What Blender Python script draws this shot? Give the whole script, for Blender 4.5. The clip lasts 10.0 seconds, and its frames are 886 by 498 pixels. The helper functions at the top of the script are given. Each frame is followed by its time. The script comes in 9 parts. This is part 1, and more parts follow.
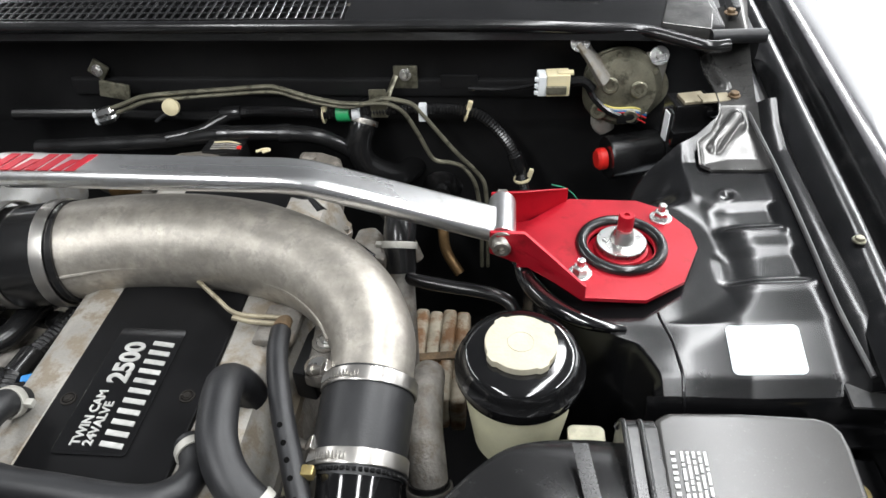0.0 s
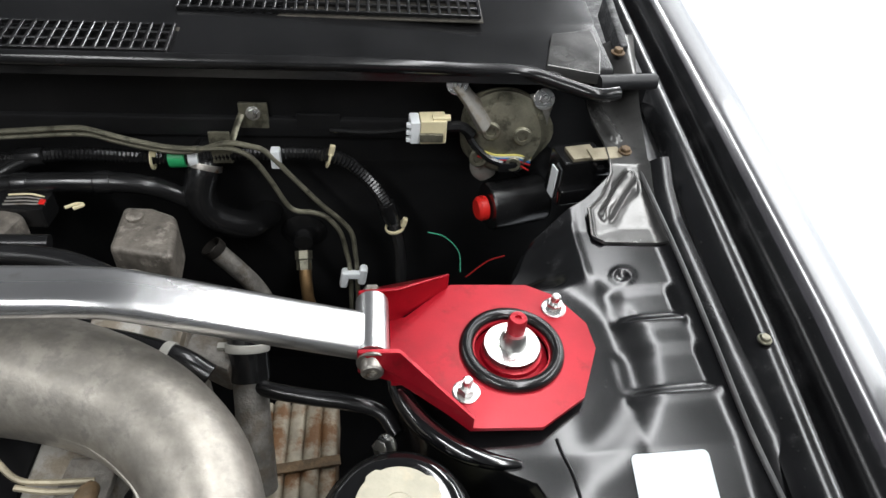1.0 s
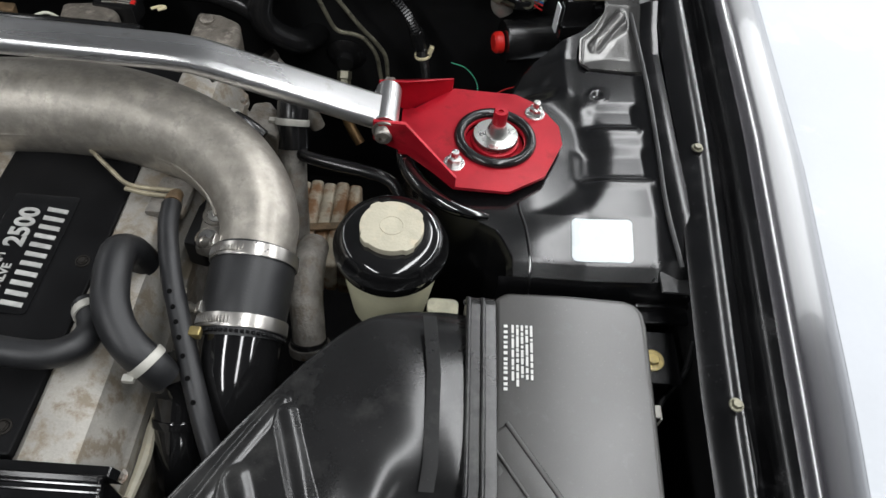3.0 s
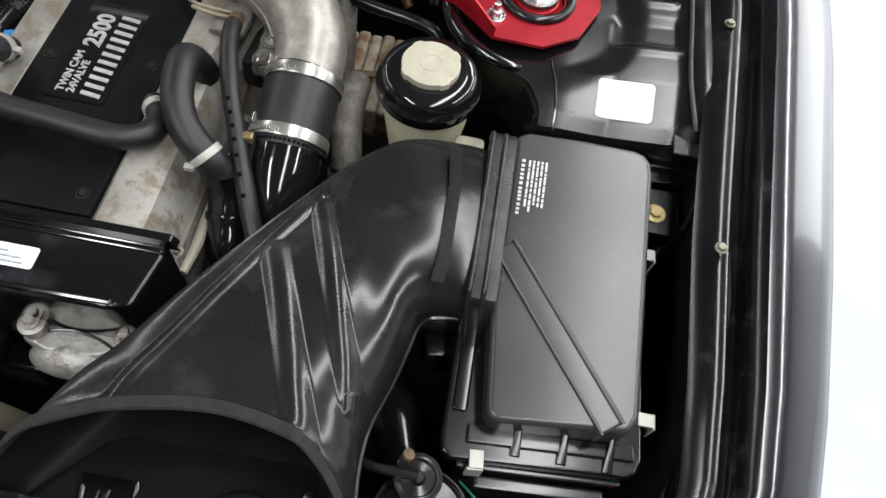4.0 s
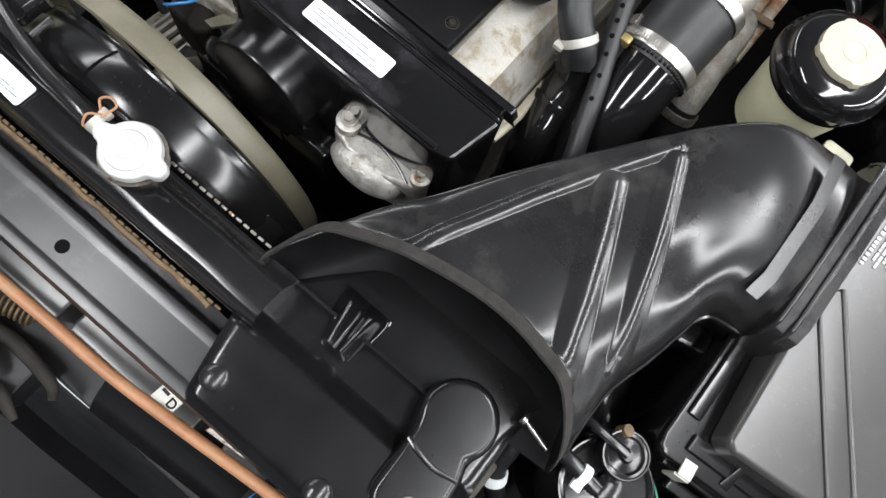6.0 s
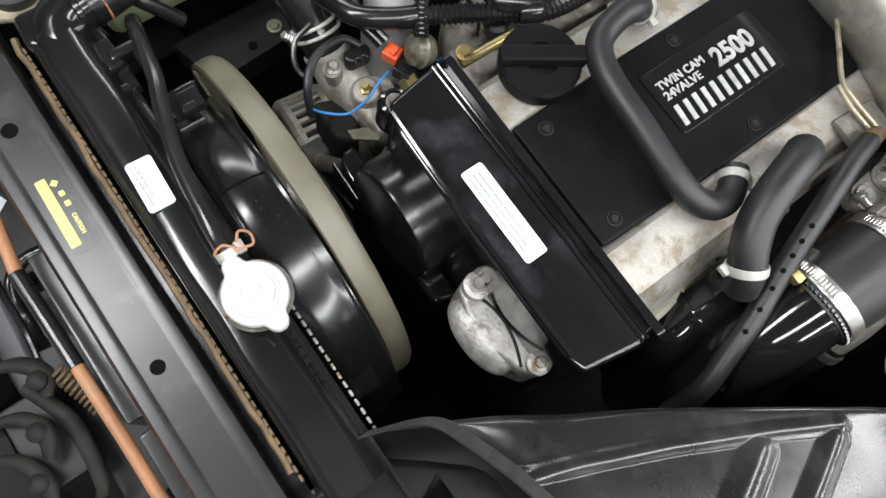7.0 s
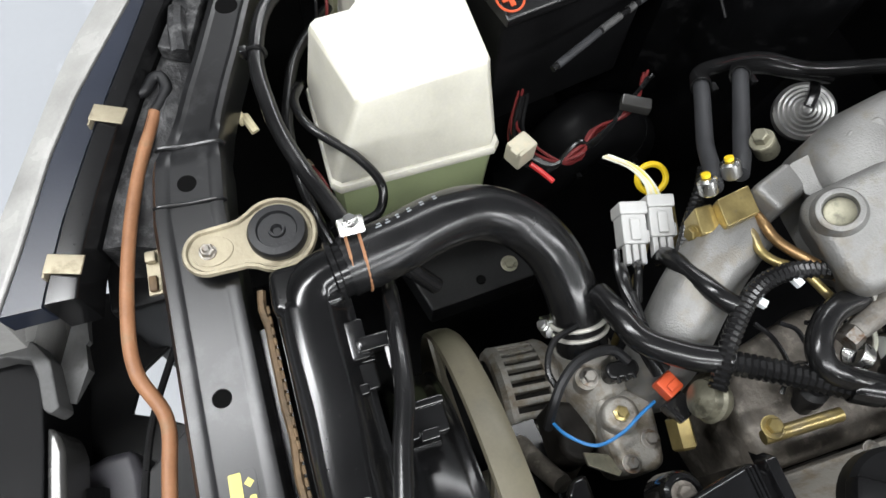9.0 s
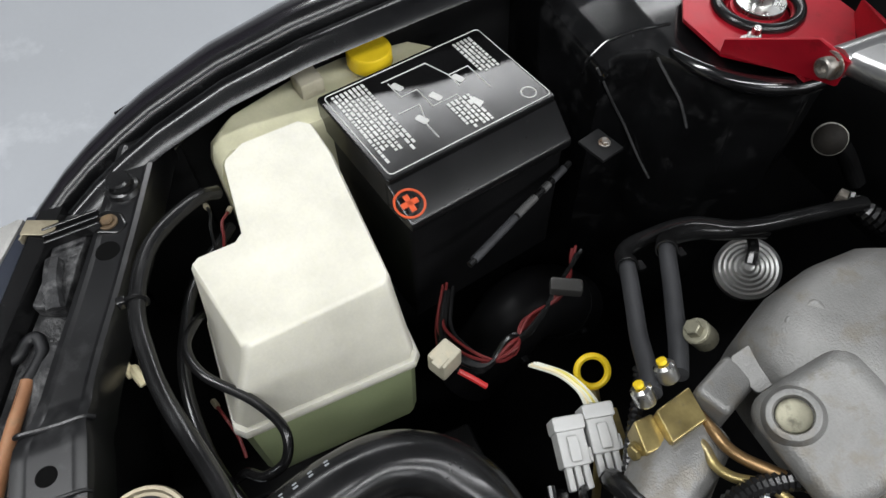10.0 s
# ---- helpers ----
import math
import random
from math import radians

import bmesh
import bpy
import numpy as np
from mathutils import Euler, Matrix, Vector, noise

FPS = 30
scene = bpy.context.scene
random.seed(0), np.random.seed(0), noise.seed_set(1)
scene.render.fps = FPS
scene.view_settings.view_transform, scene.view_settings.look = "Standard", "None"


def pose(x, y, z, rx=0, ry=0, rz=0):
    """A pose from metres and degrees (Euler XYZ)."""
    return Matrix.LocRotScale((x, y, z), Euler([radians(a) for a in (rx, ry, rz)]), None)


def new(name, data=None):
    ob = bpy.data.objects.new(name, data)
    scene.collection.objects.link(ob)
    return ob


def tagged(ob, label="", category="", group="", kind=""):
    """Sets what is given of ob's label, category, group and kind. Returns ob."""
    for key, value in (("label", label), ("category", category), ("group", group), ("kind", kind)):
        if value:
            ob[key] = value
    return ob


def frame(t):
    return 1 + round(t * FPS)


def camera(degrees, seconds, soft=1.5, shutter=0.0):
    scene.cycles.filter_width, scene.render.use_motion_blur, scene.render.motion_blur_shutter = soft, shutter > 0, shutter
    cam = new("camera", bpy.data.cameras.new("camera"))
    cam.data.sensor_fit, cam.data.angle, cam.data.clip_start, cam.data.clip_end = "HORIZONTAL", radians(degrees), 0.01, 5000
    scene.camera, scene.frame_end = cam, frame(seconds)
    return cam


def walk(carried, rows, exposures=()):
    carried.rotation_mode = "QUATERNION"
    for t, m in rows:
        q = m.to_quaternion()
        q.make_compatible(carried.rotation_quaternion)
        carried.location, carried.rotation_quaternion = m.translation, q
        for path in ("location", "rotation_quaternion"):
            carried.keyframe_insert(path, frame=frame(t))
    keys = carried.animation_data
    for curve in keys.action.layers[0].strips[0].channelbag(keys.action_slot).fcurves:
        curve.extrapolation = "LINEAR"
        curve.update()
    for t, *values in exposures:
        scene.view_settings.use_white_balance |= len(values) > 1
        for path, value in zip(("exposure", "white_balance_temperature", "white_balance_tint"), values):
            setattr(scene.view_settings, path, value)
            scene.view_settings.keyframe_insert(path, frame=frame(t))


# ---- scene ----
cam = camera(66.1, 10.0)
METRES, EYE, TILT, LEAN, TURN = 1.25, 1.33, -40.0, 2.0, 4.5
ROWS = [
    (0, 0, 0, 0, 0, 0, -0),
    (0.5, 0.012, 0.0669, 0.0774, -7.68, -0.56, 1.21),
    (1, 0.0132, 0.1008, 0.1004, -10.59, -2.84, 1.2),
    (1.5, 0.0147, 0.0741, 0.0932, -10.75, -4.91, 1.13),
    (2, 0.0232, 0.0434, 0.0768, -9.63, -6.87, 0.25),
    (2.5, 0.0275, -0.0054, 0.0583, -7.93, -9.26, -1.11),
    (2.7, 0.0294, -0.0255, 0.0499, -6.95, -10.64, -2.07),
    (3.8, 0.0405, -0.1143, -0.0013, -3.09, -18.25, -7.86),
    (4, 0.0394, -0.1264, -0.0094, -1.61, -20.47, -8.86),
    (4.5, 0.0357, -0.1463, -0.0244, 2.18, -26.58, -11.63),
    (5, 0.0116, -0.1461, -0.0305, 8.26, -34.23, -16.07),
    (5.2, -0.0063, -0.1411, -0.0315, 11.37, -35.77, -18.24),
    (6.3, -0.1299, -0.0881, -0.0153, 27.96, -42.41, -31.72),
    (6.5, -0.1525, -0.0786, -0.0123, 30.83, -43.22, -33.56),
    (7, -0.2073, -0.0578, -0.0121, 37.39, -44.5, -36.36),
    (7.5, -0.2616, -0.0395, -0.0224, 43.82, -46.62, -38.81),
    (8, -0.3205, -0.0256, -0.0386, 51.24, -50.06, -41.17),
    (8.5, -0.3643, -0.0239, -0.0529, 57.6, -50.7, -41.15),
    (9, -0.3932, -0.0056, -0.0514, 60.83, -48.54, -39.91),
    (9.3, -0.4121, 0.0126, -0.0458, 60.5, -45.25, -38.11),
    (9.5, -0.4236, 0.026, -0.0372, 60.3, -43.06, -36.77),
    (9.8, -0.4369, 0.051, -0.0161, 57.23, -38.14, -35.19),
    (10, -0.4439, 0.0703, 0.0008, 54.59, -34.3, -34.55),
]
walk(cam, [(t, pose(0.32, 0.0, EYE, TILT, LEAN, TURN) @ pose(METRES * x, METRES * y, METRES * z, 90 + pitch, roll, yaw)) for t, x, y, z, yaw, pitch, roll in ROWS],
     [(0.0, 0.64), (0.5, 0.42), (1.0, 0.18), (2.0, -0.09), (2.5, -0.14), (4.0, 0.08), (5.0, 0.37), (6.5, 0.71), (7.0, 0.70), (8.0, 0.71), (8.5, 0.84), (9.0, 0.53), (9.5, 0.09), (10.0, 0.02)])

# ---------------------------------------------------------------- world, room light
world = bpy.data.worlds.new("workshop_air")
scene.world = world
world.use_nodes = True
world.node_tree.nodes["Background"].inputs["Color"].default_value = (0.9, 0.95, 1.0, 1)
world.node_tree.nodes["Background"].inputs["Strength"].default_value = 0.05
scene.view_settings.exposure = 0.0
# Unseen strips follow highlights; third and last are added to brighten floor and wing.
STRIPS = [(-1.0, -1.5, 56.0, 2.3), (0.95, 0.3, 70.0, 4.4), (2.9, 1.5, 120.0, 4.4), (-3.1, 1.9, 62.0, 3.8), (2.4, 4.6, 80.0, 2.4)]
for sx, sy, watts, long in STRIPS:
    lamp = bpy.data.lights.new("unseen_strip_light", "AREA")
    lamp.shape, lamp.size, lamp.size_y, lamp.energy = "RECTANGLE", 0.26, long, watts
    lamp.color = (0.97, 0.985, 1.0)
    ob = new("unseen_strip_light", lamp)
    ob.location = (sx, sy, 3.05)
# unseen lamp and opening added in the east wall to brighten the wing
lamp = bpy.data.lights.new("east_fill_light", "AREA")
lamp.shape, lamp.size, lamp.size_y, lamp.energy = "RECTANGLE", 2.9, 3.4, 140.0
lamp.color = (0.95, 0.975, 1.0)
ob = new("east_fill_light", lamp)
ob.location = (5.5, 4.2, 1.5)
ob.rotation_euler = (0, radians(90), 0)


# ---------------------------------------------------------------- materials
def mat(name, col, rough=0.5, metal=0.0, var=0.25, scale=18.0, fine=350.0, bump=0.08, coat=0.0,
        stain=None, stain_scale=25.0, stain_amount=0.5, spread=0.12, trans=0.0, sss=0.0, stretch=(1, 1, 1), spec=0.5, wave=0.0, wave_scale=22.0, dust=0.0):
    m = bpy.data.materials.new(name)
    m.use_nodes = True
    n, l = m.node_tree.nodes, m.node_tree.links
    b = n["Principled BSDF"]
    tc = n.new("ShaderNodeTexCoord")
    mp = n.new("ShaderNodeMapping")
    mp.inputs["Scale"].default_value = stretch
    l.new(tc.outputs["Object"], mp.inputs["Vector"])
    big, small = n.new("ShaderNodeTexNoise"), n.new("ShaderNodeTexNoise")
    for t, s, d in ((big, scale, 6), (small, fine, 3)):
        t.inputs["Scale"].default_value = s
        t.inputs["Detail"].default_value = d
        l.new(mp.outputs["Vector"], t.inputs["Vector"])
    ramp = n.new("ShaderNodeValToRGB")
    ramp.color_ramp.elements[0].position, ramp.color_ramp.elements[1].position = 0.3, 0.7
    lo, hi = 1.0 - var, 1.0 + var
    ramp.color_ramp.elements[0].color = (*[c * lo for c in col], 1)
    ramp.color_ramp.elements[1].color = (*[min(1, c * hi) for c in col], 1)
    l.new(big.outputs["Fac"], ramp.inputs["Fac"])
    colour = ramp.outputs["Color"]
    if stain:
        st = n.new("ShaderNodeTexNoise")
        st.inputs["Scale"].default_value, st.inputs["Detail"].default_value = stain_scale, 8
        st.inputs["Roughness"].default_value = 0.65
        l.new(tc.outputs["Object"], st.inputs["Vector"])
        sr = n.new("ShaderNodeMapRange")
        sr.inputs["From Min"].default_value = 0.62 - 0.25 * stain_amount
        sr.inputs["From Max"].default_value = 0.72 - 0.2 * stain_amount
        l.new(st.outputs["Fac"], sr.inputs["Value"])
        mx = n.new("ShaderNodeMix")
        mx.data_type = "RGBA"
        l.new(sr.outputs["Result"], mx.inputs[0])
        l.new(colour, mx.inputs[6])
        mx.inputs[7].default_value = (*stain, 1)
        colour = mx.outputs[2]
    if dust:
        dn = n.new("ShaderNodeTexNoise")
        dn.inputs["Scale"].default_value, dn.inputs["Detail"].default_value = 420.0, 2.0
        l.new(tc.outputs["Object"], dn.inputs["Vector"])
        film = n.new("ShaderNodeTexNoise")
        film.inputs["Scale"].default_value, film.inputs["Detail"].default_value = 9.0, 5.0
        l.new(tc.outputs["Object"], film.inputs["Vector"])
        cut = n.new("ShaderNodeMath")
        cut.operation = "MULTIPLY_ADD"
        l.new(film.outputs["Fac"], cut.inputs[0])
        cut.inputs[1].default_value = 0.25
        l.new(dn.outputs["Fac"], cut.inputs[2])
        dr = n.new("ShaderNodeMapRange")
        dr.inputs["From Min"].default_value, dr.inputs["From Max"].default_value = 0.80, 0.90
        dr.inputs["To Max"].default_value = dust
        l.new(cut.outputs["Value"], dr.inputs["Value"])
        dm = n.new("ShaderNodeMix")
        dm.data_type = "RGBA"
        l.new(dr.outputs["Result"], dm.inputs[0])
        l.new(colour, dm.inputs[6])
        dm.inputs[7].default_value = (0.14, 0.135, 0.125, 1)
        colour = dm.outputs[2]
    fm = n.new("ShaderNodeMix")
    fm.data_type, fm.blend_type = "RGBA", "MULTIPLY"
    fm.inputs[0].default_value = min(1.0, var * 1.2)
    fr = n.new("ShaderNodeMapRange")
    fr.inputs["To Min"].default_value, fr.inputs["To Max"].default_value = 0.5, 1.4
    l.new(small.outputs["Fac"], fr.inputs["Value"])
    l.new(colour, fm.inputs[6])
    l.new(fr.outputs["Result"], fm.inputs[7])
    l.new(fm.outputs[2], b.inputs["Base Color"])
    rr = n.new("ShaderNodeMapRange")
    rr.inputs["To Min"].default_value, rr.inputs["To Max"].default_value = max(0.02, rough - spread), min(1, rough + spread)
    l.new(big.outputs["Fac"], rr.inputs["Value"])
    l.new(rr.outputs["Result"], b.inputs["Roughness"])
    b.inputs["Metallic"].default_value = metal
    b.inputs["Coat Weight"].default_value = coat
    b.inputs["Coat Roughness"].default_value = 0.06
    b.inputs["Transmission Weight"].default_value = trans
    b.inputs["Specular IOR Level"].default_value = spec
    if sss:
        b.inputs["Subsurface Weight"].default_value = sss
        b.inputs["Subsurface Radius"].default_value = (0.02, 0.02, 0.015)
        b.inputs["Subsurface Scale"].default_value = 1.0
    under = None
    if wave:
        wn = n.new("ShaderNodeTexNoise")
        wn.inputs["Scale"].default_value, wn.inputs["Detail"].default_value = wave_scale, 1.5
        l.new(tc.outputs["Object"], wn.inputs["Vector"])
        under = n.new("ShaderNodeBump")
        under.inputs["Strength"].default_value, under.inputs["Distance"].default_value = 1.0, wave
        l.new(wn.outputs["Fac"], under.inputs["Height"])
        l.new(under.outputs["Normal"], b.inputs["Normal"])
    if bump:
        bp = n.new("ShaderNodeBump")
        if under:
            l.new(under.outputs["Normal"], bp.inputs["Normal"])
        bp.inputs["Strength"].default_value, bp.inputs["Distance"].default_value = bump, 0.002
        l.new(small.outputs["Fac"], bp.inputs["Height"])
        l.new(bp.outputs["Normal"], b.inputs["Normal"])
    return m


PAINT = mat("black_body_paint", (0.0045, 0.0045, 0.005), 0.16, var=0.3, scale=14, bump=0.004, coat=0.2, spread=0.07, wave=0.0004, wave_scale=16, spec=1.0, dust=0.09)
FENDER = mat("black_metallic_paint", (0.010, 0.0088, 0.0115), 0.2, var=0.15, scale=4, fine=900, bump=0.0, coat=0.35, spread=0.03, spec=0.7)
# Base lifted to stand for light bounced into the bay; dust specks are separate.
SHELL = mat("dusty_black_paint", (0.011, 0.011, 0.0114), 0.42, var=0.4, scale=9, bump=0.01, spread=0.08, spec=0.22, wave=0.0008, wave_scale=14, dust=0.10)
PLASTIC = mat("black_plastic", (0.0082, 0.0082, 0.0085), 0.17, var=0.3, scale=14, fine=700, bump=0.004, spread=0.06, wave=0.0002, wave_scale=14, dust=0.09)
LIDGREY = mat("faded_black_plastic", (0.045, 0.044, 0.042), 0.25, var=0.14, scale=7, fine=900, bump=0.015, spread=0.08, stain=(0.050, 0.050, 0.049), stain_scale=60, stain_amount=0.2, wave=0.0006, wave_scale=9, dust=0.12)
GLOSSBLK = mat("gloss_black_cover", (0.006, 0.006, 0.0063), 0.1, var=0.3, scale=12, bump=0.003, coat=0.3, spread=0.04, wave=0.0002, wave_scale=20, dust=0.07)
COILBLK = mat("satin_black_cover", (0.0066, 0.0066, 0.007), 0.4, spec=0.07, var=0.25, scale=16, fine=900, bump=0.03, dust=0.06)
RUBBER = mat("black_rubber", (0.0095, 0.0095, 0.0098), 0.22, var=0.3, scale=25, bump=0.012, dust=0.07)
RUBBERGREY = mat("weathered_grey_rubber", (0.0105, 0.0108, 0.012), 0.46, var=0.25, scale=30, bump=0.1)
FOAM = mat("foam_strip", (0.020, 0.0185, 0.0165), 0.95, var=0.4, scale=120, fine=900, bump=0.6)
CAST = mat("cast_aluminium", (0.33, 0.315, 0.285), 0.55, metal=0.4, var=0.25, scale=22, fine=420, bump=0.25, stain=(0.225, 0.19, 0.145), stain_scale=44, stain_amount=0.6)
CASTROUGH = mat("oxidised_aluminium", (0.19, 0.178, 0.16), 0.62, metal=0.35, var=0.35, scale=60, fine=260, bump=0.6, stain=(0.14, 0.12, 0.095), stain_scale=45, stain_amount=0.55)
PIPEMET = mat("sandblasted_pipe", (0.355, 0.33, 0.29), 0.43, metal=0.65, var=0.22, scale=55, fine=260, bump=0.1, spread=0.07, stain=(0.30, 0.28, 0.25), stain_scale=85, stain_amount=0.5)
INTAKE = mat("silver_intake_casting", (0.24, 0.238, 0.23), 0.45, metal=0.5, var=0.2, scale=26, fine=650, bump=0.3, wave=0.0004, wave_scale=22, stain=(0.22, 0.205, 0.18), stain_scale=38, stain_amount=0.42)
ALU = mat("brushed_aluminium", (0.62, 0.62, 0.62), 0.3, metal=0.95, var=0.10, scale=14, fine=220, bump=0.06, stretch=(0.12, 1, 1), stain=(0.5, 0.49, 0.47), stain_scale=40, stain_amount=0.2)
ZINC = mat("zinc_plated_steel", (0.6, 0.6, 0.585), 0.28, metal=1.0, var=0.06, scale=60, bump=0.01)
STEEL = mat("dull_steel", (0.36, 0.34, 0.31), 0.42, metal=0.9, var=0.3, scale=70, bump=0.15, stain=(0.20, 0.12, 0.07), stain_scale=80, stain_amount=0.35)
BRONZE = mat("bronze_plated_steel", (0.27, 0.17, 0.08), 0.34, metal=0.8, var=0.25, scale=50, bump=0.08)
GOLD = mat("yellow_passivated_steel", (0.36, 0.285, 0.12), 0.33, metal=0.75, var=0.25, scale=50, bump=0.1, stain=(0.28, 0.23, 0.13), stain_scale=60, stain_amount=0.4)
OLIVE = mat("olive_zinc_steel", (0.225, 0.215, 0.16), 0.40, metal=0.6, var=0.3, scale=40, bump=0.1, stain=(0.10, 0.095, 0.07), stain_scale=50, stain_amount=0.4)
BRACKET = mat("chromated_bracket", (0.34, 0.30, 0.215), 0.42, metal=0.5, var=0.2, scale=35, bump=0.08, stain=(0.22, 0.19, 0.13), stain_scale=50, stain_amount=0.3)
RED = mat("red_anodised", (0.36, 0.005, 0.016), 0.34, metal=0.35, var=0.15, scale=25, fine=700, bump=0.05, stain=(0.25, 0.004, 0.01), stain_scale=30, stain_amount=0.25)
REDPL = mat("red_plastic", (0.65, 0.02, 0.015), 0.4, var=0.1, bump=0.02)
ORANGE = mat("orange_plastic", (0.6, 0.09, 0.03), 0.4, var=0.1, bump=0.02)
CREAM = mat("cream_plastic", (0.43, 0.40, 0.31), 0.5, var=0.1, scale=60, bump=0.2, stain=(0.5, 0.44, 0.32), stain_scale=50, stain_amount=0.25)
IVORY = mat("ivory_connector", (0.70, 0.62, 0.40), 0.42, var=0.1, bump=0.03)
TANK = mat("milky_polyethylene", (0.68, 0.66, 0.57), 0.36, var=0.12, scale=16, bump=0.06, sss=0.25)
TANKLOW = mat("coolant_seen_through_plastic", (0.30, 0.35, 0.19), 0.38, var=0.12, scale=14, bump=0.04, sss=0.15)
OLDTANK = mat("yellowed_polyethylene", (0.62, 0.60, 0.42), 0.45, var=0.12, scale=18, bump=0.05, sss=0.15)
YELLOW = mat("yellow_plastic", (0.85, 0.60, 0.02), 0.4, var=0.06, bump=0.02)
LABEL = mat("white_label", (0.80, 0.83, 0.84), 0.45, var=0.05, bump=0.02)
LABELBLUE = mat("pale_blue_label", (0.55, 0.60, 0.62), 0.3, var=0.05, bump=0.02)
INK = mat("grey_print", (0.30, 0.32, 0.34), 0.5, var=0.1, bump=0)
PRINT = mat("white_print", (0.62, 0.62, 0.60), 0.5, var=0.15, bump=0)
EMBLEM = mat("silver_lettering", (0.45, 0.45, 0.43), 0.4, metal=0.3, var=0.2, scale=90, bump=0.1)
CAPWHITE = mat("bare_silver_cap", (0.5, 0.5, 0.49), 0.42, metal=0.15, var=0.06, bump=0.04)
TAN = mat("tan_fan_plastic", (0.112, 0.101, 0.071), 0.42, var=0.2, scale=18, bump=0.05, stain=(0.09, 0.085, 0.065), stain_scale=15, stain_amount=0.35)
RUSTED = mat("rusty_brass_edge", (0.13, 0.085, 0.045), 0.6, metal=0.3, var=0.4, scale=80, bump=0.3, stain=(0.10, 0.07, 0.04), stain_scale=70, stain_amount=0.5)
SLEEVE = mat("terracotta_sleeve", (0.33, 0.155, 0.075), 0.5, var=0.2, scale=40, bump=0.15, stain=(0.30, 0.17, 0.09), stain_scale=40, stain_amount=0.3)
GREYPL = mat("light_grey_plastic", (0.46, 0.46, 0.45), 0.42, var=0.08, bump=0.03)
GREEN = mat("green_tape", (0.02, 0.35, 0.12), 0.45, var=0.1, bump=0.02)
BLUEW = mat("blue_wire", (0.03, 0.20, 0.50), 0.4, var=0.05, bump=0)
REDW = mat("red_wire", (0.55, 0.03, 0.03), 0.4, var=0.05, bump=0)
GREENW = mat("green_wire", (0.06, 0.36, 0.22), 0.4, var=0.05, bump=0)
WHITEW = mat("white_wire", (0.65, 0.65, 0.55), 0.45, var=0.05, bump=0)
YTAPE = mat("yellow_sticker", (0.68, 0.60, 0.16), 0.45, var=0.08, bump=0.02)
EXHAUST = mat("heat_shield_steel", (0.34, 0.30, 0.23), 0.6, metal=0.2, var=0.3, scale=40, fine=200, bump=0.3, stain=(0.17, 0.085, 0.035), stain_scale=26, stain_amount=0.65)
CORE = mat("radiator_core", (0.0540, 0.0480, 0.0384), 0.7, var=0.4, scale=70, bump=0.4)
FLOORM = mat("grey_workshop_floor", (0.52, 0.54, 0.57), 0.35, var=0.04, scale=1.2, fine=60, bump=0.02, stain=(0.66, 0.68, 0.71), stain_scale=2.5, stain_amount=0.2)
WALLM = mat("grey_wall_paint", (0.28, 0.285, 0.29), 0.6, var=0.03, scale=2, bump=0.02)
EASTM = mat("white_wall_paint", (0.85, 0.85, 0.85), 0.6, var=0.03, scale=2, bump=0.02)
CEILM = mat("dark_ceiling", (0.13, 0.13, 0.134), 0.7, var=0.1, scale=2, bump=0.02)
BAREALU = mat("bare_pressed_aluminium", (0.42, 0.42, 0.41), 0.35, metal=0.7, var=0.15, scale=40, bump=0.05)
HOLE = mat("dark_opening", (0.002, 0.002, 0.002), 0.9, var=0.1, bump=0, spec=0.1)
GREASY = mat("greasy_dark_steel", (0.016, 0.014, 0.012), 0.6, metal=0.15, var=0.4, scale=50, bump=0.2, stain=(0.02, 0.018, 0.015), stain_scale=40, stain_amount=0.4, spec=0.2)
GUSSET = mat("worn_satin_steel", (0.10, 0.099, 0.096), 0.24, metal=0.6, var=0.2, scale=26, bump=0.02, stain=(0.07, 0.069, 0.067), stain_scale=60, stain_amount=0.2, spread=0.1, wave=0.0008, wave_scale=30)
DUSTY = mat("dusty_satin_black_steel", (0.05, 0.05, 0.051), 0.36, var=0.35, scale=22, bump=0.02, stain=(0.075, 0.074, 0.072), stain_scale=30, stain_amount=0.35, spread=0.1, wave=0.0008, wave_scale=30, spec=0.6)
GRIME = mat("grimy_flaking_black", (0.0240, 0.0240, 0.0252), 0.5, var=0.5, scale=45, fine=260, bump=0.6, stain=(0.10, 0.10, 0.10), stain_scale=60, stain_amount=0.5)
NAVY = mat("dark_blue_trim", (0.018, 0.022, 0.034), 0.3, var=0.2, scale=10, bump=0.03)
REDDULL = mat("dull_red_wire", (0.13, 0.013, 0.013), 0.5, var=0.3, bump=0)
LILAC = mat("lilac_grey_plastic", (0.052, 0.050, 0.057), 0.42, var=0.2, scale=9, bump=0.02, spread=0.08, stain=(0.06, 0.058, 0.062), stain_scale=24, stain_amount=0.3)
FLAPGREY = mat("dusty_grey_plastic", (0.075, 0.075, 0.074), 0.5, var=0.3, scale=30, bump=0.08, stain=(0.06, 0.059, 0.057), stain_scale=40, stain_amount=0.45)
DECKPAINT = mat("satin_black_body_paint", (0.0050, 0.0051, 0.0055), 0.2, spec=0.5, var=0.35, scale=16, bump=0.006, spread=0.06, wave=0.0001, wave_scale=14, stain=(0.018, 0.018, 0.0185), stain_scale=26, stain_amount=0.25, dust=0.15)
SHROUDPL = mat("satin_black_plastic", (0.006, 0.006, 0.0063), 0.19, var=0.3, scale=12, fine=800, bump=0.01, spread=0.07, spec=0.5, wave=0.00015, wave_scale=16, dust=0.10)
CLAMPMET = mat("stainless_band", (0.50, 0.48, 0.45), 0.3, metal=0.95, var=0.05, scale=30, bump=0.01)
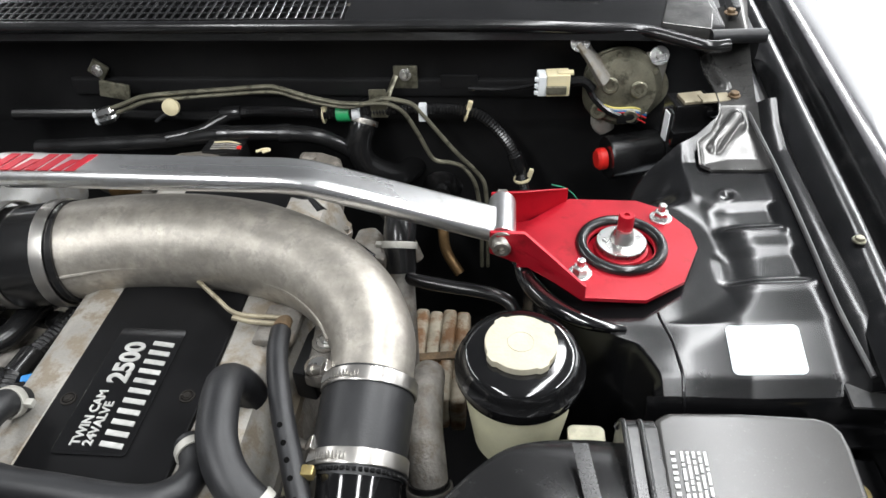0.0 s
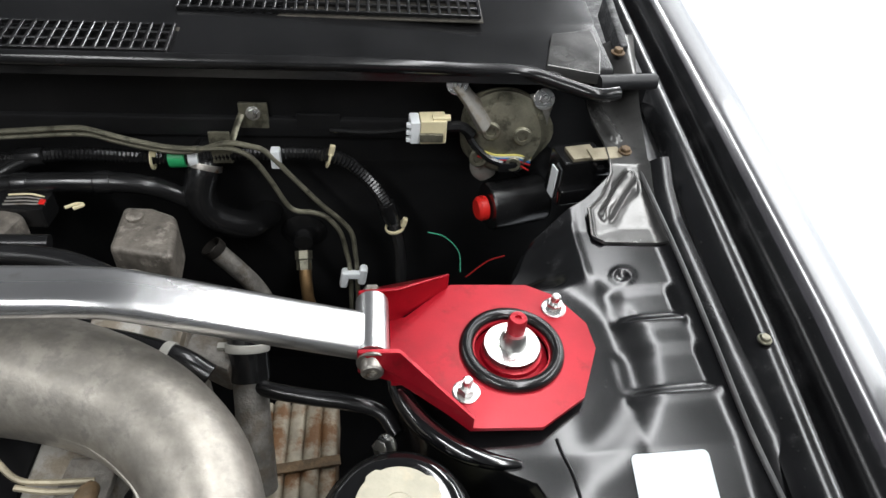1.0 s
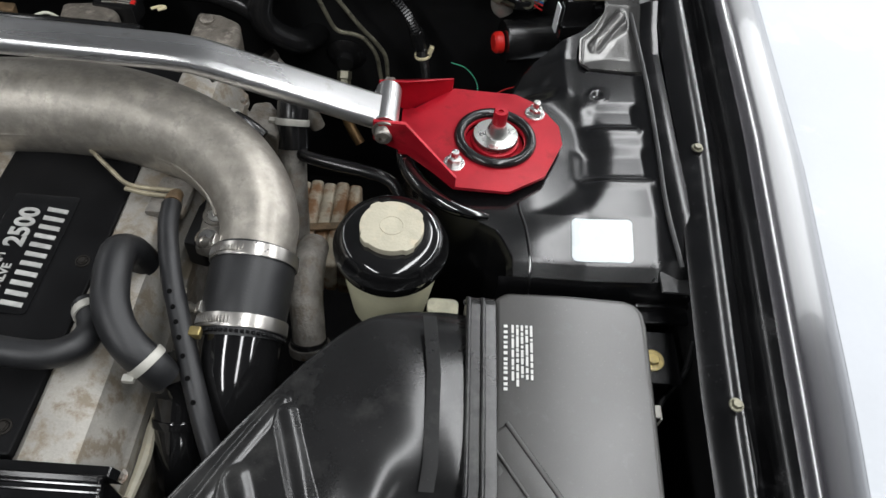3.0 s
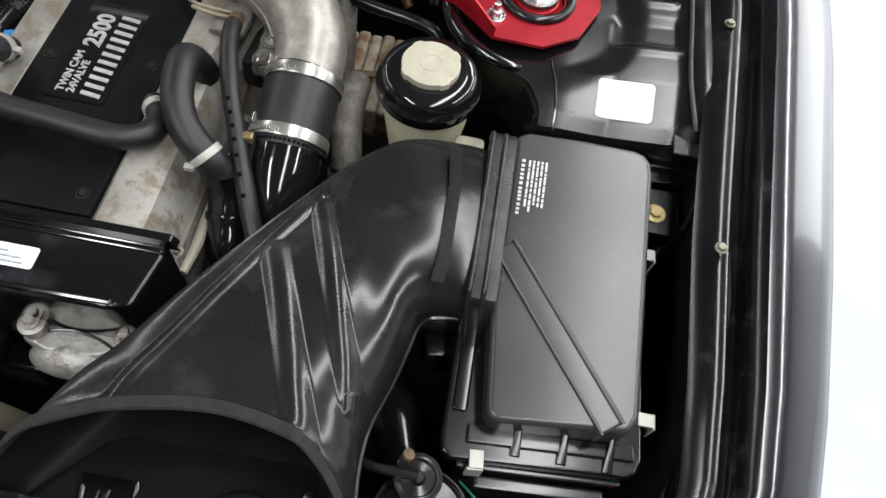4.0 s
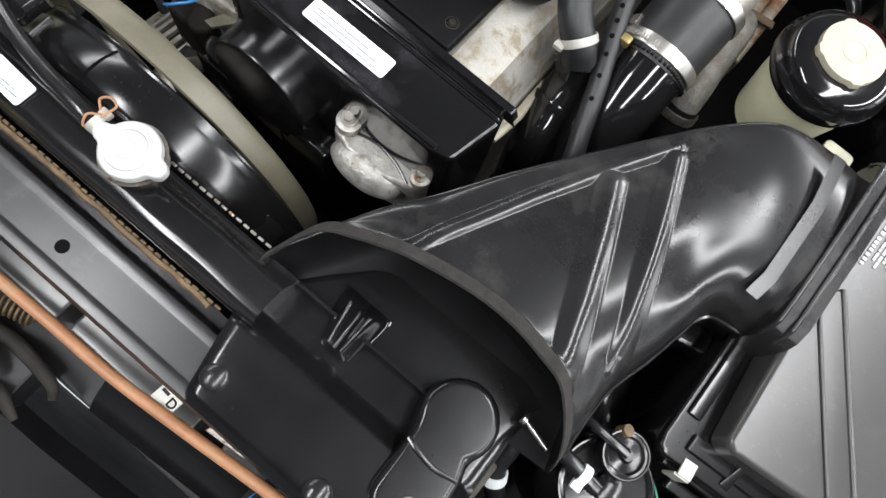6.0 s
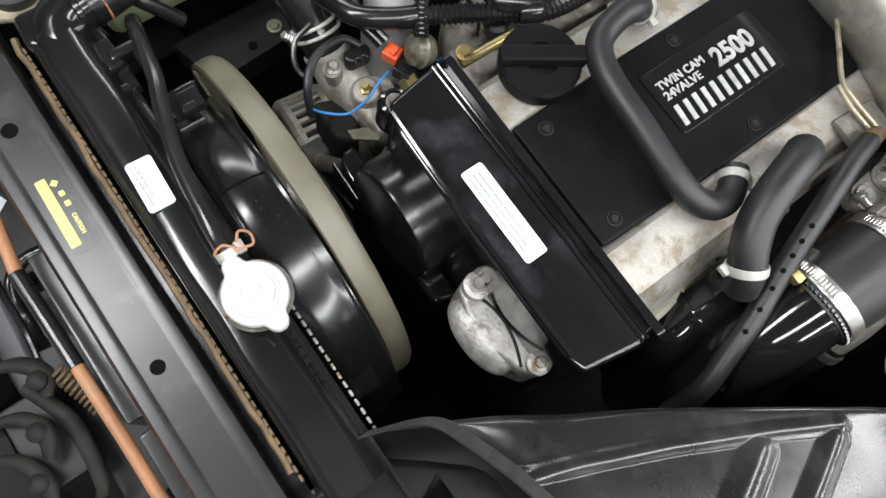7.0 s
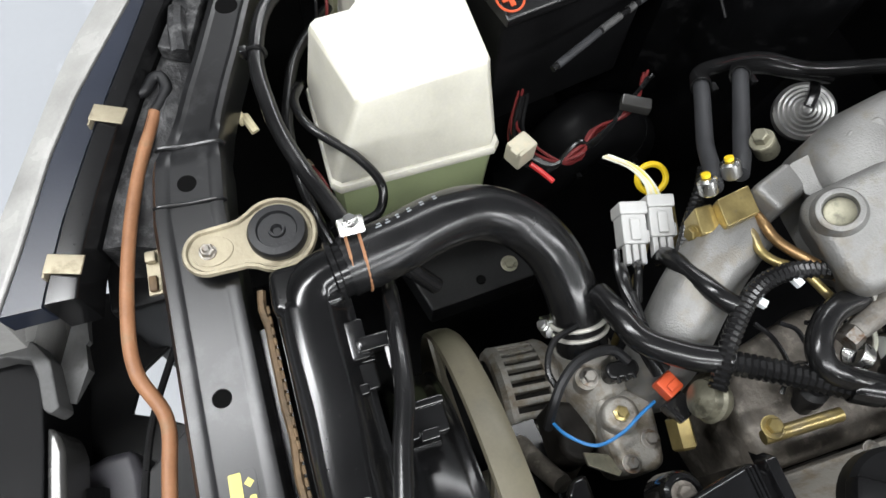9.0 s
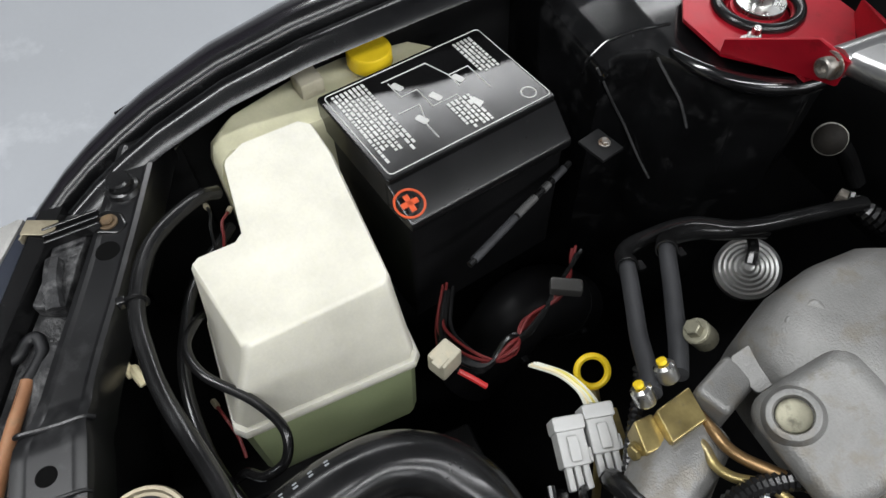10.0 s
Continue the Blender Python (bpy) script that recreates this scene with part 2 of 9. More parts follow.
SPRINGCL = mat("dull_spring_clamp", (0.42, 0.41, 0.37), 0.45, metal=0.3, var=0.12, scale=60, bump=0.03)
OLDCAST = mat("browned_cast_metal", (0.17, 0.152, 0.13), 0.5, metal=0.3, var=0.35, scale=70, fine=260, bump=0.4, stain=(0.32, 0.29, 0.25), stain_scale=60, stain_amount=0.35)
DOMECAST = mat("lumpy_bright_casting", (0.38, 0.365, 0.34), 0.45, metal=0.5, var=0.25, scale=60, fine=230, bump=0.5, stain=(0.22, 0.20, 0.17), stain_scale=50, stain_amount=0.4)
SNORKEL = mat("satin_moulded_plastic", (0.0135, 0.0135, 0.0137), 0.2, var=0.3, scale=12, fine=800, bump=0.006, spread=0.07, spec=0.42, wave=0.0003, wave_scale=14, dust=0.1, stain=(0.030, 0.030, 0.029), stain_scale=14, stain_amount=0.4)
HOSEGREY = mat("faded_grey_rubber", (0.030, 0.031, 0.034), 0.6, var=0.2, scale=30, bump=0.05)
BEAMPAINT = mat("dust_filmed_black_paint", (0.0055, 0.0056, 0.0062), 0.32, var=0.35, scale=11, fine=500, bump=0.01, spread=0.09, spec=0.7, wave=0.0001, wave_scale=12, stain=(0.030, 0.030, 0.031), stain_scale=18, stain_amount=0.2, dust=0.09)
BULGE = mat("brushed_gloss_black", (0.0045, 0.0045, 0.0048), 0.24, var=0.3, scale=14, bump=0.02, spread=0.06, spec=0.6, stretch=(1, 0.15, 1))
SCUFFBLK = mat("scuffed_gloss_black", (0.006, 0.006, 0.0064), 0.14, var=0.3, scale=10, bump=0.008, coat=0.3, spread=0.09, wave=0.0004, wave_scale=9, stain=(0.020, 0.020, 0.022), stain_scale=11, stain_amount=0.4, stretch=(0.3, 1, 1), dust=0.10)
GLASS = mat("dark_windscreen", (0.010, 0.012, 0.012), 0.05, var=0.1, bump=0)
HEADLENS = mat("pale_headlamp_edge", (0.36, 0.355, 0.34), 0.25, var=0.2, scale=20, bump=0.03)
LAMPBODY = mat("lamp_housing", (0.75, 0.75, 0.75), 0.5, var=0.03, bump=0)


# ---------------------------------------------------------------- mesh tools
def V(*a):
    return Vector(a)


def add(bm, tmp, m=None):
    if m is not None:
        bmesh.ops.transform(tmp, matrix=m, verts=tmp.verts)
    me = bpy.data.meshes.new("tmp")
    tmp.to_mesh(me)
    tmp.free()
    bm.from_mesh(me)
    bpy.data.meshes.remove(me)
    return bm


def part(name, bm, material, parent=None, label="", angle=38):
    bmesh.ops.recalc_face_normals(bm, faces=bm.faces)
    me = bpy.data.meshes.new(name)
    bm.to_mesh(me)
    bm.free()
    me.materials.append(material)
    for p in me.polygons:
        p.use_smooth = True
    me.set_sharp_from_angle(angle=radians(angle))
    ob = new(name, me)
    if len(me.polygons) < 6000:
        w = ob.modifiers.new("weighted", "WEIGHTED_NORMAL")
        w.keep_sharp = True
    if parent is not None:
        ob.parent = parent
        if parent.type == "EMPTY":
            ob.matrix_parent_inverse = Matrix.Translation(-parent.location)
    if label:
        ob["label"] = label
    return ob


def thing(name, label, category, at=(0, 0, 0), group="", kind=""):
    e = new(name)
    e.empty_display_size = 0.02
    e.location = at
    return tagged(e, label, category, group, kind)


def solo(name, bm, material, label, category, group="", kind="", angle=38):
    return tagged(part(name, bm, material, None, "", angle), label, category, group, kind)


def bevel(bm, w, seg=2, angle=30):
    if w > 0:
        e = [x for x in bm.edges if len(x.link_faces) == 2 and x.calc_face_angle(0) > radians(angle)]
        bmesh.ops.bevel(bm, geom=e, offset=w, segments=seg, affect="EDGES", profile=0.5, clamp_overlap=True)
    return bm


def box(bm, c, s, rz=0.0, bev=0.002, rx=0.0, ry=0.0, seg=2):
    t = bmesh.new()
    bmesh.ops.create_cube(t, size=1.0)
    bmesh.ops.scale(t, vec=s, verts=t.verts)
    bevel(t, min(bev, min(s) * 0.45), seg)
    return add(bm, t, pose(*c, rx, ry, rz))


def prism(bm, pts, z0, z1, bev=0.002, m=None, seg=2, top=None):
    """An outline in x and y, drawn out from z0 to z1; top(x, y) may give the upper height."""
    t = bmesh.new()
    lo = [t.verts.new((x, y, z0)) for x, y in pts]
    hi = [t.verts.new((x, y, top(x, y) if top else z1)) for x, y in pts]
    t.faces.new(lo[::-1])
    t.faces.new(hi)
    k = len(pts)
    for i in range(k):
        t.faces.new((lo[i], lo[(i + 1) % k], hi[(i + 1) % k], hi[i]))
    bmesh.ops.recalc_face_normals(t, faces=t.faces)
    bevel(t, bev, seg)
    return add(bm, t, m)


def rounded(cx, cy, w, h, r, n=4, rz=0.0):
    out = []
    for sx, sy, a0 in ((1, 1, 0), (-1, 1, 90), (-1, -1, 180), (1, -1, 270)):
        for i in range(n + 1):
            a = radians(a0 + 90 * i / n)
            out.append((sx * (w / 2 - r) + r * math.cos(a), sy * (h / 2 - r) + r * math.sin(a)))
    c, s = math.cos(radians(rz)), math.sin(radians(rz))
    return [(cx + x * c - y * s, cy + x * s + y * c) for x, y in out]


def lathe(bm, prof, seg=24, m=None, close=True):
    """A profile of radius and height turned about z."""
    t = bmesh.new()
    rings = []
    for r, z in prof:
        if r < 1e-6:
            rings.append([t.verts.new((0, 0, z))])
        else:
            rings.append([t.verts.new((r * math.cos(2 * math.pi * i / seg), r * math.sin(2 * math.pi * i / seg), z)) for i in range(seg)])
    for a, b in zip(rings, rings[1:]):
        for i in range(seg):
            j = (i + 1) % seg
            if len(a) == 1 and len(b) == 1:
                continue
            if len(a) == 1:
                t.faces.new((a[0], b[i], b[j]))
            elif len(b) == 1:
                t.faces.new((a[i], b[0], a[j]))
            else:
                t.faces.new((a[i], b[i], b[j], a[j]))
    if close:
        for ring in (rings[0], rings[-1]):
            if len(ring) > 2:
                t.faces.new(ring)
    return add(bm, t, m)


def spline(pts, res=6, closed=False):
    P = [Vector(p) for p in pts]
    n = len(P)
    out = []
    for i in range(n if closed else n - 1):
        if closed:
            a, b, c, d = P[i - 1], P[i], P[(i + 1) % n], P[(i + 2) % n]
        else:
            b, c = P[i], P[i + 1]
            a = P[i - 1] if i else b + (b - c)
            d = P[i + 2] if i + 2 < n else c + (c - b)
        for k in range(res):
            u = k / res
            out.append(0.5 * ((2 * b) + (c - a) * u + (2 * a - 5 * b + 4 * c - d) * u * u + (3 * b - a - 3 * c + d) * u ** 3))
    if not closed:
        out.append(P[-1])
    return out


def tube(bm, pts, r, seg=12, res=6, closed=False, caps=True, smooth=True, flat=1.0):
    """A round rod along points. r: a radius, or one for each point given, or a function of 0..1."""
    path = spline(pts, res, closed) if smooth else [Vector(p) for p in pts]
    n = len(path)
    t = bmesh.new()
    rings, up = [], None
    for i, p in enumerate(path):
        if closed:
            d = path[(i + 1) % n] - path[i - 1]
        else:
            d = path[min(i + 1, n - 1)] - path[max(i - 1, 0)]
        d = d.normalized() if d.length > 1e-9 else V(0, 0, 1)
        if up is None:
            up = V(0, 0, 1) if abs(d.z) < 0.9 else V(0, 1, 0)
        up = (up - d * up.dot(d))
        up = up.normalized() if up.length > 1e-6 else d.orthogonal().normalized()
        side = d.cross(up)
        u = i / max(1, n - 1)
        if callable(r):
            rad = r(u)
        elif isinstance(r, (list, tuple)):
            q = u * (len(r) - 1)
            k = min(int(q), len(r) - 2)
            rad = r[k] + (r[k + 1] - r[k]) * (q - k)
        else:
            rad = r
        rings.append([t.verts.new(p + side * (rad * math.cos(2 * math.pi * j / seg)) + up * (rad * flat * math.sin(2 * math.pi * j / seg))) for j in range(seg)])
    for i in range(n if closed else n - 1):
        a, b = rings[i], rings[(i + 1) % n]
        for j in range(seg):
            t.faces.new((a[j], a[(j + 1) % seg], b[(j + 1) % seg], b[j]))
    if caps and not closed:
        t.faces.new(rings[0])
        t.faces.new(rings[-1])
    return add(bm, t)


def loft(bm, sections, cap=True, closed=True):
    t = bmesh.new()
    R = [[t.verts.new(p) for p in s] for s in sections]
    k = len(R[0])
    for a, b in zip(R, R[1:]):
        for j in range(k if closed else k - 1):
            t.faces.new((a[j], a[(j + 1) % k], b[(j + 1) % k], b[j]))
    if cap:
        t.faces.new(R[0])
        t.faces.new(R[-1])
    return add(bm, t)


def sheet(bm, nx, ny, f, thick=0.0):
    """A surface f(u, v), u and v from 0 to 1, with an underside where thick is given."""
    t = bmesh.new()
    g = [[t.verts.new(f(i / nx, j / ny)) for i in range(nx + 1)] for j in range(ny + 1)]
    for j in range(ny):
        for i in range(nx):
            t.faces.new((g[j][i], g[j][i + 1], g[j + 1][i + 1], g[j + 1][i]))
    if thick:
        bmesh.ops.recalc_face_normals(t, faces=t.faces)
        bmesh.ops.solidify(t, geom=t.faces[:], thickness=thick)
    return add(bm, t)


def axis(p, d, roll=0.0):
    """A pose at p whose z runs along d."""
    return Matrix.Translation(p) @ Vector(d).normalized().to_track_quat("Z", "Y").to_matrix().to_4x4() @ pose(0, 0, 0, 0, 0, roll)


def hexbolt(bm, p, d=(0, 0, 1), r=0.006, h=0.005, washer=1.5, stud=0.0, roll=15):
    m = axis(p, d, roll)
    lathe(bm, [(0, 0), (r * washer, 0), (r * washer, 0.0015), (r * washer * 0.9, 0.002)], 16, m)
    lathe(bm, [(r, 0.0015), (r, h), (r * 0.85, h + 0.0008), (0, h + 0.0008)], 6, m)
    if stud:
        lathe(bm, [(r * 0.55, h), (r * 0.55, h + stud), (r * 0.4, h + stud + 0.001), (0, h + stud + 0.001)], 10, m)
    return bm


def clamp_band(bm, p, d, r, w=0.010, t=0.0015):
    """A worm-drive band round a pipe."""
    m = axis(p, d)
    lathe(bm, [(r, -w / 2), (r + t, -w / 2), (r + t * 1.3, -w / 2 + 0.001), (r + t * 1.3, w / 2 - 0.001), (r + t, w / 2), (r, w / 2)], 36, m, close=False)
    return bm


def lerp(x, xs, ys):
    return float(np.interp(x, xs, ys))


def bars(bm, o, ex, ey, rows, length, gap, h, seed=1, n=(2, 5), lift=0.0004):
    """Lines of print as thin flat bars: o the corner, ex along a line, ey from line to line."""
    rnd = random.Random(seed)
    o, ex, ey = Vector(o), Vector(ex).normalized(), Vector(ey).normalized()
    ez = ex.cross(ey).normalized()
    if ez.z < 0:
        ez = -ez
    for k in range(rows):
        x = 0.0
        while x < length * rnd.uniform(0.75, 1.0):
            w = rnd.uniform(n[0], n[1]) * h
            w = min(w, length - x)
            if w > h * 0.5:
                p = o + ex * x + ey * (k * gap) + ez * lift
                t = [p, p + ex * w, p + ex * w + ey * h, p + ey * h]
                q = bmesh.new()
                lo = [q.verts.new(v - ez * lift) for v in t]
                hi = [q.verts.new(v + ez * lift) for v in t]
                q.faces.new(hi)
                for i in range(4):
                    q.faces.new((lo[i], lo[(i + 1) % 4], hi[(i + 1) % 4], hi[i]))
                add(bm, q)
            x += w + h * rnd.uniform(0.4, 0.9)
    return bm


def lettering(text, size, m, material, parent, depth=0.0008, squeeze=1.0, weight=0.0):
    c = bpy.data.curves.new("lettering", "FONT")
    c.body, c.size, c.extrude, c.align_x, c.align_y = text, size, depth, "LEFT", "BOTTOM_BASELINE"
    c.offset = weight
    ob = bpy.data.objects.new("lettering", c)
    me = bpy.data.meshes.new_from_object(ob)
    bpy.data.objects.remove(ob)
    me.transform(m @ Matrix.Diagonal((squeeze, 1, 1, 1)))
    me.materials.clear()
    me.materials.append(material)
    o = new("lettering", me)
    o.parent = parent
    if parent.type == "EMPTY":
        o.matrix_parent_inverse = Matrix.Translation(-parent.location)
    return o


# ---------------------------------------------------------------- the workshop
def plane_box(name, c, s, m, label, cat):
    solo(name, box(bmesh.new(), c, s, bev=0), m, label, cat, kind="structure")


plane_box("floor", (0, 0, -0.05), (11.0, 12.0, 0.1), FLOORM, "pale grey sealed concrete workshop floor", "floor")
plane_box("ceiling", (0, 0, 3.35), (11.0, 12.0, 0.1), CEILM, "dark grey workshop ceiling", "ceiling")
# Unseen north wall, made white so the wing and cowl reflect more light.
plane_box("wall_north", (0, 6.05, 1.65), (11.2, 0.1, 3.3), EASTM, "white painted workshop wall", "wall")
plane_box("wall_south", (0, -6.05, 1.65), (11.2, 0.1, 3.3), WALLM, "grey painted workshop wall", "wall")
# The opening is added, out of view, to hold the fill lamp.
bm = bmesh.new()
for c, z in (((5.55, -1.75, 1.65), (0.1, 8.5, 3.3)), ((5.55, 5.95, 1.65), (0.1, 0.1, 3.3)), ((5.55, 4.2, 3.125), (0.1, 3.4, 0.35))):
    box(bm, c, z, bev=0)
solo("wall_east", bm, EASTM, "white painted workshop wall with an unseen opening for the fill lamp", "wall", kind="structure")
plane_box("wall_west", (-5.55, 0, 1.65), (0.1, 12.0, 3.3), WALLM, "grey painted workshop wall", "wall")
for sx, sy, _, long in STRIPS:
    e = thing("ceiling_light", "unseen white fluorescent strip light set under the ceiling", "lamp", (sx, sy, 3.1), "ceiling strip lights")
    part("housing", box(bmesh.new(), (sx, sy, 3.18), (0.2, long + 0.3, 0.22), bev=0.01), LAMPBODY, e)

# ---------------------------------------------------------------- body shell
XC = -0.11


def mx(x, side, c=None):
    return x if side > 0 else 2 * (XC if c is None else c) - x


shell = thing("engine_bay_shell", "dusty black painted steel shell of the open engine bay", "car body", (XC, 0.5, 0.3), kind="structure")
bm = bmesh.new()
box(bm, (XC, 0.40, 0.27), (1.60, 1.3, 0.04), bev=0.005)
part("bay_floor", bm, COILBLK, shell)
# firewall: a folded sheet across the car
FW = [(1.02, 0.28), (0.985, 0.45), (0.955, 0.60), (0.945, 0.78), (0.945, 0.80), (0.935, 0.815), (0.935, 0.93), (0.925, 0.945), (0.915, 0.955), (0.905, 0.957)]
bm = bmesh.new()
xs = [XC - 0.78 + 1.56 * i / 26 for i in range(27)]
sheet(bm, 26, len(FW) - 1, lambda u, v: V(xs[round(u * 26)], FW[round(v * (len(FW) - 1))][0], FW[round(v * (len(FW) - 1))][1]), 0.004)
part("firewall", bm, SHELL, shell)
bm = bmesh.new()
box(bm, (0.10, 0.933, 0.862), (0.9, 0.016, 0.03), bev=0.006)
part("stiffening_rib", bm, SHELL, shell)


def step(a, b, x):
    t = min(1.0, max(0.0, (x - a) / (b - a)))
    return t * t * (3 - 2 * t)


def deck_height(x, y):
    z = lerp(y, [0.395, 0.41, 0.46, 0.55, 0.72, 0.76, 0.79], [0.832, 0.846, 0.860, 0.862, 0.870, 0.882, 0.900])
    z += 0.008 * step(0.618, 0.650, x) - 0.004 * step(0.50, 0.42, x)
    z += max(0.0, x - 0.546) * (0.10 + 0.06 * (y - 0.56))
    for y0, y1, x0, x1 in ((0.513, 0.556, 0.540, 0.627), (0.593, 0.628, 0.552, 0.622)):
        k = step(y0 - 0.001, y0 + 0.011, y) * step(y1 + 0.010, y1 - 0.002, y) * step(x0 - 0.006, x0 + 0.020, x) * step(x1 + 0.001, x1 - 0.009, x)
        z -= 0.0036 * k
        z += 0.0014 * step(y0 - 0.012, y0 - 0.003, y) * step(y0 + 0.003, y0 - 0.002, y) * step(x0, x0 + 0.012, x) * step(x1 + 0.002, x1 - 0.006, x)
    d = math.hypot(x - 0.575, y - 0.651)
    z += 0.0011 * math.exp(-((d - 0.009) / 0.003) ** 2) - 0.0012 * step(0.008, 0.002, d)
    d = math.hypot(x - 0.447, y - 0.56)
    z -= 0.005 * step(0.140, 0.100, d)
    ax, ay, bx, by = 0.575, 0.742, 0.606, 0.768
    u = min(1, max(0, ((x - ax) * (bx - ax) + (y - ay) * (by - ay)) / ((bx - ax) ** 2 + (by - ay) ** 2)))
    z += 0.0032 * step(0.014, 0.004, math.hypot(x - ax - u * (bx - ax), y - ay - u * (by - ay)))
    # flank that falls away behind the tower
    z -= 0.62 * max(0.0, 0.537 - x) * step(0.640, 0.675, y)
    z -= 0.10 * max(0.0, 0.46 - x) * step(0.640, 0.600, y) * step(0.47, 0.50, y)
    return z


def deck_inner(y):
    return lerp(y, [0.395, 0.41, 0.44, 0.46, 0.49, 0.56, 0.63, 0.655, 0.69, 0.715, 0.73, 0.76, 0.79], [0.47, 0.468, 0.452, 0.41, 0.372, 0.352, 0.385, 0.44, 0.478, 0.490, 0.505, 0.560, 0.60])


def apron(side):
    bm = bmesh.new()

    def f(u, v):
        y = 0.395 + 0.395 * v
        x0 = deck_inner(y)
        x = x0 + (0.655 - x0) * u
        return V(mx(x, side), y, deck_height(x, y))
    sheet(bm, 84, 140, f)
    part("inner_wing_deck", bm, DECKPAINT, shell, "glossy black pressed steel suspension tower deck")
    # walls that fall from the inner and the front edge
    ys = [0.395 + 0.395 * j / 60 for j in range(61)]
    t = [[V(mx(deck_inner(y), side), y, deck_height(deck_inner(y), y)) for y in ys],
         [V(mx(deck_inner(y) - 0.006, side), y, deck_height(deck_inner(y), y) - 0.008) for y in ys],
         [V(mx(deck_inner(y) - 0.004, side), y, 0.70) for y in ys],
         [V(mx(deck_inner(y) + 0.05, side), y, 0.30) for y in ys]]
    part("tower_wall", loft(bmesh.new(), t, cap=False, closed=False), DECKPAINT, shell)
    xs = [0.455 + 0.24 * i / 12 for i in range(13)]
    part("front_wall", loft(bmesh.new(), [[V(mx(x, side), 0.395, deck_height(x, 0.395)) for x in xs], [V(mx(x, side), 0.388, 0.82) for x in xs], [V(mx(x, side), 0.392, 0.30) for x in xs]], cap=False, closed=False), DECKPAINT, shell)


apron(1)
apron(-1)
# rolled rim of the towers
for s in (1, -1):
    bm = bmesh.new()
    tube(bm, [(mx(0.447 + 0.105 * math.cos(radians(a)), s), 0.56 + 0.105 * math.sin(radians(a)), 0.852) for a in range(150, 268, 9)], lambda u: 0.003 + 0.007 * math.sin(math.pi * u) ** 0.6, 12, 3)
    part("tower_rim", bm, PAINT, shell)
    bm = bmesh.new()
    tube(bm, [(mx(x, s), y, deck_height(x, y) + 0.0002) for x, y in ((0.474, 0.476), (0.476, 0.463), (0.480, 0.45), (0.482, 0.44), (0.484, 0.425), (0.486, 0.412), (0.487, 0.403), (0.487, 0.397))] + [(mx(0.488, s), 0.390, 0.825), (mx(0.488, s), 0.388, 0.81)], 0.0016, 8, 4)
    part("sealer_seam", bm, PAINT, shell)
    bm = bmesh.new()
    tube(bm, [(mx(0.622, s), 0.78, 0.906), (mx(0.632, s), 0.66, 0.888), (mx(0.632, s), 0.55, 0.880), (mx(0.630, s), 0.47, 0.876), (mx(0.640, s), 0.40, 0.862)], 0.0026, 8, 4)
    part("sealer_seam", bm, DUSTY, shell)
for pts in ([(-0.6845, 0.387, 0.835), (-0.679, 0.414, 0.782), (-0.671, 0.430, 0.751), (-0.651, 0.446, 0.710), (-0.634, 0.456, 0.686)], [(-0.6625, 0.442, 0.845), (-0.6425, 0.450, 0.825), (-0.6285, 0.457, 0.809), (-0.6165, 0.466, 0.779)]):
    part("sealer_seam", tube(bmesh.new(), pts, 0.0014, 6, 4), DUSTY, shell)
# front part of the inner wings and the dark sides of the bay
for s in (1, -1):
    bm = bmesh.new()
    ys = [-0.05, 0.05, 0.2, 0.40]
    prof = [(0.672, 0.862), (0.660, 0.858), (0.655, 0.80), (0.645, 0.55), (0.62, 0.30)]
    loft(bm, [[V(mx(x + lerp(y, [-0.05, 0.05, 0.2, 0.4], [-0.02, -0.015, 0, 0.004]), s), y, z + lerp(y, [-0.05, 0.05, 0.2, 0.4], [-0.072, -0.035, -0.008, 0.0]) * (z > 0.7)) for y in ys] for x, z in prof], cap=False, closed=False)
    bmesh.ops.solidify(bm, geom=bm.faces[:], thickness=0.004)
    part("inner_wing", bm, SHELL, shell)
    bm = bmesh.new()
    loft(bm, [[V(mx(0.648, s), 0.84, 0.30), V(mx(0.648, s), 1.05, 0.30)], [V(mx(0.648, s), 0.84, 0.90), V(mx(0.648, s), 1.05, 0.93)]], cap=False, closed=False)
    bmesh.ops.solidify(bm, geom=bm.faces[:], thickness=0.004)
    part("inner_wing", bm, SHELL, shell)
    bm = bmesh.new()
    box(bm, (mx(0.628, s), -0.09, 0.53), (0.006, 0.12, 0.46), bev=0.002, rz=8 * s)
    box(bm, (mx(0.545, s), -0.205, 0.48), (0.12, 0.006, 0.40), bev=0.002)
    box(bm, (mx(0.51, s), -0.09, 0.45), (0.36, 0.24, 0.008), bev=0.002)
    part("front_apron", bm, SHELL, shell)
    bm = bmesh.new()
    sheet(bm, 2, 14, lambda u, v: V(mx(0.622 + 0.085 * u, s), 0.38 + 0.68 * v, lerp(0.38 + 0.68 * v, [0.38, 0.6, 0.8, 0.9, 1.06], [0.846, 0.862, 0.886, 0.896, 0.905])), 0.003)
    part("side_rail", bm, DUSTY, shell, "dusty black rail beside the wing")
    # hinge gusset in the rear corner
    bm = bmesh.new()
    def gz(x, y):
        top = 0.0
        z = lerp(y, [0.69, 0.74, 0.78, 0.82, 0.90, 0.95, 1.0], [0.866, 0.885, 0.899, 0.906, 0.912, 0.930, 0.950]) + 0.016 * step(0.615, 0.655, x)
        z = max(z, deck_height(x, y) + 0.003)
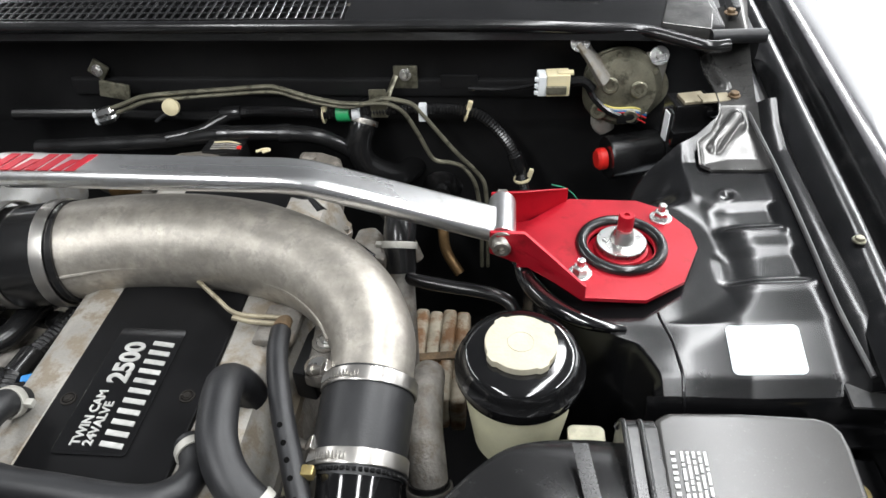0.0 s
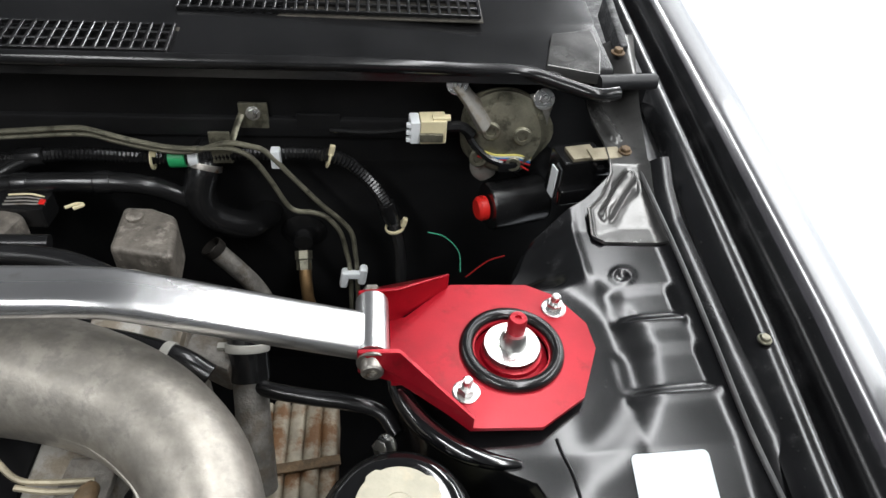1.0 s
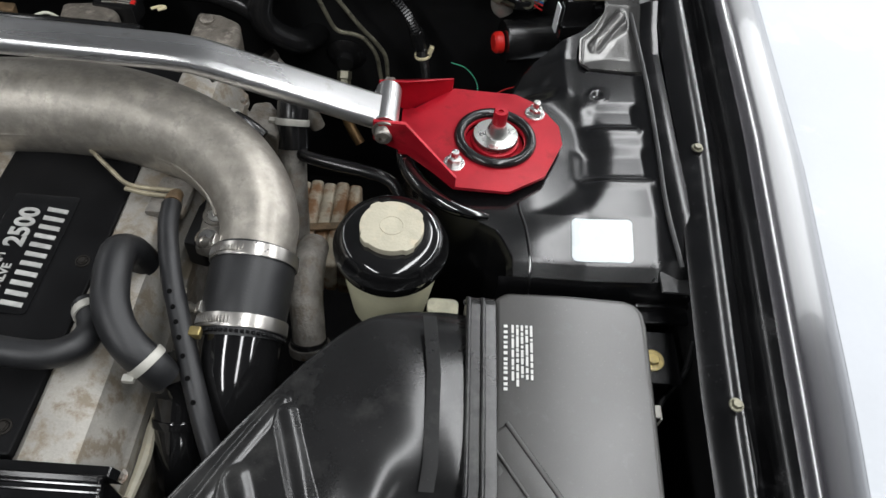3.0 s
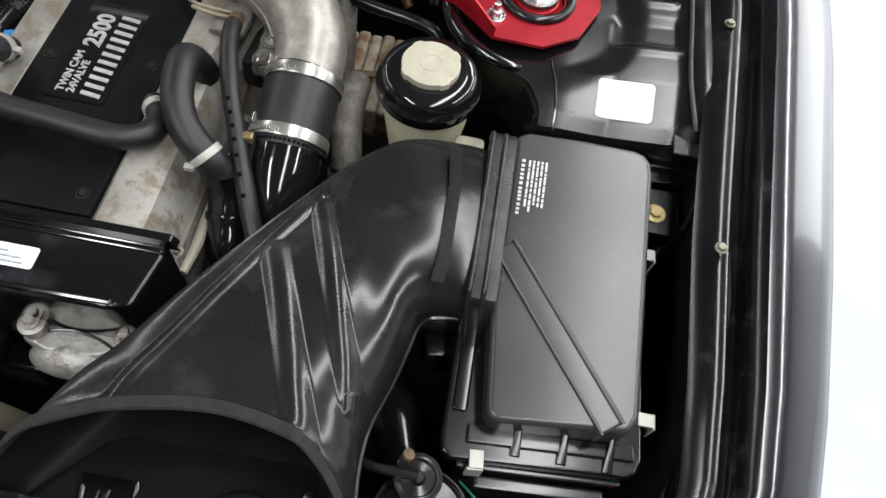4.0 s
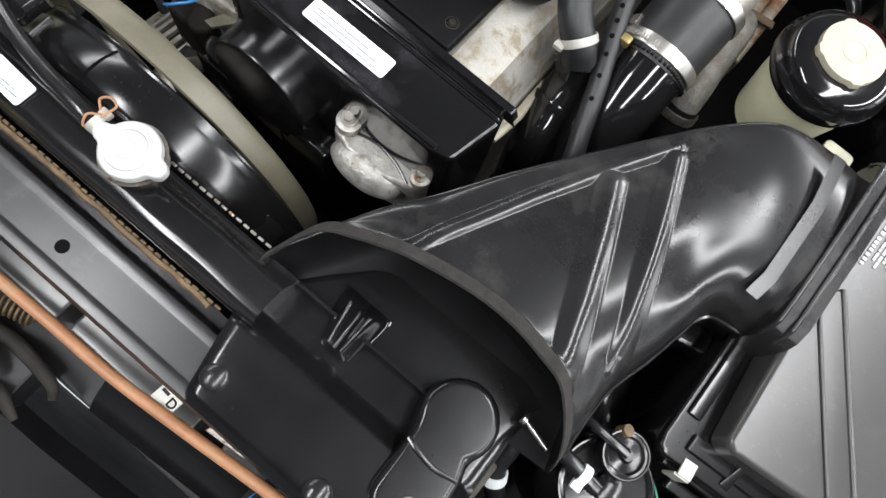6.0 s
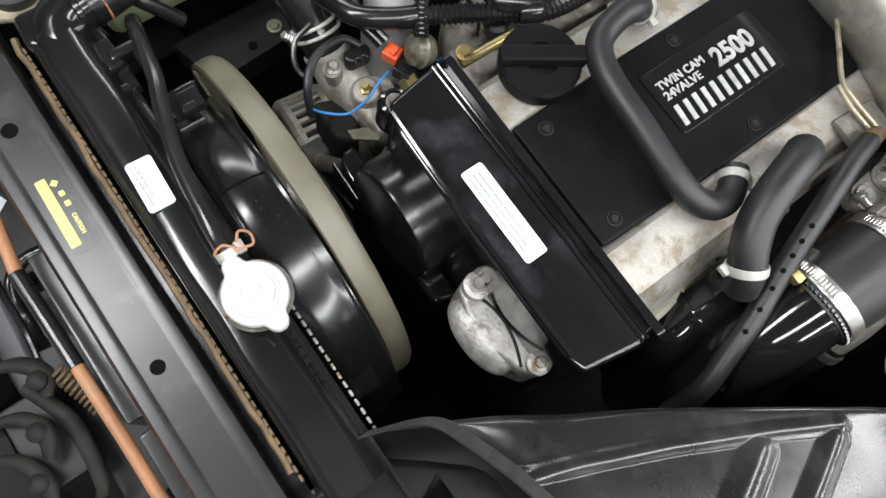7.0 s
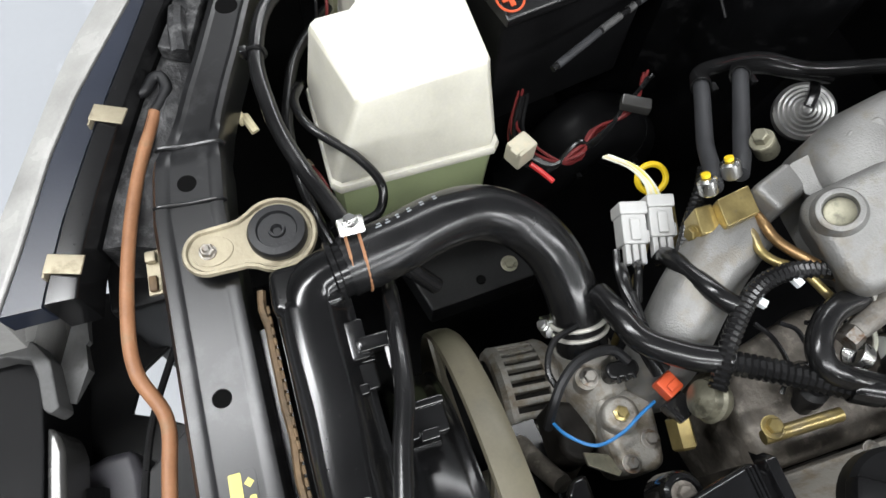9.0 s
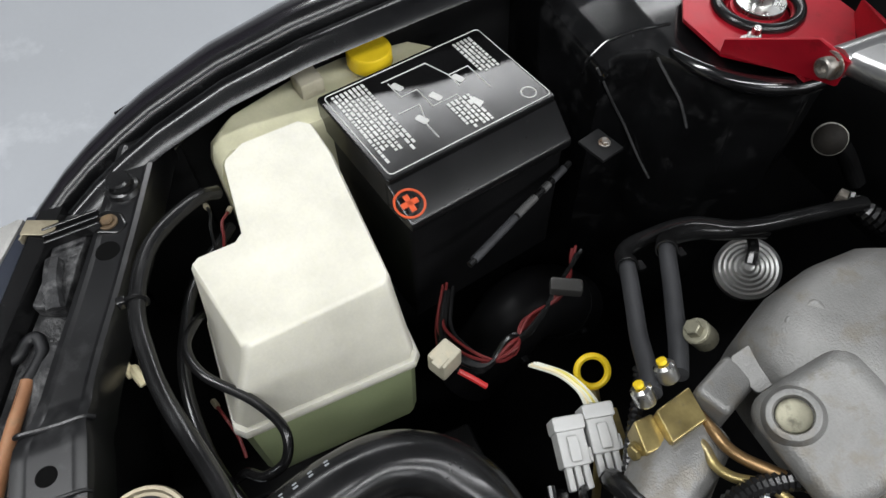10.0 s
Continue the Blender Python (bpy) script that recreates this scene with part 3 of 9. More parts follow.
        for (ax, ay), (bx, by) in (((0.598, 0.912), (0.603, 0.884)), ((0.603, 0.884), (0.608, 0.842)), ((0.608, 0.776), (0.592, 0.757)), ((0.592, 0.757), (0.576, 0.734))):
            u = min(1, max(0, ((x - ax) * (bx - ax) + (y - ay) * (by - ay)) / ((bx - ax) ** 2 + (by - ay) ** 2)))
            d = math.hypot(x - ax - u * (bx - ax), y - ay - u * (by - ay))
            top = max(top, 0.006 * step(0.0085, 0.0035, d))
        return z + top

    def gs(u, v):
        y = 0.698 + 0.302 * v
        x0 = lerp(y, [0.698, 0.705, 0.739, 0.754, 0.78, 0.83, 0.882, 0.914, 0.94, 1.0], [0.563, 0.555, 0.556, 0.573, 0.588, 0.592, 0.588, 0.588, 0.583, 0.57])
        x = x0 + (lerp(y, [0.698, 0.80, 0.90, 1.0], [0.632, 0.632, 0.650, 0.662]) - x0) * u
        return V(mx(x, s), y - 0.010 * u * (1 - v), gz(x, y) + 0.003 * step(0.07, 0.02, u))
    sheet(bm, 40, 110, gs, 0.003)
    part("hinge_gusset", bm, GUSSET, shell, "pressed satin grey hinge gusset with two raised ribs")
    bm = bmesh.new()
    prism(bm, [(mx(x, s), y) for x, y in ((0.527, 0.903), (0.589, 0.886), (0.602, 0.94), (0.599, 0.985), (0.545, 0.972))], 0.954, 0.960, 0.002, top=lambda x, y: 0.970 + (y - 0.9) * 0.10)
    # Added dark sheet stands for the shaded cavity beyond the cowl end.
    corner = bmesh.new()
    sheet(corner, 4, 10, lambda u, v: V(mx(0.585 + 0.103 * u, s), 0.985 + 0.40 * v, 0.920 + 0.028 * v), 0.003)
    part("cowl_corner", corner, GRIME, shell, "dark sheet filling the cavity below the cowl end")
    part("hinge_leaf", box(bmesh.new(), (mx(0.640, s), 1.02, 0.962), (0.012, 0.11, 0.036), bev=0.004, rx=12), GRIME, shell, "grimy bonnet hinge leaf")
    part("cowl_side_plate", bm, GUSSET, shell)
    part("hinge_bolt", hexbolt(bmesh.new(), (mx(0.630, s), 0.955, 0.962), r=0.006, h=0.006), RUSTED, shell, "rusty hinge bolt")

# ---------------------------------------------------------------- wings (fenders)
FPROF = [(-0.018, -0.016), (-0.003, -0.002), (0.012, -0.001), (0.016, -0.006), (0.020, -0.024), (0.034, -0.028), (0.039, -0.012), (0.045, -0.003),
         (0.053, 0.0014), (0.061, 0.0028), (0.069, 0.0022), (0.080, -0.001), (0.095, -0.008), (0.112, -0.018), (0.130, -0.031), (0.146, -0.047), (0.157, -0.068), (0.166, -0.11), (0.172, -0.2), (0.175, -0.45)]


def wing(side, a, b):
    bm = bmesh.new()
    rows = []
    for k in range(33):
        y = -0.23 + 1.55 * (k / 32) ** 1.4
        xo = lerp(y, [-0.24, -0.20, -0.14, -0.10, -0.05, 0.03, 0.27, 0.57, 1.0, 1.4], [-0.17, -0.10, -0.045, -0.022, -0.004, 0.008, 0.010, 0.034, 0.048, 0.06])
        zo = lerp(y, [-0.24, -0.14, -0.05, 0.03, 0.12, 0.27, 0.57, 1.0, 1.4], [0.755, 0.785, 0.812, 0.836, 0.858, 0.879, 0.894, 0.925, 0.95])
        grow = lerp(y, [-0.16, 0.03, 0.27, 0.6], [0.80, 0.88, 1.0, 1.05])
        rows.append([V(mx(0.64 + xo + dx * grow, side, -0.085), y, zo + dz) for dx, dz in FPROF[a:b]])
    loft(bm, rows, cap=False, closed=False)
    return bm


for s in (1, -1):
    e = thing("front_wing", "dark metallic black painted car wing with a glossy gutter", "car wing", (mx(0.75, s), 0.4, 0.5), "front wings")
    part("panel", wing(s, 8, None), FENDER, e, angle=60)
    part("gutter", wing(s, 0, 9), DECKPAINT, e, "black inner gutter flange", angle=60)
    for y, z in ((0.546, 0.893), (0.24, 0.884)):
        part("bolt", hexbolt(bmesh.new(), (mx(0.671 if y > 0.4 else 0.650, s, -0.085), y, z), r=0.0048, h=0.004, washer=1.35), OLIVE, e)

# ---------------------------------------------------------------- cowl and windscreen
cowl = thing("cowl_panel", "black plastic cowl panel with grilles below the windscreen", "cowl panel", (XC, 1.0, 0.96))
bm = bmesh.new()
CW = [(0.882, 0.955), (0.884, 0.968), (0.895, 0.974), (0.965, 0.981), (0.972, 0.984), (1.06, 0.994), (1.07, 0.996), (1.16, 1.006)]
def cowl_at(u, v):
    x = XC - 0.77 + (0.612 - XC + 0.77) * u
    k = abs(x - XC) / 0.77
    y, z = CW[round(v * 7)]
    return V(x, y + 0.06 * k ** 3 * (1 if v > 0.3 else 0.35), z - 0.014 * k ** 4)


sheet(bm, 40, len(CW) - 1, cowl_at, 0.003)
part("panel", bm, PLASTIC, cowl)
bm = bmesh.new()
for x0, x1, y0, z0 in ((-0.42, 0.096, 0.903, 0.9735), (0.092, 0.455, 0.993, 0.9845)):
    n = int((x1 - x0) / 0.0125)
    for i in range(n + 1):
        box(bm, (x0 + (x1 - x0) * i / n, y0 + 0.02, z0 + 0.007), (0.004, 0.056, 0.006), bev=0.0008, rx=6, seg=1)
    for j in range(4):
        box(bm, ((x0 + x1) / 2, y0 - 0.006 + 0.0175 * j, z0 + 0.0045 + 0.0018 * j), (x1 - x0, 0.004, 0.005), bev=0.0008, seg=1)
part("grille", bm, RUBBER, cowl, "black plastic air intake grille")
bm = bmesh.new()
for x0, x1, y0, z0 in ((-0.42, 0.096, 0.903, 0.9745), (0.092, 0.455, 0.993, 0.9855)):
    box(bm, ((x0 + x1) / 2, y0 + 0.02, z0 + 0.001), (x1 - x0 + 0.01, 0.062, 0.002), bev=0.0005, rx=6)
part("grille_opening", bm, CORE, cowl)
bm = bmesh.new()
tube(bm, [(XC - 0.68, 0.90, 0.955), (XC - 0.4, 0.885, 0.972), (XC, 0.878, 0.976), (XC + 0.4, 0.885, 0.974), (0.43, 0.896, 0.966), (0.50, 0.902, 0.960), (0.545, 0.884, 0.956), (0.582, 0.866, 0.953), (0.61, 0.872, 0.952)], 0.0085, 12, 8)
part("rubber_seal", bm, RUBBER, cowl, "black rubber bonnet seal")
part("seal_end", tube(bmesh.new(), [(0.588, 0.884, 0.958), (0.624, 0.892, 0.956), (0.662, 0.897, 0.955)], 0.0095, 14, 4), RUBBERGREY, cowl, "grey weathered seal end")
bm = bmesh.new()
sheet(bm, 16, 6, lambda u, v: V(XC - 0.72 + 1.44 * u, 1.15 + 0.75 * v + 0.05 * abs(2 * u - 1) ** 3, 0.998 + 0.42 * v), 0.005)
solo("windscreen", bm, GLASS, "dark raked glass windscreen of the car", "windscreen", kind="structure")

# ---------------------------------------------------------------- radiator support
sup = thing("radiator_support", "glossy black pressed steel crossmember over the radiator", "crossmember", (XC, -0.17, 0.75))


def sup_y(x):
    k = abs(x - XC) + (0.026 * step(-0.44, -0.54, x) if x < XC else 0.0) * -1
    return lerp(k, [0, 0.35, 0.40, 0.457, 0.503, 0.58, 0.653, 0.72, 0.80], [-0.177, -0.177, -0.168, -0.148, -0.130, -0.102, -0.077, -0.055, -0.02])


def sup_z(x):
    return lerp(abs(x - XC) - (0.028 if x < XC else 0.0), [0, 0.385, 0.402, 0.65, 0.80], [0.818, 0.818, 0.806, 0.796, 0.785])


bm = bmesh.new()
SP = [(-0.030, -0.040), (-0.031, -0.008), (-0.027, -0.001), (-0.020, 0.0), (-0.016, -0.0015), (-0.0145, -0.0016), (0.0145, -0.0016), (0.016, -0.0015), (0.020, 0.0), (0.026, -0.001), (0.029, -0.008), (0.029, -0.045)]
rows = []
for i in range(141):
    x = XC - 0.775 + 1.55 * i / 140
    w = lerp(abs(x - XC), [0, 0.5, 0.62, 0.8], [1, 1, 1.25, 1.5]) if x > XC else lerp(abs(x - XC), [0, 0.40, 0.45, 0.8], [1, 1, 0.76, 0.78])
    rows.append([V(x, sup_y(x) + dy * w, sup_z(x) + dz) for dy, dz in SP])
loft(bm, rows, cap=False, closed=False)
part("beam", bm, BEAMPAINT, sup)


def disc(bm, x, y, z, r, h=0.0012, seg=20):
    return lathe(bm, [(0, z), (r, z), (r, z + h * 0.6), (r * 0.93, z + h), (0, z + h)], seg, Matrix.Translation((x, y, 0)))


for x, r in ((-0.071, 0.0062), (-0.310, 0.0070), (-0.491, 0.0078), (0.347, 0.0070), (-0.690, 0.0110)):
    part("punched_hole", disc(bmesh.new(), x, sup_y(x) - 0.002, sup_z(x) - 0.0018, r, 0.0008), HOLE, sup, "dark punched hole")
part("punched_hole", prism(bmesh.new(), rounded(0.543, -0.079, 0.034, 0.024, 0.010, rz=18), sup_z(0.543) - 0.002, sup_z(0.543) - 0.0006, 0), HOLE, sup, "dark punched hole")
for x, y in ((0.608, -0.057), (-0.763, -0.090)):
    bm = bmesh.new()
    g = 1.0 if x > 0 else 0.74
    lathe(bm, [(0.024 * g, -0.001), (0.021 * g, 0.003), (0.017 * g, 0.004), (0.0165 * g, 0.012), (0.014 * g, 0.014), (0, 0.014)], 24, Matrix.Translation((x, y, sup_z(x))))
    part("rubber_stop", bm, RUBBER, sup, "round rubber bonnet stop")
for x, w in ((0.366, 0.0022), (0.372, 0.0014), (0.500, 0.0018), (-0.530, 0.0022), (-0.472, 0.0016)):
    part("weld_bead", tube(bmesh.new(), [(x - 0.004, sup_y(x) - 0.0285, sup_z(x) - 0.004), (x - 0.002, sup_y(x) - 0.022, sup_z(x) + 0.0004), (x, sup_y(x), sup_z(x) - 0.0010), (x + 0.002, sup_y(x) + 0.022, sup_z(x) + 0.0004), (x + 0.003, sup_y(x) + 0.0275, sup_z(x) - 0.004)], w, 8, 5), BEAMPAINT, sup)
for s in (1, -1):
    bm = bmesh.new()
    prism(bm, [(mx(x, s), y) for x, y in ((0.585, -0.035), (0.62, 0.0), (0.640, 0.055), (0.662, 0.065), (0.668, 0.02), (0.70, -0.02), (0.668, -0.085), (0.62, -0.07))], 0.783, 0.787, 0.0015)
    loft(bm, [[V(mx(0.590, s), -0.030, 0.787), V(mx(0.62, s), 0.003, 0.787), V(mx(0.640, s), 0.058, 0.79)], [V(mx(0.588, s), -0.026, 0.80), V(mx(0.616, s), 0.007, 0.80), V(mx(0.634, s), 0.06, 0.81)]], cap=False, closed=False)
    hexbolt(bm, (mx(0.676, s), -0.021, 0.787), r=0.006, h=0.005, washer=1.8)
    part("corner_gusset", bm, PAINT, sup)

# ---------------------------------------------------------------- strut tower brace
brace = thing("strut_tower_brace", "polished aluminium strut tower bar with red anodised end plates", "strut brace", (XC, 0.55, 0.87))
bm = bmesh.new()


def bar_section(p, w=0.045, h=0.022, tilt=0.0):
    pts = rounded(0, 0, w, h, 0.0095, 4)
    c, s = math.cos(tilt), math.sin(tilt)
    return [V(p[0] + z * -s, p[1] + y, p[2] + z * c) for y, z in pts]


BL = [(0.322, 0.553, 0.897, -0.24), (0.30, 0.553, 0.903, -0.24), (0.145, 0.553, 0.948, -0.24), (0.125, 0.553, 0.953, -0.15), (0.10, 0.553, 0.955, 0.0), (XC, 0.553, 0.957, 0.0)]
half = [bar_section(p[:3], 0.045, 0.022, p[3]) for p in BL]
full = half + [[V(2 * XC - q.x, q.y, q.z) for q in s] for s in half[::-1][1:]]
loft(bm, full)
bar = part("bar", bm, ALU, brace, "brushed aluminium tie bar", angle=50)
for i in range(9):
    x0 = -0.225 + 0.014 * i
    p = [(x0, 0.536), (x0 + 0.010, 0.536), (x0 + 0.010 + 0.011, 0.566), (x0 + 0.011, 0.566)]
    if i % 3 == 1:
        p = [(a, b if k < 2 else 0.556) for k, (a, b) in enumerate(p)]
    part("red_emblem", prism(bmesh.new(), p, 0.9675, 0.9684, 0), RED, bar, "red slanted logo shape")
PLATE = [(0.338, 0.600), (0.338, 0.5265), (0.352, 0.5265), (0.401, 0.480), (0.461, 0.479), (0.502, 0.507), (0.525, 0.560), (0.523, 0.590), (0.500, 0.626), (0.473, 0.641), (0.398, 0.642), (0.352, 0.600)]
for s in (1, -1):
    bm = bmesh.new()
    hole = [(0.447 + 0.034 * math.cos(radians(a)), 0.56 + 0.034 * math.sin(radians(a))) for a in range(0, 360, 15)]
    t = bmesh.new()
    ring = []
    for z in (0.864, 0.868):
        ring.append(([t.verts.new((mx(x, s), y, z)) for x, y in PLATE], [t.verts.new((mx(x, s), y, z)) for x, y in hole]))
    for o, h in ring:
        es = [t.edges.new((o[i], o[(i + 1) % len(o)])) for i in range(len(o))] + [t.edges.new((h[i], h[(i + 1) % len(h)])) for i in range(len(h))]
        bmesh.ops.triangle_fill(t, use_beauty=True, use_dissolve=False, edges=es)
    for k in (0, 1):
        a, b = ring[0][k], ring[1][k]
        for i in range(len(a)):
            t.faces.new((a[i], a[(i + 1) % len(a)], b[(i + 1) % len(a)], b[i]))
    add(bm, t)
    plate = part("end_plate", bm, RED, brace, "red anodised strut top plate")
    # upturned cheeks that hold the bar
    for pts in (((0.310, 0.528), (0.345, 0.528), (0.403, 0.478)), ((0.310, 0.598), (0.345, 0.600), (0.396, 0.643))):
        q = [V(mx(x, s), y, 0) for x, y in pts]
        top = [0.912, 0.904, 0.884]
        low = [0.880, 0.866, 0.866]
        bm = bmesh.new()
        t = bmesh.new()
        outs = []
        for d in (0, 0.004):
            off = V(0, d if pts[0][1] < 0.56 else -d, 0)
            outs.append([t.verts.new(q[i] + off + V(0, 0, z)) for i, z in ((0, low[0]), (0, top[0] - 0.004), (1, top[1] + 0.004), (2, top[2]), (2, low[2]), (1, low[1]))])
        t.faces.new(outs[0])
        t.faces.new(outs[1])
        for i in range(6):
            t.faces.new((outs[0][i], outs[0][(i + 1) % 6], outs[1][(i + 1) % 6], outs[1][i]))
        bmesh.ops.recalc_face_normals(t, faces=t.faces)
        bevel(t, 0.0012, 1)
        add(bm, t)
        part("cheek", bm, RED, plate)
    bm = bmesh.new()
    tube(bm, [(mx(0.447 + 0.0415 * math.cos(radians(a)), s), 0.56 + 0.0415 * math.sin(radians(a)), 0.8695) for a in range(0, 360, 20)], 0.0062, 10, 3, closed=True)
    part("rubber_ring", bm, RUBBER, plate, "black rubber ring")
    bm = bmesh.new()
    lathe(bm, [(0.034, -0.010), (0.0338, -0.006), (0.0285, -0.004), (0.0275, 0.000), (0.024, 0.001), (0, 0.001)], 36, Matrix.Translation((mx(0.447, s), 0.561, 0.866)))
    lathe(bm, [(0.0082, 0.0), (0.0082, 0.0175), (0.0072, 0.019), (0.003, 0.019), (0.003, 0.0165), (0, 0.0165)], 20, Matrix.Translation((mx(0.449, s), 0.566, 0.8855)))
    part("damper_top", bm, RED, plate, "red damper adjuster stud")
    bm = bmesh.new()
    lathe(bm, [(0.0255, 0.0), (0.0260, 0.001), (0.0260, 0.0050), (0.0252, 0.0062), (0.010, 0.0066)], 40, Matrix.Translation((mx(0.447, s), 0.562, 0.8675)), close=False)
    lathe(bm, [(0.0130, 0.005), (0.0122, 0.0110), (0.0105, 0.0150), (0.0088, 0.0195), (0.0080, 0.0195)], 24, Matrix.Translation((mx(0.448, s), 0.5635, 0.868)))
    part("washer", bm, ZINC, plate, "bright zinc washer and nut")
    for x, y in ((0.495, 0.609), (0.401, 0.515)):
        bm = bmesh.new()
        hexbolt(bm, (mx(x, s), y, 0.868), r=0.0078, h=0.009, washer=1.55, stud=0.009)
        part("nut", bm, ZINC, plate, "bright zinc flange nut")
    bm = bmesh.new()
    m = axis((mx(0.322, s), 0.5275, 0.896), (0, -1, 0))
    lathe(bm, [(0.013, 0), (0.013, 0.002), (0.0095, 0.002), (0.0095, 0.011), (0.008, 0.0125), (0.005, 0.0125), (0.005, 0.008), (0, 0.008)], 20, m)
    part("pivot_bolt", bm, STEEL, plate, "steel pivot bolt")
    part("pivot_nut", lathe(bmesh.new(), [(0.0115, 0), (0.0115, 0.002), (0.009, 0.003), (0.009, 0.008), (0, 0.008)], 6, axis((mx(0.322, s), 0.60, 0.896), (0, 1, 0))), STEEL, plate)
    bm = bmesh.new()
    lathe(bm, [(0.014, -0.031), (0.0145, -0.030), (0.0145, 0.030), (0.014, 0.031)], 20, axis((mx(0.322, s), 0.563, 0.897), (0, 1, 0)))
    part("bar_end_sleeve", bm, ALU, bar)

# ---------------------------------------------------------------- engine
eng = thing("engine", "six cylinder engine with stained aluminium cam covers", "engine", (-0.007, 0.4, 0.35))
bm = bmesh.new()
box(bm, (-0.007, 0.44, 0.52), (0.24, 0.62, 0.40), bev=0.02)
box(bm, (-0.007, 0.425, 0.74), (0.27, 0.53, 0.06), bev=0.01)
part("cylinder_block", bm, CASTROUGH, eng)
for side in (-1, 1):
    bm = bmesh.new()
    sec = [(0.060, 0.772), (0.062, 0.838), (0.070, 0.846), (0.092, 0.847), (0.112, 0.838), (0.124, 0.818), (0.130, 0.795), (0.1345, 0.79), (0.1345, 0.775)]
    ys = [0.160, 0.163, 0.30, 0.50, 0.64, 0.687, 0.69]
    loft(bm, [[V(-0.007 + side * (x if 0.162 < y < 0.688 else x * 0.985), y, z if 0.162 < y < 0.688 else z - 0.002) for x, z in sec] for y in ys])
    cc = part("cam_cover", bm, CAST, eng, "stained cast aluminium cam cover", angle=30)
    for y in (0.175, 0.27, 0.37, 0.47, 0.57, 0.67):
        part("bolt", hexbolt(bmesh.new(), (-0.007 + side * 0.131, y, 0.790), r=0.005, h=0.006), STEEL, cc)
bm = bmesh.new()
prism(bm, [(-0.073, 0.168), (0.056, 0.168), (0.060, 0.30), (0.062, 0.68), (-0.076, 0.68), (-0.076, 0.30)], 0.80, 0.8475, 0.004)
coil = part("coil_cover", bm, COILBLK, eng, "satin black plastic coil cover")
for x, y in ((-0.056, 0.193), (0.042, 0.191), (-0.061, 0.352), (0.046, 0.36), (-0.061, 0.52), (0.046, 0.52)):
    bm = bmesh.new()
    lathe(bm, [(0.0075, -0.001), (0.007, 0.0010), (0.0056, 0.0012), (0.0052, -0.0005)], 18, Matrix.Translation((x, y, 0.8475)), close=False)
    hexbolt(bm, (x, y, 0.8473), r=0.0038, h=0.002, washer=1.2)
    part("screw", bm, GREASY, coil)
bm = bmesh.new()
prism(bm, rounded(-0.0155, 0.367, 0.066, 0.142, 0.004), 0.8475, 0.8492, 0.0006)
prism(bm, rounded(-0.0155, 0.367, 0.060, 0.136, 0.003), 0.8492, 0.8494, 0)
emblem = part("name_plate", bm, GLOSSBLK, coil, "raised black name plate with silver lettering")
# block shapes stand for the maker's name
for i in range(11):
    y0 = 0.302 + 0.0112 * i
    bm = bmesh.new()
    prism(bm, [(0.012, y0), (0.012, y0 + 0.0052), (-0.009, y0 + 0.0077), (-0.009, y0 + 0.0025)], 0.8492, 0.8503, 0.0003)
    part("emblem_bar", bm, EMBLEM, emblem, "silver bar of the maker's emblem")
R90 = pose(0, 0, 0, 0, 0, 90)
lettering("2500", 0.0262, Matrix.Translation((-0.016, 0.370, 0.8494)) @ R90, EMBLEM, emblem, squeeze=0.94, weight=0.0009)
lettering("TWIN CAM", 0.0115, Matrix.Translation((-0.027, 0.304, 0.8494)) @ R90, EMBLEM, emblem, squeeze=0.98, weight=0.0003)
lettering("24VALVE", 0.0115, Matrix.Translation((-0.016, 0.304, 0.8494)) @ R90, EMBLEM, emblem, squeeze=1.02, weight=0.0003)
# timing belt cover
bm = bmesh.new()
TCO = [(-0.160, 0.148), (-0.150, 0.092), (-0.12, 0.082), (0.105, 0.082), (0.128, 0.088), (0.138, 0.14), (0.134, 0.160), (-0.150, 0.160)]
prism(bm, TCO, 0.42, 0.848, 0.005, seg=3)
tc = part("timing_cover", bm, SCUFFBLK, eng, "gloss black timing belt cover")
bm = bmesh.new()
loft(bm, [[V(x, 0.154, z) for x, z in ((-0.158, 0.852), (0.140, 0.852), (0.145, 0.84), (-0.163, 0.84))], [V(x, 0.164, z) for x, z in ((-0.158, 0.852), (0.140, 0.852), (0.145, 0.84), (-0.163, 0.84))]])
bevel(bm, 0.002)
tube(bm, [(-0.14, 0.089, 0.85), (-0.05, 0.086, 0.8505), (0.06, 0.086, 0.8505), (0.11, 0.087, 0.85)], 0.003, 8, 4)
for ry in (0.1435, 0.1490):
    tube(bm, [(-0.157, ry, 0.8482), (-0.05, ry, 0.8486), (0.06, ry, 0.8486), (0.136, ry, 0.8482)], 0.0016, 8, 4)
part("cover_edge", bm, GLOSSBLK, tc)
for x, r in ((-0.086, 0.062),):
    bm = bmesh.new()
    lathe(bm, [(r + 0.004, -0.006), (r + 0.001, 0.0), (r, 0.004), (r - 0.0005, 0.030), (r - 0.002, 0.0335), (r - 0.006, 0.0355), (r * 0.5, 0.0360), (0, 0.0362)], 64, axis((x, 0.086, 0.741), (0, -1, 0.06)))
    part("cam_gear_bulge", bm, BULGE, tc, angle=35)
bm = bmesh.new()
prism(bm, [(-0.192, 0.082), (-0.190, 0.068), (-0.180, 0.058), (-0.165, 0.055), (-0.06, 0.053), (0.0, 0.052), (0.01, 0.082)], 0.45, 0.700, 0.006, seg=3)
prism(bm, [(-0.182, 0.0535), (-0.06, 0.0505), (-0.06, 0.0480), (-0.184, 0.0510)], 0.66, 0.704, 0.0008)
part("lower_cover", bm, GLOSSBLK, tc)
bm = bmesh.new()
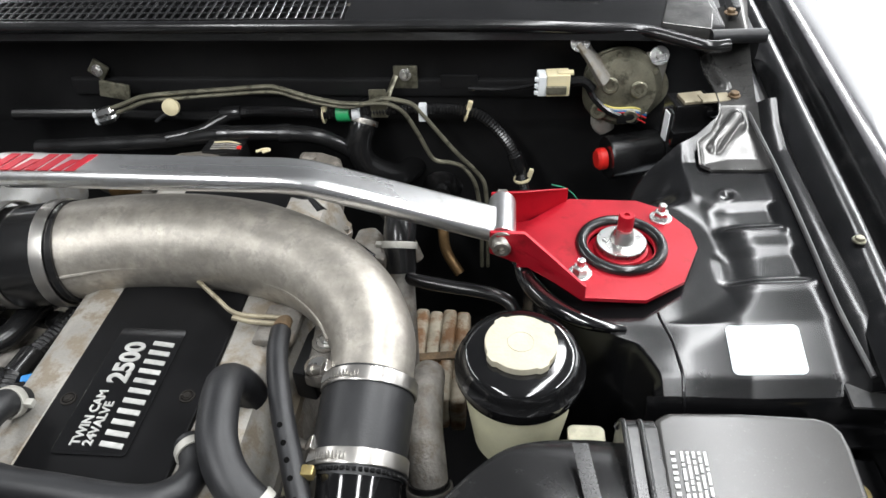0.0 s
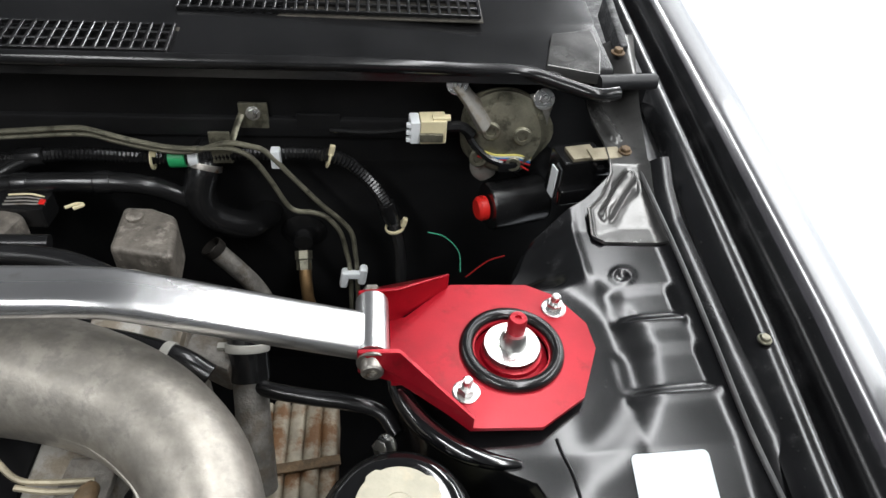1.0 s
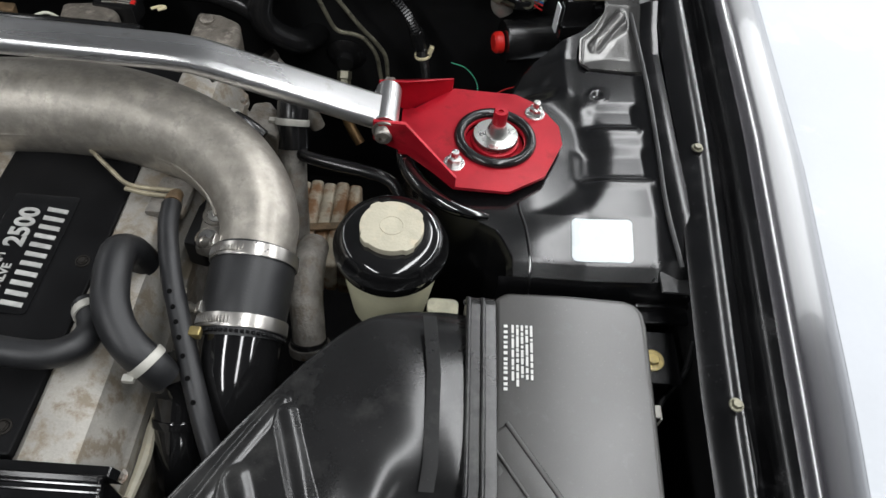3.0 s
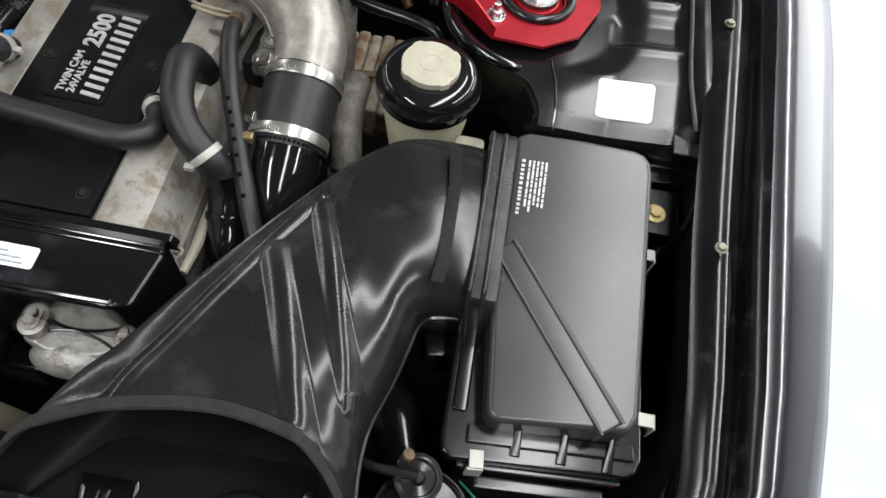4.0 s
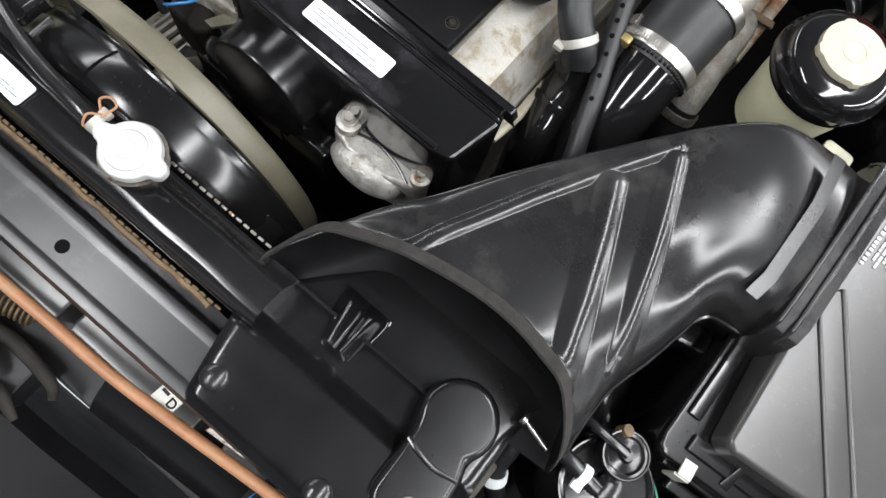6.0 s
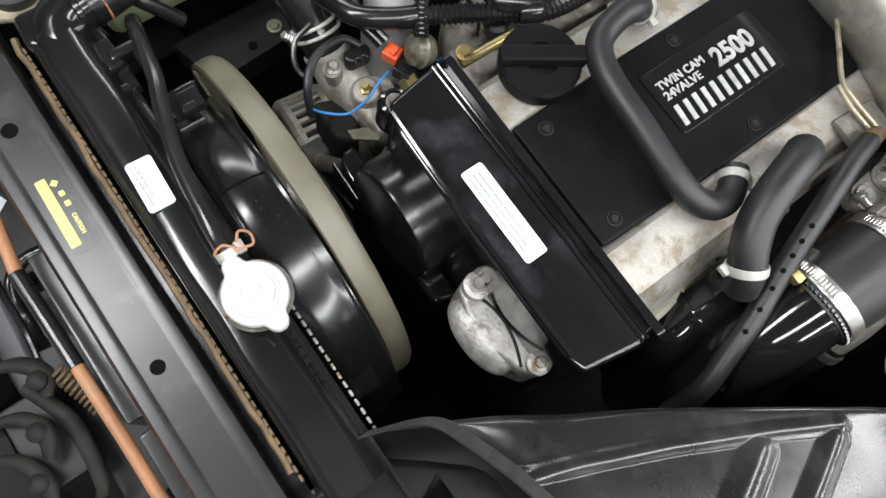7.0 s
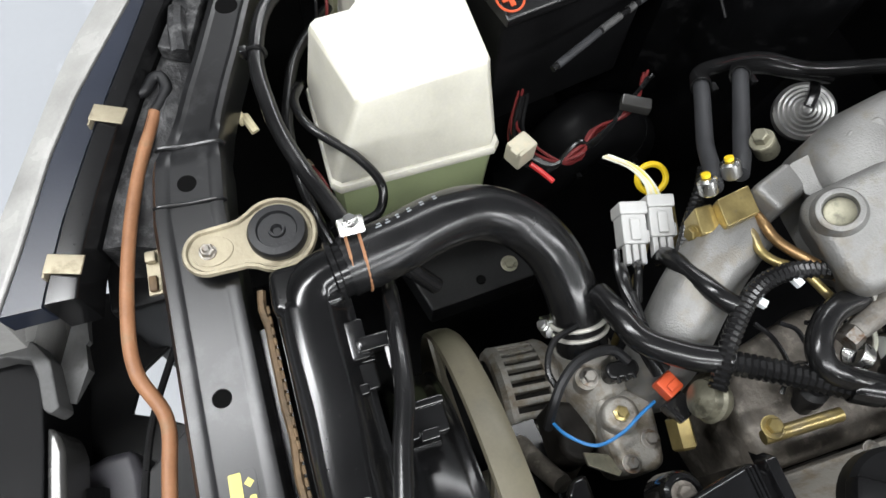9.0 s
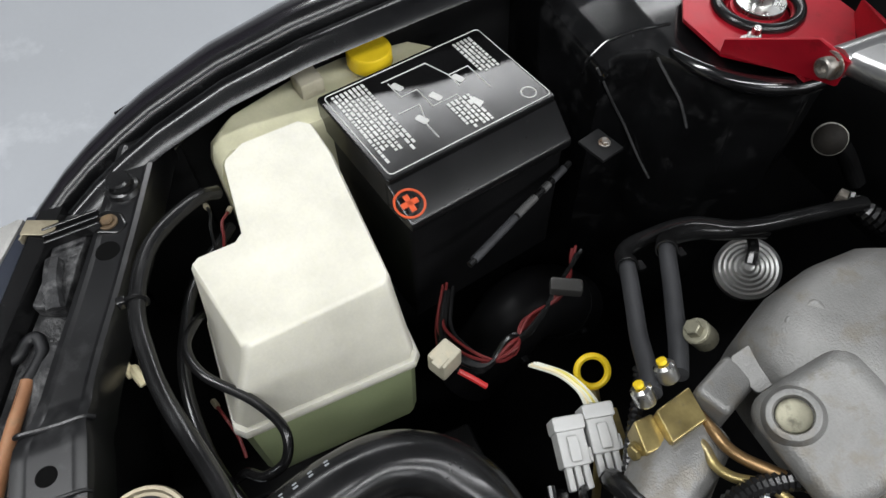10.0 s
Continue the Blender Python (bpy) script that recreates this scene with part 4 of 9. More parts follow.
lathe(bm, [(0.017, -0.03), (0.016, -0.002), (0.0135, 0.002), (0.0105, 0.003), (0.0100, 0.001), (0, 0.001)], 24, Matrix.Translation((-0.154, 0.103, 0.829)))
boss = part("corner_boss", bm, GLOSSBLK, tc)
part("nut", hexbolt(bmesh.new(), (-0.154, 0.103, 0.830), r=0.0058, h=0.006, washer=1.5), OLDCAST, boss)
bm = bmesh.new()
prism(bm, rounded(-0.0155, 0.115, 0.094, 0.022, 0.003), 0.848, 0.8488, 0.0002)
lab = part("white_label", bm, LABEL, tc, "white paper label with grey print")
bm = bmesh.new()
bars(bm, (-0.056, 0.119, 0.8489), (1, 0, 0), (0, -1, 0), 3, 0.078, 0.005, 0.0016, 3, (3, 9))
part("print", bm, INK, lab)
# front cam seal housing
bm = bmesh.new()
prism(bm, [(0.002, 0.076), (0.007, 0.065), (0.030, 0.057), (0.070, 0.057), (0.097, 0.065), (0.114, 0.076), (0.114, 0.094), (0.090, 0.086), (0.022, 0.090), (0.004, 0.092)], 0.70, 0.770, 0.005, seg=3)
lathe(bm, [(1.0, -0.3)] + [(math.cos(radians(q)), math.sin(radians(q))) for q in range(0, 90, 10)] + [(0, 1.0)], 40, Matrix.Translation((0.054, 0.058, 0.753)) @ pose(0, 0, 0, 38, 0, 2) @ Matrix.Diagonal((0.042, 0.0200, 0.016, 1)))
lathe(bm, [(0.013, 0), (0.013, 0.018), (0.009, 0.02), (0, 0.02)], 16, Matrix.Translation((0.016, 0.078, 0.764)))
lathe(bm, [(0.011, 0), (0.011, 0.014), (0.008, 0.016), (0, 0.016)], 16, Matrix.Translation((0.104, 0.082, 0.764)))
hs = part("cam_sensor_housing", bm, DOMECAST, eng, "oxidised cast aluminium sensor housing")
part("joint_line", tube(bmesh.new(), [(0.018, 0.072, 0.7700), (0.036, 0.079, 0.7712), (0.056, 0.081, 0.7714), (0.078, 0.077, 0.7710), (0.098, 0.069, 0.7695)], 0.0016, 8, 5), RUBBER, hs)
part("bolt", hexbolt(bmesh.new(), (0.016, 0.078, 0.785), r=0.006, h=0.006), STEEL, hs)
part("bolt", hexbolt(bmesh.new(), (0.104, 0.082, 0.780), r=0.0055, h=0.006), STEEL, hs)
part("gasket_lip", tube(bmesh.new(), [(0.131, 0.162, 0.772), (0.1335, 0.20, 0.771), (0.132, 0.235, 0.773), (0.1345, 0.28, 0.771), (0.133, 0.33, 0.772)], [0.0045, 0.006, 0.0042, 0.0055, 0.004], 8, 5), CREAM, eng, "pale sealant squeezed from the cam cover joint")
# oil filler cap
bm = bmesh.new()
M = Matrix.Translation((-0.106, 0.222, 0.846))
lathe(bm, [(0.034, 0), (0.037, 0.004), (0.037, 0.017), (0.034, 0.020), (0.016, 0.021), (0.014, 0.017), (0, 0.017)], 36, M)
box(bm, (-0.106, 0.222, 0.869), (0.017, 0.078, 0.016), rz=-32, bev=0.004)
part("oil_filler_cap", bm, COILBLK, eng, "black plastic oil filler cap with a grip bar")

# breather hoses
def hose(name, pts, r, material, label, clamps=(), parent=None, cl_mat=None, seg=14, res=7):
    e = thing(name, label, "hose", pts[0])
    part("tube", tube(bmesh.new(), pts, r, seg, res), material, e)
    for p, d in clamps:
        b = bmesh.new()
        clamp_band(b, p, d, r, 0.008)
        dd = Vector(d).normalized()
        sd = dd.cross(V(0, 0, 1))
        sd = sd.normalized() if sd.length > 0.1 else V(1, 0, 0)
        q = Vector(p) + sd * (r + 0.004)
        box(b, q, (0.010, 0.007, 0.006), bev=0.001)
        part("hose_clamp", b, cl_mat or SPRINGCL, e, "spring steel hose clamp")
    return e


hose("breather_hose", [(-0.099, 0.345, 0.852), (-0.099, 0.325, 0.870), (-0.099, 0.300, 0.874), (-0.088, 0.270, 0.874), (-0.060, 0.256, 0.874), (-0.009, 0.250, 0.874), (0.040, 0.246, 0.872), (0.066, 0.249, 0.868), (0.081, 0.261, 0.863), (0.085, 0.279, 0.858), (0.078, 0.297, 0.854), (0.068, 0.310, 0.852)], 0.0125, RUBBERGREY,
     "grey rubber breather hose over the coil cover", [((0.0745, 0.3015, 0.8535), (-0.6, 0.8, -0.1)), ((-0.099, 0.335, 0.862), (0, 1, -0.8))])
hose("breather_hose", [(0.099, 0.372, 0.835), (0.094, 0.368, 0.858), (0.091, 0.356, 0.875), (0.094, 0.338, 0.883), (0.098, 0.318, 0.884), (0.104, 0.296, 0.882), (0.114, 0.276, 0.874), (0.128, 0.262, 0.864), (0.144, 0.254, 0.850), (0.152, 0.250, 0.836)], 0.0162, RUBBERGREY,
     "grey rubber breather hose hooked beside the cam cover", [((0.140, 0.2558, 0.8535), (0.7, -0.4, -0.6))], seg=18)

# crossover pipe from the intake side to the charge hose
pipe = thing("crossover_pipe", "sandblasted metal intake crossover pipe with hose couplers", "intake pipe", (0.1, 0.5, 0.87))
bm = bmesh.new()
tube(bm, [(-0.150, 0.535, 0.862), (-0.08, 0.545, 0.868), (0.0, 0.545, 0.872), (0.07, 0.532, 0.874), (0.135, 0.505, 0.873), (0.180, 0.467, 0.868), (0.203, 0.428, 0.859), (0.207, 0.400, 0.849), (0.207, 0.380, 0.842)], [0.054, 0.053, 0.052, 0.050, 0.046, 0.043, 0.040, 0.0385, 0.038], 32, 8)
tb = part("metal_pipe", bm, PIPEMET, pipe, "sandblasted aluminium pipe", angle=60)
bm = bmesh.new()
cl = spline([(-0.150, 0.535, 0.862), (-0.08, 0.545, 0.868), (0.0, 0.545, 0.872), (0.07, 0.532, 0.874), (0.135, 0.505, 0.873), (0.180, 0.467, 0.868), (0.203, 0.428, 0.859)], 6)
rr = [0.054 - 0.014 * i / (len(cl) - 1) for i in range(len(cl))]
seam = []
for i in range(1, len(cl) - 1):
    d = (cl[i + 1] - cl[i - 1]).normalized()
    inner = -V(0, 0, 1).cross(d).normalized()
    seam.append(cl[i] + (inner * 0.985 + V(0, 0, 0.14)) * rr[i])
tube(bm, seam, 0.0022, 8, 2)
part("seam", bm, PIPEMET, tb)
bm = bmesh.new()
prism(bm, [(0.150, 0.472), (0.172, 0.455), (0.174, 0.400), (0.158, 0.388), (0.143, 0.392), (0.141, 0.43), (0.138, 0.462)], 0.828, 0.840, 0.003)
lathe(bm, [(0.014, 0), (0.014, 0.010), (0, 0.010)], 16, Matrix.Translation((0.155, 0.436, 0.832)))
lathe(bm, [(0.014, 0), (0.014, 0.010), (0, 0.010)], 16, Matrix.Translation((0.156, 0.403, 0.835)))
part("flange", bm, CASTROUGH, tb)
for y, z in ((0.436, 0.842), (0.403, 0.845)):
    part("bolt", hexbolt(bmesh.new(), (0.1555, y, z), r=0.0062, h=0.005, washer=1.6), ZINC, tb)
bm = bmesh.new()
tube(bm, [(0.207, 0.388, 0.845), (0.2065, 0.365, 0.838), (0.2055, 0.335, 0.828), (0.205, 0.312, 0.819), (0.205, 0.305, 0.816)], [0.0400, 0.0415, 0.0412, 0.0405, 0.0400], 36, 6)
cp = part("silicone_coupler", bm, RUBBERGREY, pipe, "grey rubber hose coupler")
for p, d in (((0.207, 0.380, 0.8425), (0, -1, -0.33)), ((0.205, 0.316, 0.8205), (0, -1, -0.37))):
    bm = bmesh.new()
    clamp_band(bm, p, d, 0.0415, 0.013)
    q = Vector(p)
    box(bm, q + V(-0.036, 0.006, 0.018), (0.012, 0.013, 0.009), bev=0.001, ry=40)
    m = axis(q + V(-0.042, 0.008, 0.015), (-0.7, 0.3, -0.4))
    lathe(bm, [(0.004, 0), (0.004, 0.012), (0.0055, 0.012), (0.0055, 0.017), (0, 0.017)], 10, m)
    for k in range(14):
        a = radians(95 + k * 4.5)
        mm = axis(p, d)
        c = mm @ V(0.0437 * math.cos(a), 0.0437 * math.sin(a), 0)
        box(bm, c, (0.0012, 0.008, 0.0012), bev=0, seg=1)
    part("hose_clamp", bm, CLAMPMET, cp, "bright worm drive hose clamp")
bm = bmesh.new()
tube(bm, [(0.205, 0.318, 0.821), (0.205, 0.300, 0.814), (0.205, 0.270, 0.798), (0.206, 0.245, 0.770), (0.208, 0.230, 0.73), (0.21, 0.222, 0.66), (0.21, 0.22, 0.55)], [0.0385, 0.0385, 0.038, 0.038, 0.038, 0.038, 0.038], 32, 7)
part("black_pipe", bm, GLOSSBLK, pipe, "gloss black painted charge pipe")
bm = bmesh.new()
mm = axis((0.205, 0.3065, 0.8165), (0, -1, -0.37))
for k in range(52):
    a = 2 * math.pi * k / 52
    c = mm @ V(0.0412 * math.cos(a), 0.0412 * math.sin(a), 0)
    box(bm, c, (0.003, 0.0025, 0.003), bev=0, seg=1)
part("coupler_hem", bm, RUBBER, cp)
bm = bmesh.new()
tube(bm, [(-0.135, 0.536, 0.863), (-0.175, 0.532, 0.860), (-0.235, 0.525, 0.856)], 0.0565, 32, 5)
cl = part("silicone_coupler", bm, RUBBER, pipe, "black rubber hose coupler")
for x in (-0.150, -0.205):
    bm = bmesh.new()
    clamp_band(bm, (x, 0.534 + (x + 0.15) * 0.1, 0.862), (1, 0.08, 0.04), 0.0575, 0.014)
    part("hose_clamp", bm, CLAMPMET, cl, "bright worm drive hose clamp")

# ---------------------------------------------------------------- power steering reservoir
ps = thing("power_steering_reservoir", "translucent steering fluid reservoir with a cream screw cap", "fluid reservoir", (0.34, 0.41, 0.74))
M = Matrix.Translation((0.341, 0.41, 0))
part("bottle", lathe(bmesh.new(), [(0.0, 0.735), (0.035, 0.735), (0.042, 0.745), (0.049, 0.80), (0.052, 0.845), (0.052, 0.85)], 36, M), OLDTANK, ps, "yellowed translucent plastic bottle")
part("lid", lathe(bmesh.new(), [(0.053, 0.834), (0.057, 0.836), (0.0595, 0.843), (0.0595, 0.851), (0.056, 0.855), (0.055, 0.859), (0.053, 0.866), (0.048, 0.870), (0.0395, 0.872), (0, 0.872)], 48, M), GLOSSBLK, ps, "gloss black lid ring")
bm = bmesh.new()
prof = []
for k in range(72):
    r = 0.0345 if k % 18 in (0, 1, 2, 3) else 0.0322
    prof.append((r * math.cos(2 * math.pi * k / 72 + 0.5), r * math.sin(2 * math.pi * k / 72 + 0.5)))
prism(bm, prof, 0.872, 0.880, 0.0010, M)
lathe(bm, [(0.0125, 0.8798), (0.0120, 0.8806), (0.0112, 0.8806), (0.0107, 0.8798)], 28, M, close=False)
part("cap", bm, CREAM, ps, "cream plastic cap")
bm = bmesh.new()
box(bm, (0.398, 0.355, 0.79), (0.030, 0.004, 0.075), bev=0.0015)
prism(bm, rounded(0.398, 0.352, 0.032, 0.020, 0.006), 0.826, 0.829, 0.001)
part("bracket", bm, OLIVE, ps, "olive plated bracket")

# ---------------------------------------------------------------- air box and snorkel
air = thing("air_cleaner_box", "faded black plastic air cleaner box with a ribbed lid", "air box", (0.51, 0.19, 0.6))
LO = [(0.443, 0.335), (0.455, 0.342), (0.51, 0.342), (0.565, 0.339), (0.576, 0.335), (0.582, 0.326), (0.584, 0.312), (0.583, 0.07), (0.576, 0.056), (0.462, 0.047), (0.452, 0.053), (0.443, 0.15)]
bm = bmesh.new()
ztop = lambda x, y: 0.849 + (y - 0.05) * 0.115 + (x - 0.5) * 0.06
prism(bm, LO, 0.812, 0.88, 0.009, seg=4, top=ztop)
lid = part("lid", bm, LIDGREY, air, "faded grey-black plastic lid")
bm = bmesh.new()
for off, w in ((0.0, 0.020),):
    a, b = V(0.452, 0.215), V(0.566, 0.060)
    d = (b - a).normalized()
    n = V(-d.y, d.x)
    q = [a + n * 0.004, b + n * 0.004, b - n * 0.02, a - n * 0.018]
    prism(bm, [(p.x, p.y) for p in q], 0.83, 0.9, 0.0028, seg=3, top=lambda x, y: ztop(x, y) + 0.0014)
    for off, r in ((0.0035, 0.0026), (-0.0175, 0.0018)):
        p0, p1 = a + n * off, b + n * off
        tube(bm, [V(p0.x, p0.y, ztop(p0.x, p0.y) + 0.001), V((p0.x + p1.x) / 2, (p0.y + p1.y) / 2, ztop((p0.x + p1.x) / 2, (p0.y + p1.y) / 2) + 0.001), V(p1.x, p1.y, ztop(p1.x, p1.y) + 0.001)], r, 10, 2)
part("diagonal_rib", bm, LIDGREY, lid)
bm = bmesh.new()
c = V(0.4655, 0.300, ztop(0.4655, 0.300) + 0.0002)
exl, eyl = V(0.0, -1, -0.115), V(1, 0, 0.06)
bars(bm, (0.452, 0.307, ztop(0.452, 0.307) + 0.0006), exl, eyl, 1, 0.062, 0.005, 0.0034, 11, (0.7, 0.9))
bars(bm, (0.459, 0.307, ztop(0.459, 0.307) + 0.0006), exl, eyl, 5, 0.058, 0.0042, 0.0022, 12, (1, 5))
part("warning_print", bm, PRINT, lid, "rows of white printed text")
bm = bmesh.new()
prism(bm, [(0.418, 0.340), (0.588, 0.345), (0.598, 0.335), (0.601, 0.30), (0.601, 0.045), (0.596, 0.032), (0.586, 0.028), (0.43, 0.018), (0.421, 0.022), (0.418, 0.034)], 0.795, 0.813, 0.004, seg=2)
prism(bm, [(0.424, 0.335), (0.588, 0.338), (0.594, 0.30), (0.594, 0.05), (0.585, 0.036), (0.437, 0.026), (0.424, 0.035)], 0.60, 0.795, 0.006)
base = part("lower_case", bm, PLASTIC, air, "black plastic lower case with a ribbed rim")
bm = bmesh.new()
prism(bm, [(0.440, 0.050), (0.592, 0.056), (0.593, 0.042), (0.440, 0.033)], 0.812, 0.818, 0.0025)
for k in range(3):
    x = 0.484 + 0.042 * k
    prism(bm, [(x, 0.060), (x + 0.004, 0.060), (x + 0.006, 0.028), (x - 0.004, 0.028)], 0.800, 0.826, 0.0012, top=lambda x, y: 0.829 if y > 0.05 else 0.814)
prism(bm, [(0.424, 0.06), (0.438, 0.06), (0.438, 0.33), (0.424, 0.33)], 0.812, 0.817, 0.0025)
prism(bm, [(0.455, 0.014), (0.575, 0.020), (0.575, 0.008), (0.455, 0.002)], 0.775, 0.785, 0.003)
box(bm, (0.512, 0.022, 0.790), (0.15, 0.006, 0.012), rz=3, bev=0.002)
part("rim_rib", bm, PLASTIC, base)
for x, y, a in ((0.604, 0.083, 0), (0.452, 0.020, 95), (0.604, 0.262, 0)):
    bm = bmesh.new()
    box(bm, (x, y, 0.814), (0.016, 0.013, 0.003), rz=a, bev=0.001)
    box(bm, (x + (0.008 if a == 0 else 0), y - (0.008 if a else 0), 0.80), (0.003, 0.015, 0.026), rz=a, bev=0.001)
    part("spring_clip", bm, SPRINGCL, air, "plated spring steel clip")

duct = thing("intake_snorkel", "black plastic funnel shaped intake snorkel with a foam edged mouth", "air duct", (0.25, 0.1, 0.80))
# each row: one side, other side, floor, crown and shoulder heights, how far the crown is set back, height of the sharp crease on the first side
SEC = [((0.064, -0.076), (0.368, -0.058), 0.800, 0.886, 0.832, 0.080, 0.842), ((0.111, 0.004), (0.352, -0.008), 0.800, 0.889, 0.834, 0.020, 0.866), ((0.140, 0.047), (0.354, 0.026), 0.795, 0.887, 0.832, 0.012, 0.868),
       ((0.176, 0.104), (0.366, 0.068), 0.79, 0.886, 0.83, 0.004, 0.874), ((0.220, 0.166), (0.374, 0.105), 0.785, 0.888, 0.83, 0, 0.881), ((0.254, 0.214), (0.378, 0.124), 0.78, 0.889, 0.83, 0, 0.883),
       ((0.292, 0.265), (0.386, 0.136), 0.775, 0.889, 0.83, 0, 0.882), ((0.335, 0.308), (0.398, 0.140), 0.77, 0.888, 0.83, 0, 0.874), ((0.392, 0.331), (0.415, 0.142), 0.77, 0.884, 0.83, 0, 0.850), ((0.442, 0.335), (0.442, 0.142), 0.77, 0.882, 0.83, 0, 0.832)]
NU = 280
# the mouth: a flat wing on one side, a level crown and a steep drop on the other
LIP = [(0.064, -0.076, 0.842), (0.084, -0.031, 0.856), (0.112, -0.016, 0.868), (0.150, -0.004, 0.880), (0.194, 0.005, 0.887), (0.237, 0.009, 0.890), (0.277, 0.005, 0.891), (0.311, -0.005, 0.888), (0.336, -0.026, 0.874), (0.350, -0.043, 0.852), (0.356, -0.050, 0.828)]


# raised band and creases on the crown: line, half width, height
RIBS = [([(0.272, 0.205), (0.291, 0.154), (0.315, 0.092), (0.338, 0.036)], 0.0120, 0.0036), ([(0.338, 0.036), (0.341, 0.028)], 0.0095, 0.0055),
        ([(0.243, 0.150), (0.262, 0.106), (0.284, 0.052), (0.310, -0.012)], 0.0150, 0.0044),
        ([(0.152, -0.010), (0.172, 0.036), (0.203, 0.100), (0.240, 0.168), (0.268, 0.215)], 0.0085, 0.0026)]


def from_line(x, y, line):
    best = 9.0
    for (ax, ay), (bx, by) in zip(line, line[1:]):
        u = min(1, max(0, ((x - ax) * (bx - ax) + (y - ay) * (by - ay)) / ((bx - ax) ** 2 + (by - ay) ** 2)))
        best = min(best, math.hypot(x - ax - u * (bx - ax), y - ay - u * (by - ay)))
    return best


def duct_sections(inset=0.0):
    out = []
    for k, (l, r, zb, zt, zs, bow, zl) in enumerate(SEC):
        l, r = Vector(l), Vector(r)
        d = (r - l).normalized()
        l, r = l + d * inset, r - d * inset
        row = []
        p = 2.25
        lip = spline(LIP, 40)
        for i in range(NU + 1):
            u = i / NU
            u = 0.5 * u + 0.5 * (0.5 - 0.5 * math.cos(math.pi * u))
            if k == 0:
                row.append(lip[round(u * (len(lip) - 1))] - V(0, 0, inset))
                continue
            # the crown climbs towards the far side
            c = u / 1.28 if u < 0.64 else 0.5 + (u - 0.64) / 0.72
            h = max(0.0, 1 - abs(2 * c - 1) ** p) ** (1 / p)
            q = l + (r - l) * u
            base = zs + (zl - 0.004 - inset - zs) * max(0.0, 1 - 2 * c)
            row.append(V(q.x, q.y + bow * h, base + (zt - inset - base) * h))
        for i in range(1, 10):
            u = 0.5 + 0.5 * math.cos(math.pi * i / 10)
            h = max(0.0, 1 - abs(2 * u - 1) ** 14) ** 0.25
            q = l + (r - l) * u
            base = zs + (zl - inset - zs) * max(0.0, 1 - 2 * u)
            row.append(V(q.x, q.y, base - (base - zb - inset) * h))
        out.append(row)
    return out


def finer(secs, n=4):
    cols = [spline([s[j] for s in secs], n) for j in range(len(secs[0]))]
    return [[c[i] for c in cols] for i in range(len(cols[0]))]


bm = bmesh.new()
so, si = finer(duct_sections(), 40), finer(duct_sections(0.004), 6)
for row in so:
    for p in row[:NU + 1]:
        # flat flank on the outer side of the long crease
        out = max(0.0, (0.268 - 0.152) * (p.y + 0.010) - (0.215 + 0.010) * (p.x - 0.152)) / math.hypot(0.116, 0.225)
        if out > 0:
            p.z = min(p.z, 0.8885 - 0.30 * out)
        lift = max(h * max(0.0, 1 - (from_line(p.x, p.y, ln) / w) ** 2) ** 1.5 for ln, w, h in RIBS)
        # hollow flank between the ribs and the neck
        lift -= 0.004 * math.exp(-(((p.x - 0.335) / 0.020) ** 2 + ((p.y - 0.125) / 0.040) ** 2))
        p.z += lift
loft(bm, so, cap=False)
loft(bm, [so[0], si[0]], cap=False)
fun = part("funnel", bm, SNORKEL, duct, "black plastic funnel", angle=60)
# Darker material paints in the shade deep inside the funnel.
part("inner_face", loft(bmesh.new(), si, cap=False), COILBLK, fun, "inside darkened for the shade within the mouth", angle=60)
bm = bmesh.new()
tube(bm, [row[NU] + V(0.001, 0, -0.001) for row in so[6::18]], 0.0028, 8, 3)
part("edge_flange", bm, PLASTIC, fun)
bm = bmesh.new()
tube(bm, [row[0] + V(-0.0005, 0, -0.001) for row in so[6::18]], 0.0018, 8, 3)
part("edge_flange", bm, PLASTIC, fun)
bm = bmesh.new()
lip = [so[0][i] for i in range(0, NU + 1, 14)]
loft(bm, [[p + V(0, 0.0015, 0.0012), p + V(0, -0.0080, 0.0018), p + V(0, -0.0095, 0.0), p + V(0, -0.0090, -0.0030), p + V(0, -0.0010, -0.0038)] for p in spline(lip, 3)])
part("foam_edge", bm, FOAM, fun, "grey foam sealing strip along the mouth")
bm = bmesh.new()
loft(bm, [[V(x, y, z) for y, z in ((0.339, 0.80), (0.339, 0.866), (0.334, 0.877), (0.322, 0.8835), (0.24, 0.8845), (0.158, 0.8825), (0.144, 0.876), (0.138, 0.864), (0.138, 0.80))] for x in (0.418, 0.444)])
for rx in (0.419, 0.432):
    tube(bm, [(rx, 0.338, 0.862), (rx, 0.332, 0.877), (rx, 0.318, 0.884), (rx, 0.24, 0.8855), (rx, 0.160, 0.8835), (rx, 0.146, 0.877), (rx, 0.139, 0.862)], 0.0026, 8, 4)
loft(bm, [[V(x0 + w * k, y, z) for x0, y, z in ((0.384, 0.305, 0.885), (0.390, 0.25, 0.8895), (0.391, 0.17, 0.8885), (0.389, 0.150, 0.882))] for k, w in ((-1, 0.006), (-0.6, 0.006), (0.6, 0.006), (1, 0.006))], cap=False, closed=False)
bevel(bm, 0.0018)
part("neck_band", bm, SNORKEL, fun)

# plastic cover over the radiator top, below the snorkel
cov = thing("radiator_top_cover", "black plastic shroud panel bolted over the radiator end", "cover panel", (0.2, -0.08, 0.80))
bm = bmesh.new()


def cov_z(x, y):
    return lerp(y, [-0.205, -0.195, -0.165, -0.130, -0.112, -0.09, 0.02], [0.818, 0.825, 0.829, 0.829, 0.812, 0.810, 0.802])


def cov_f(u, v):
    y = -0.205 + 0.225 * v
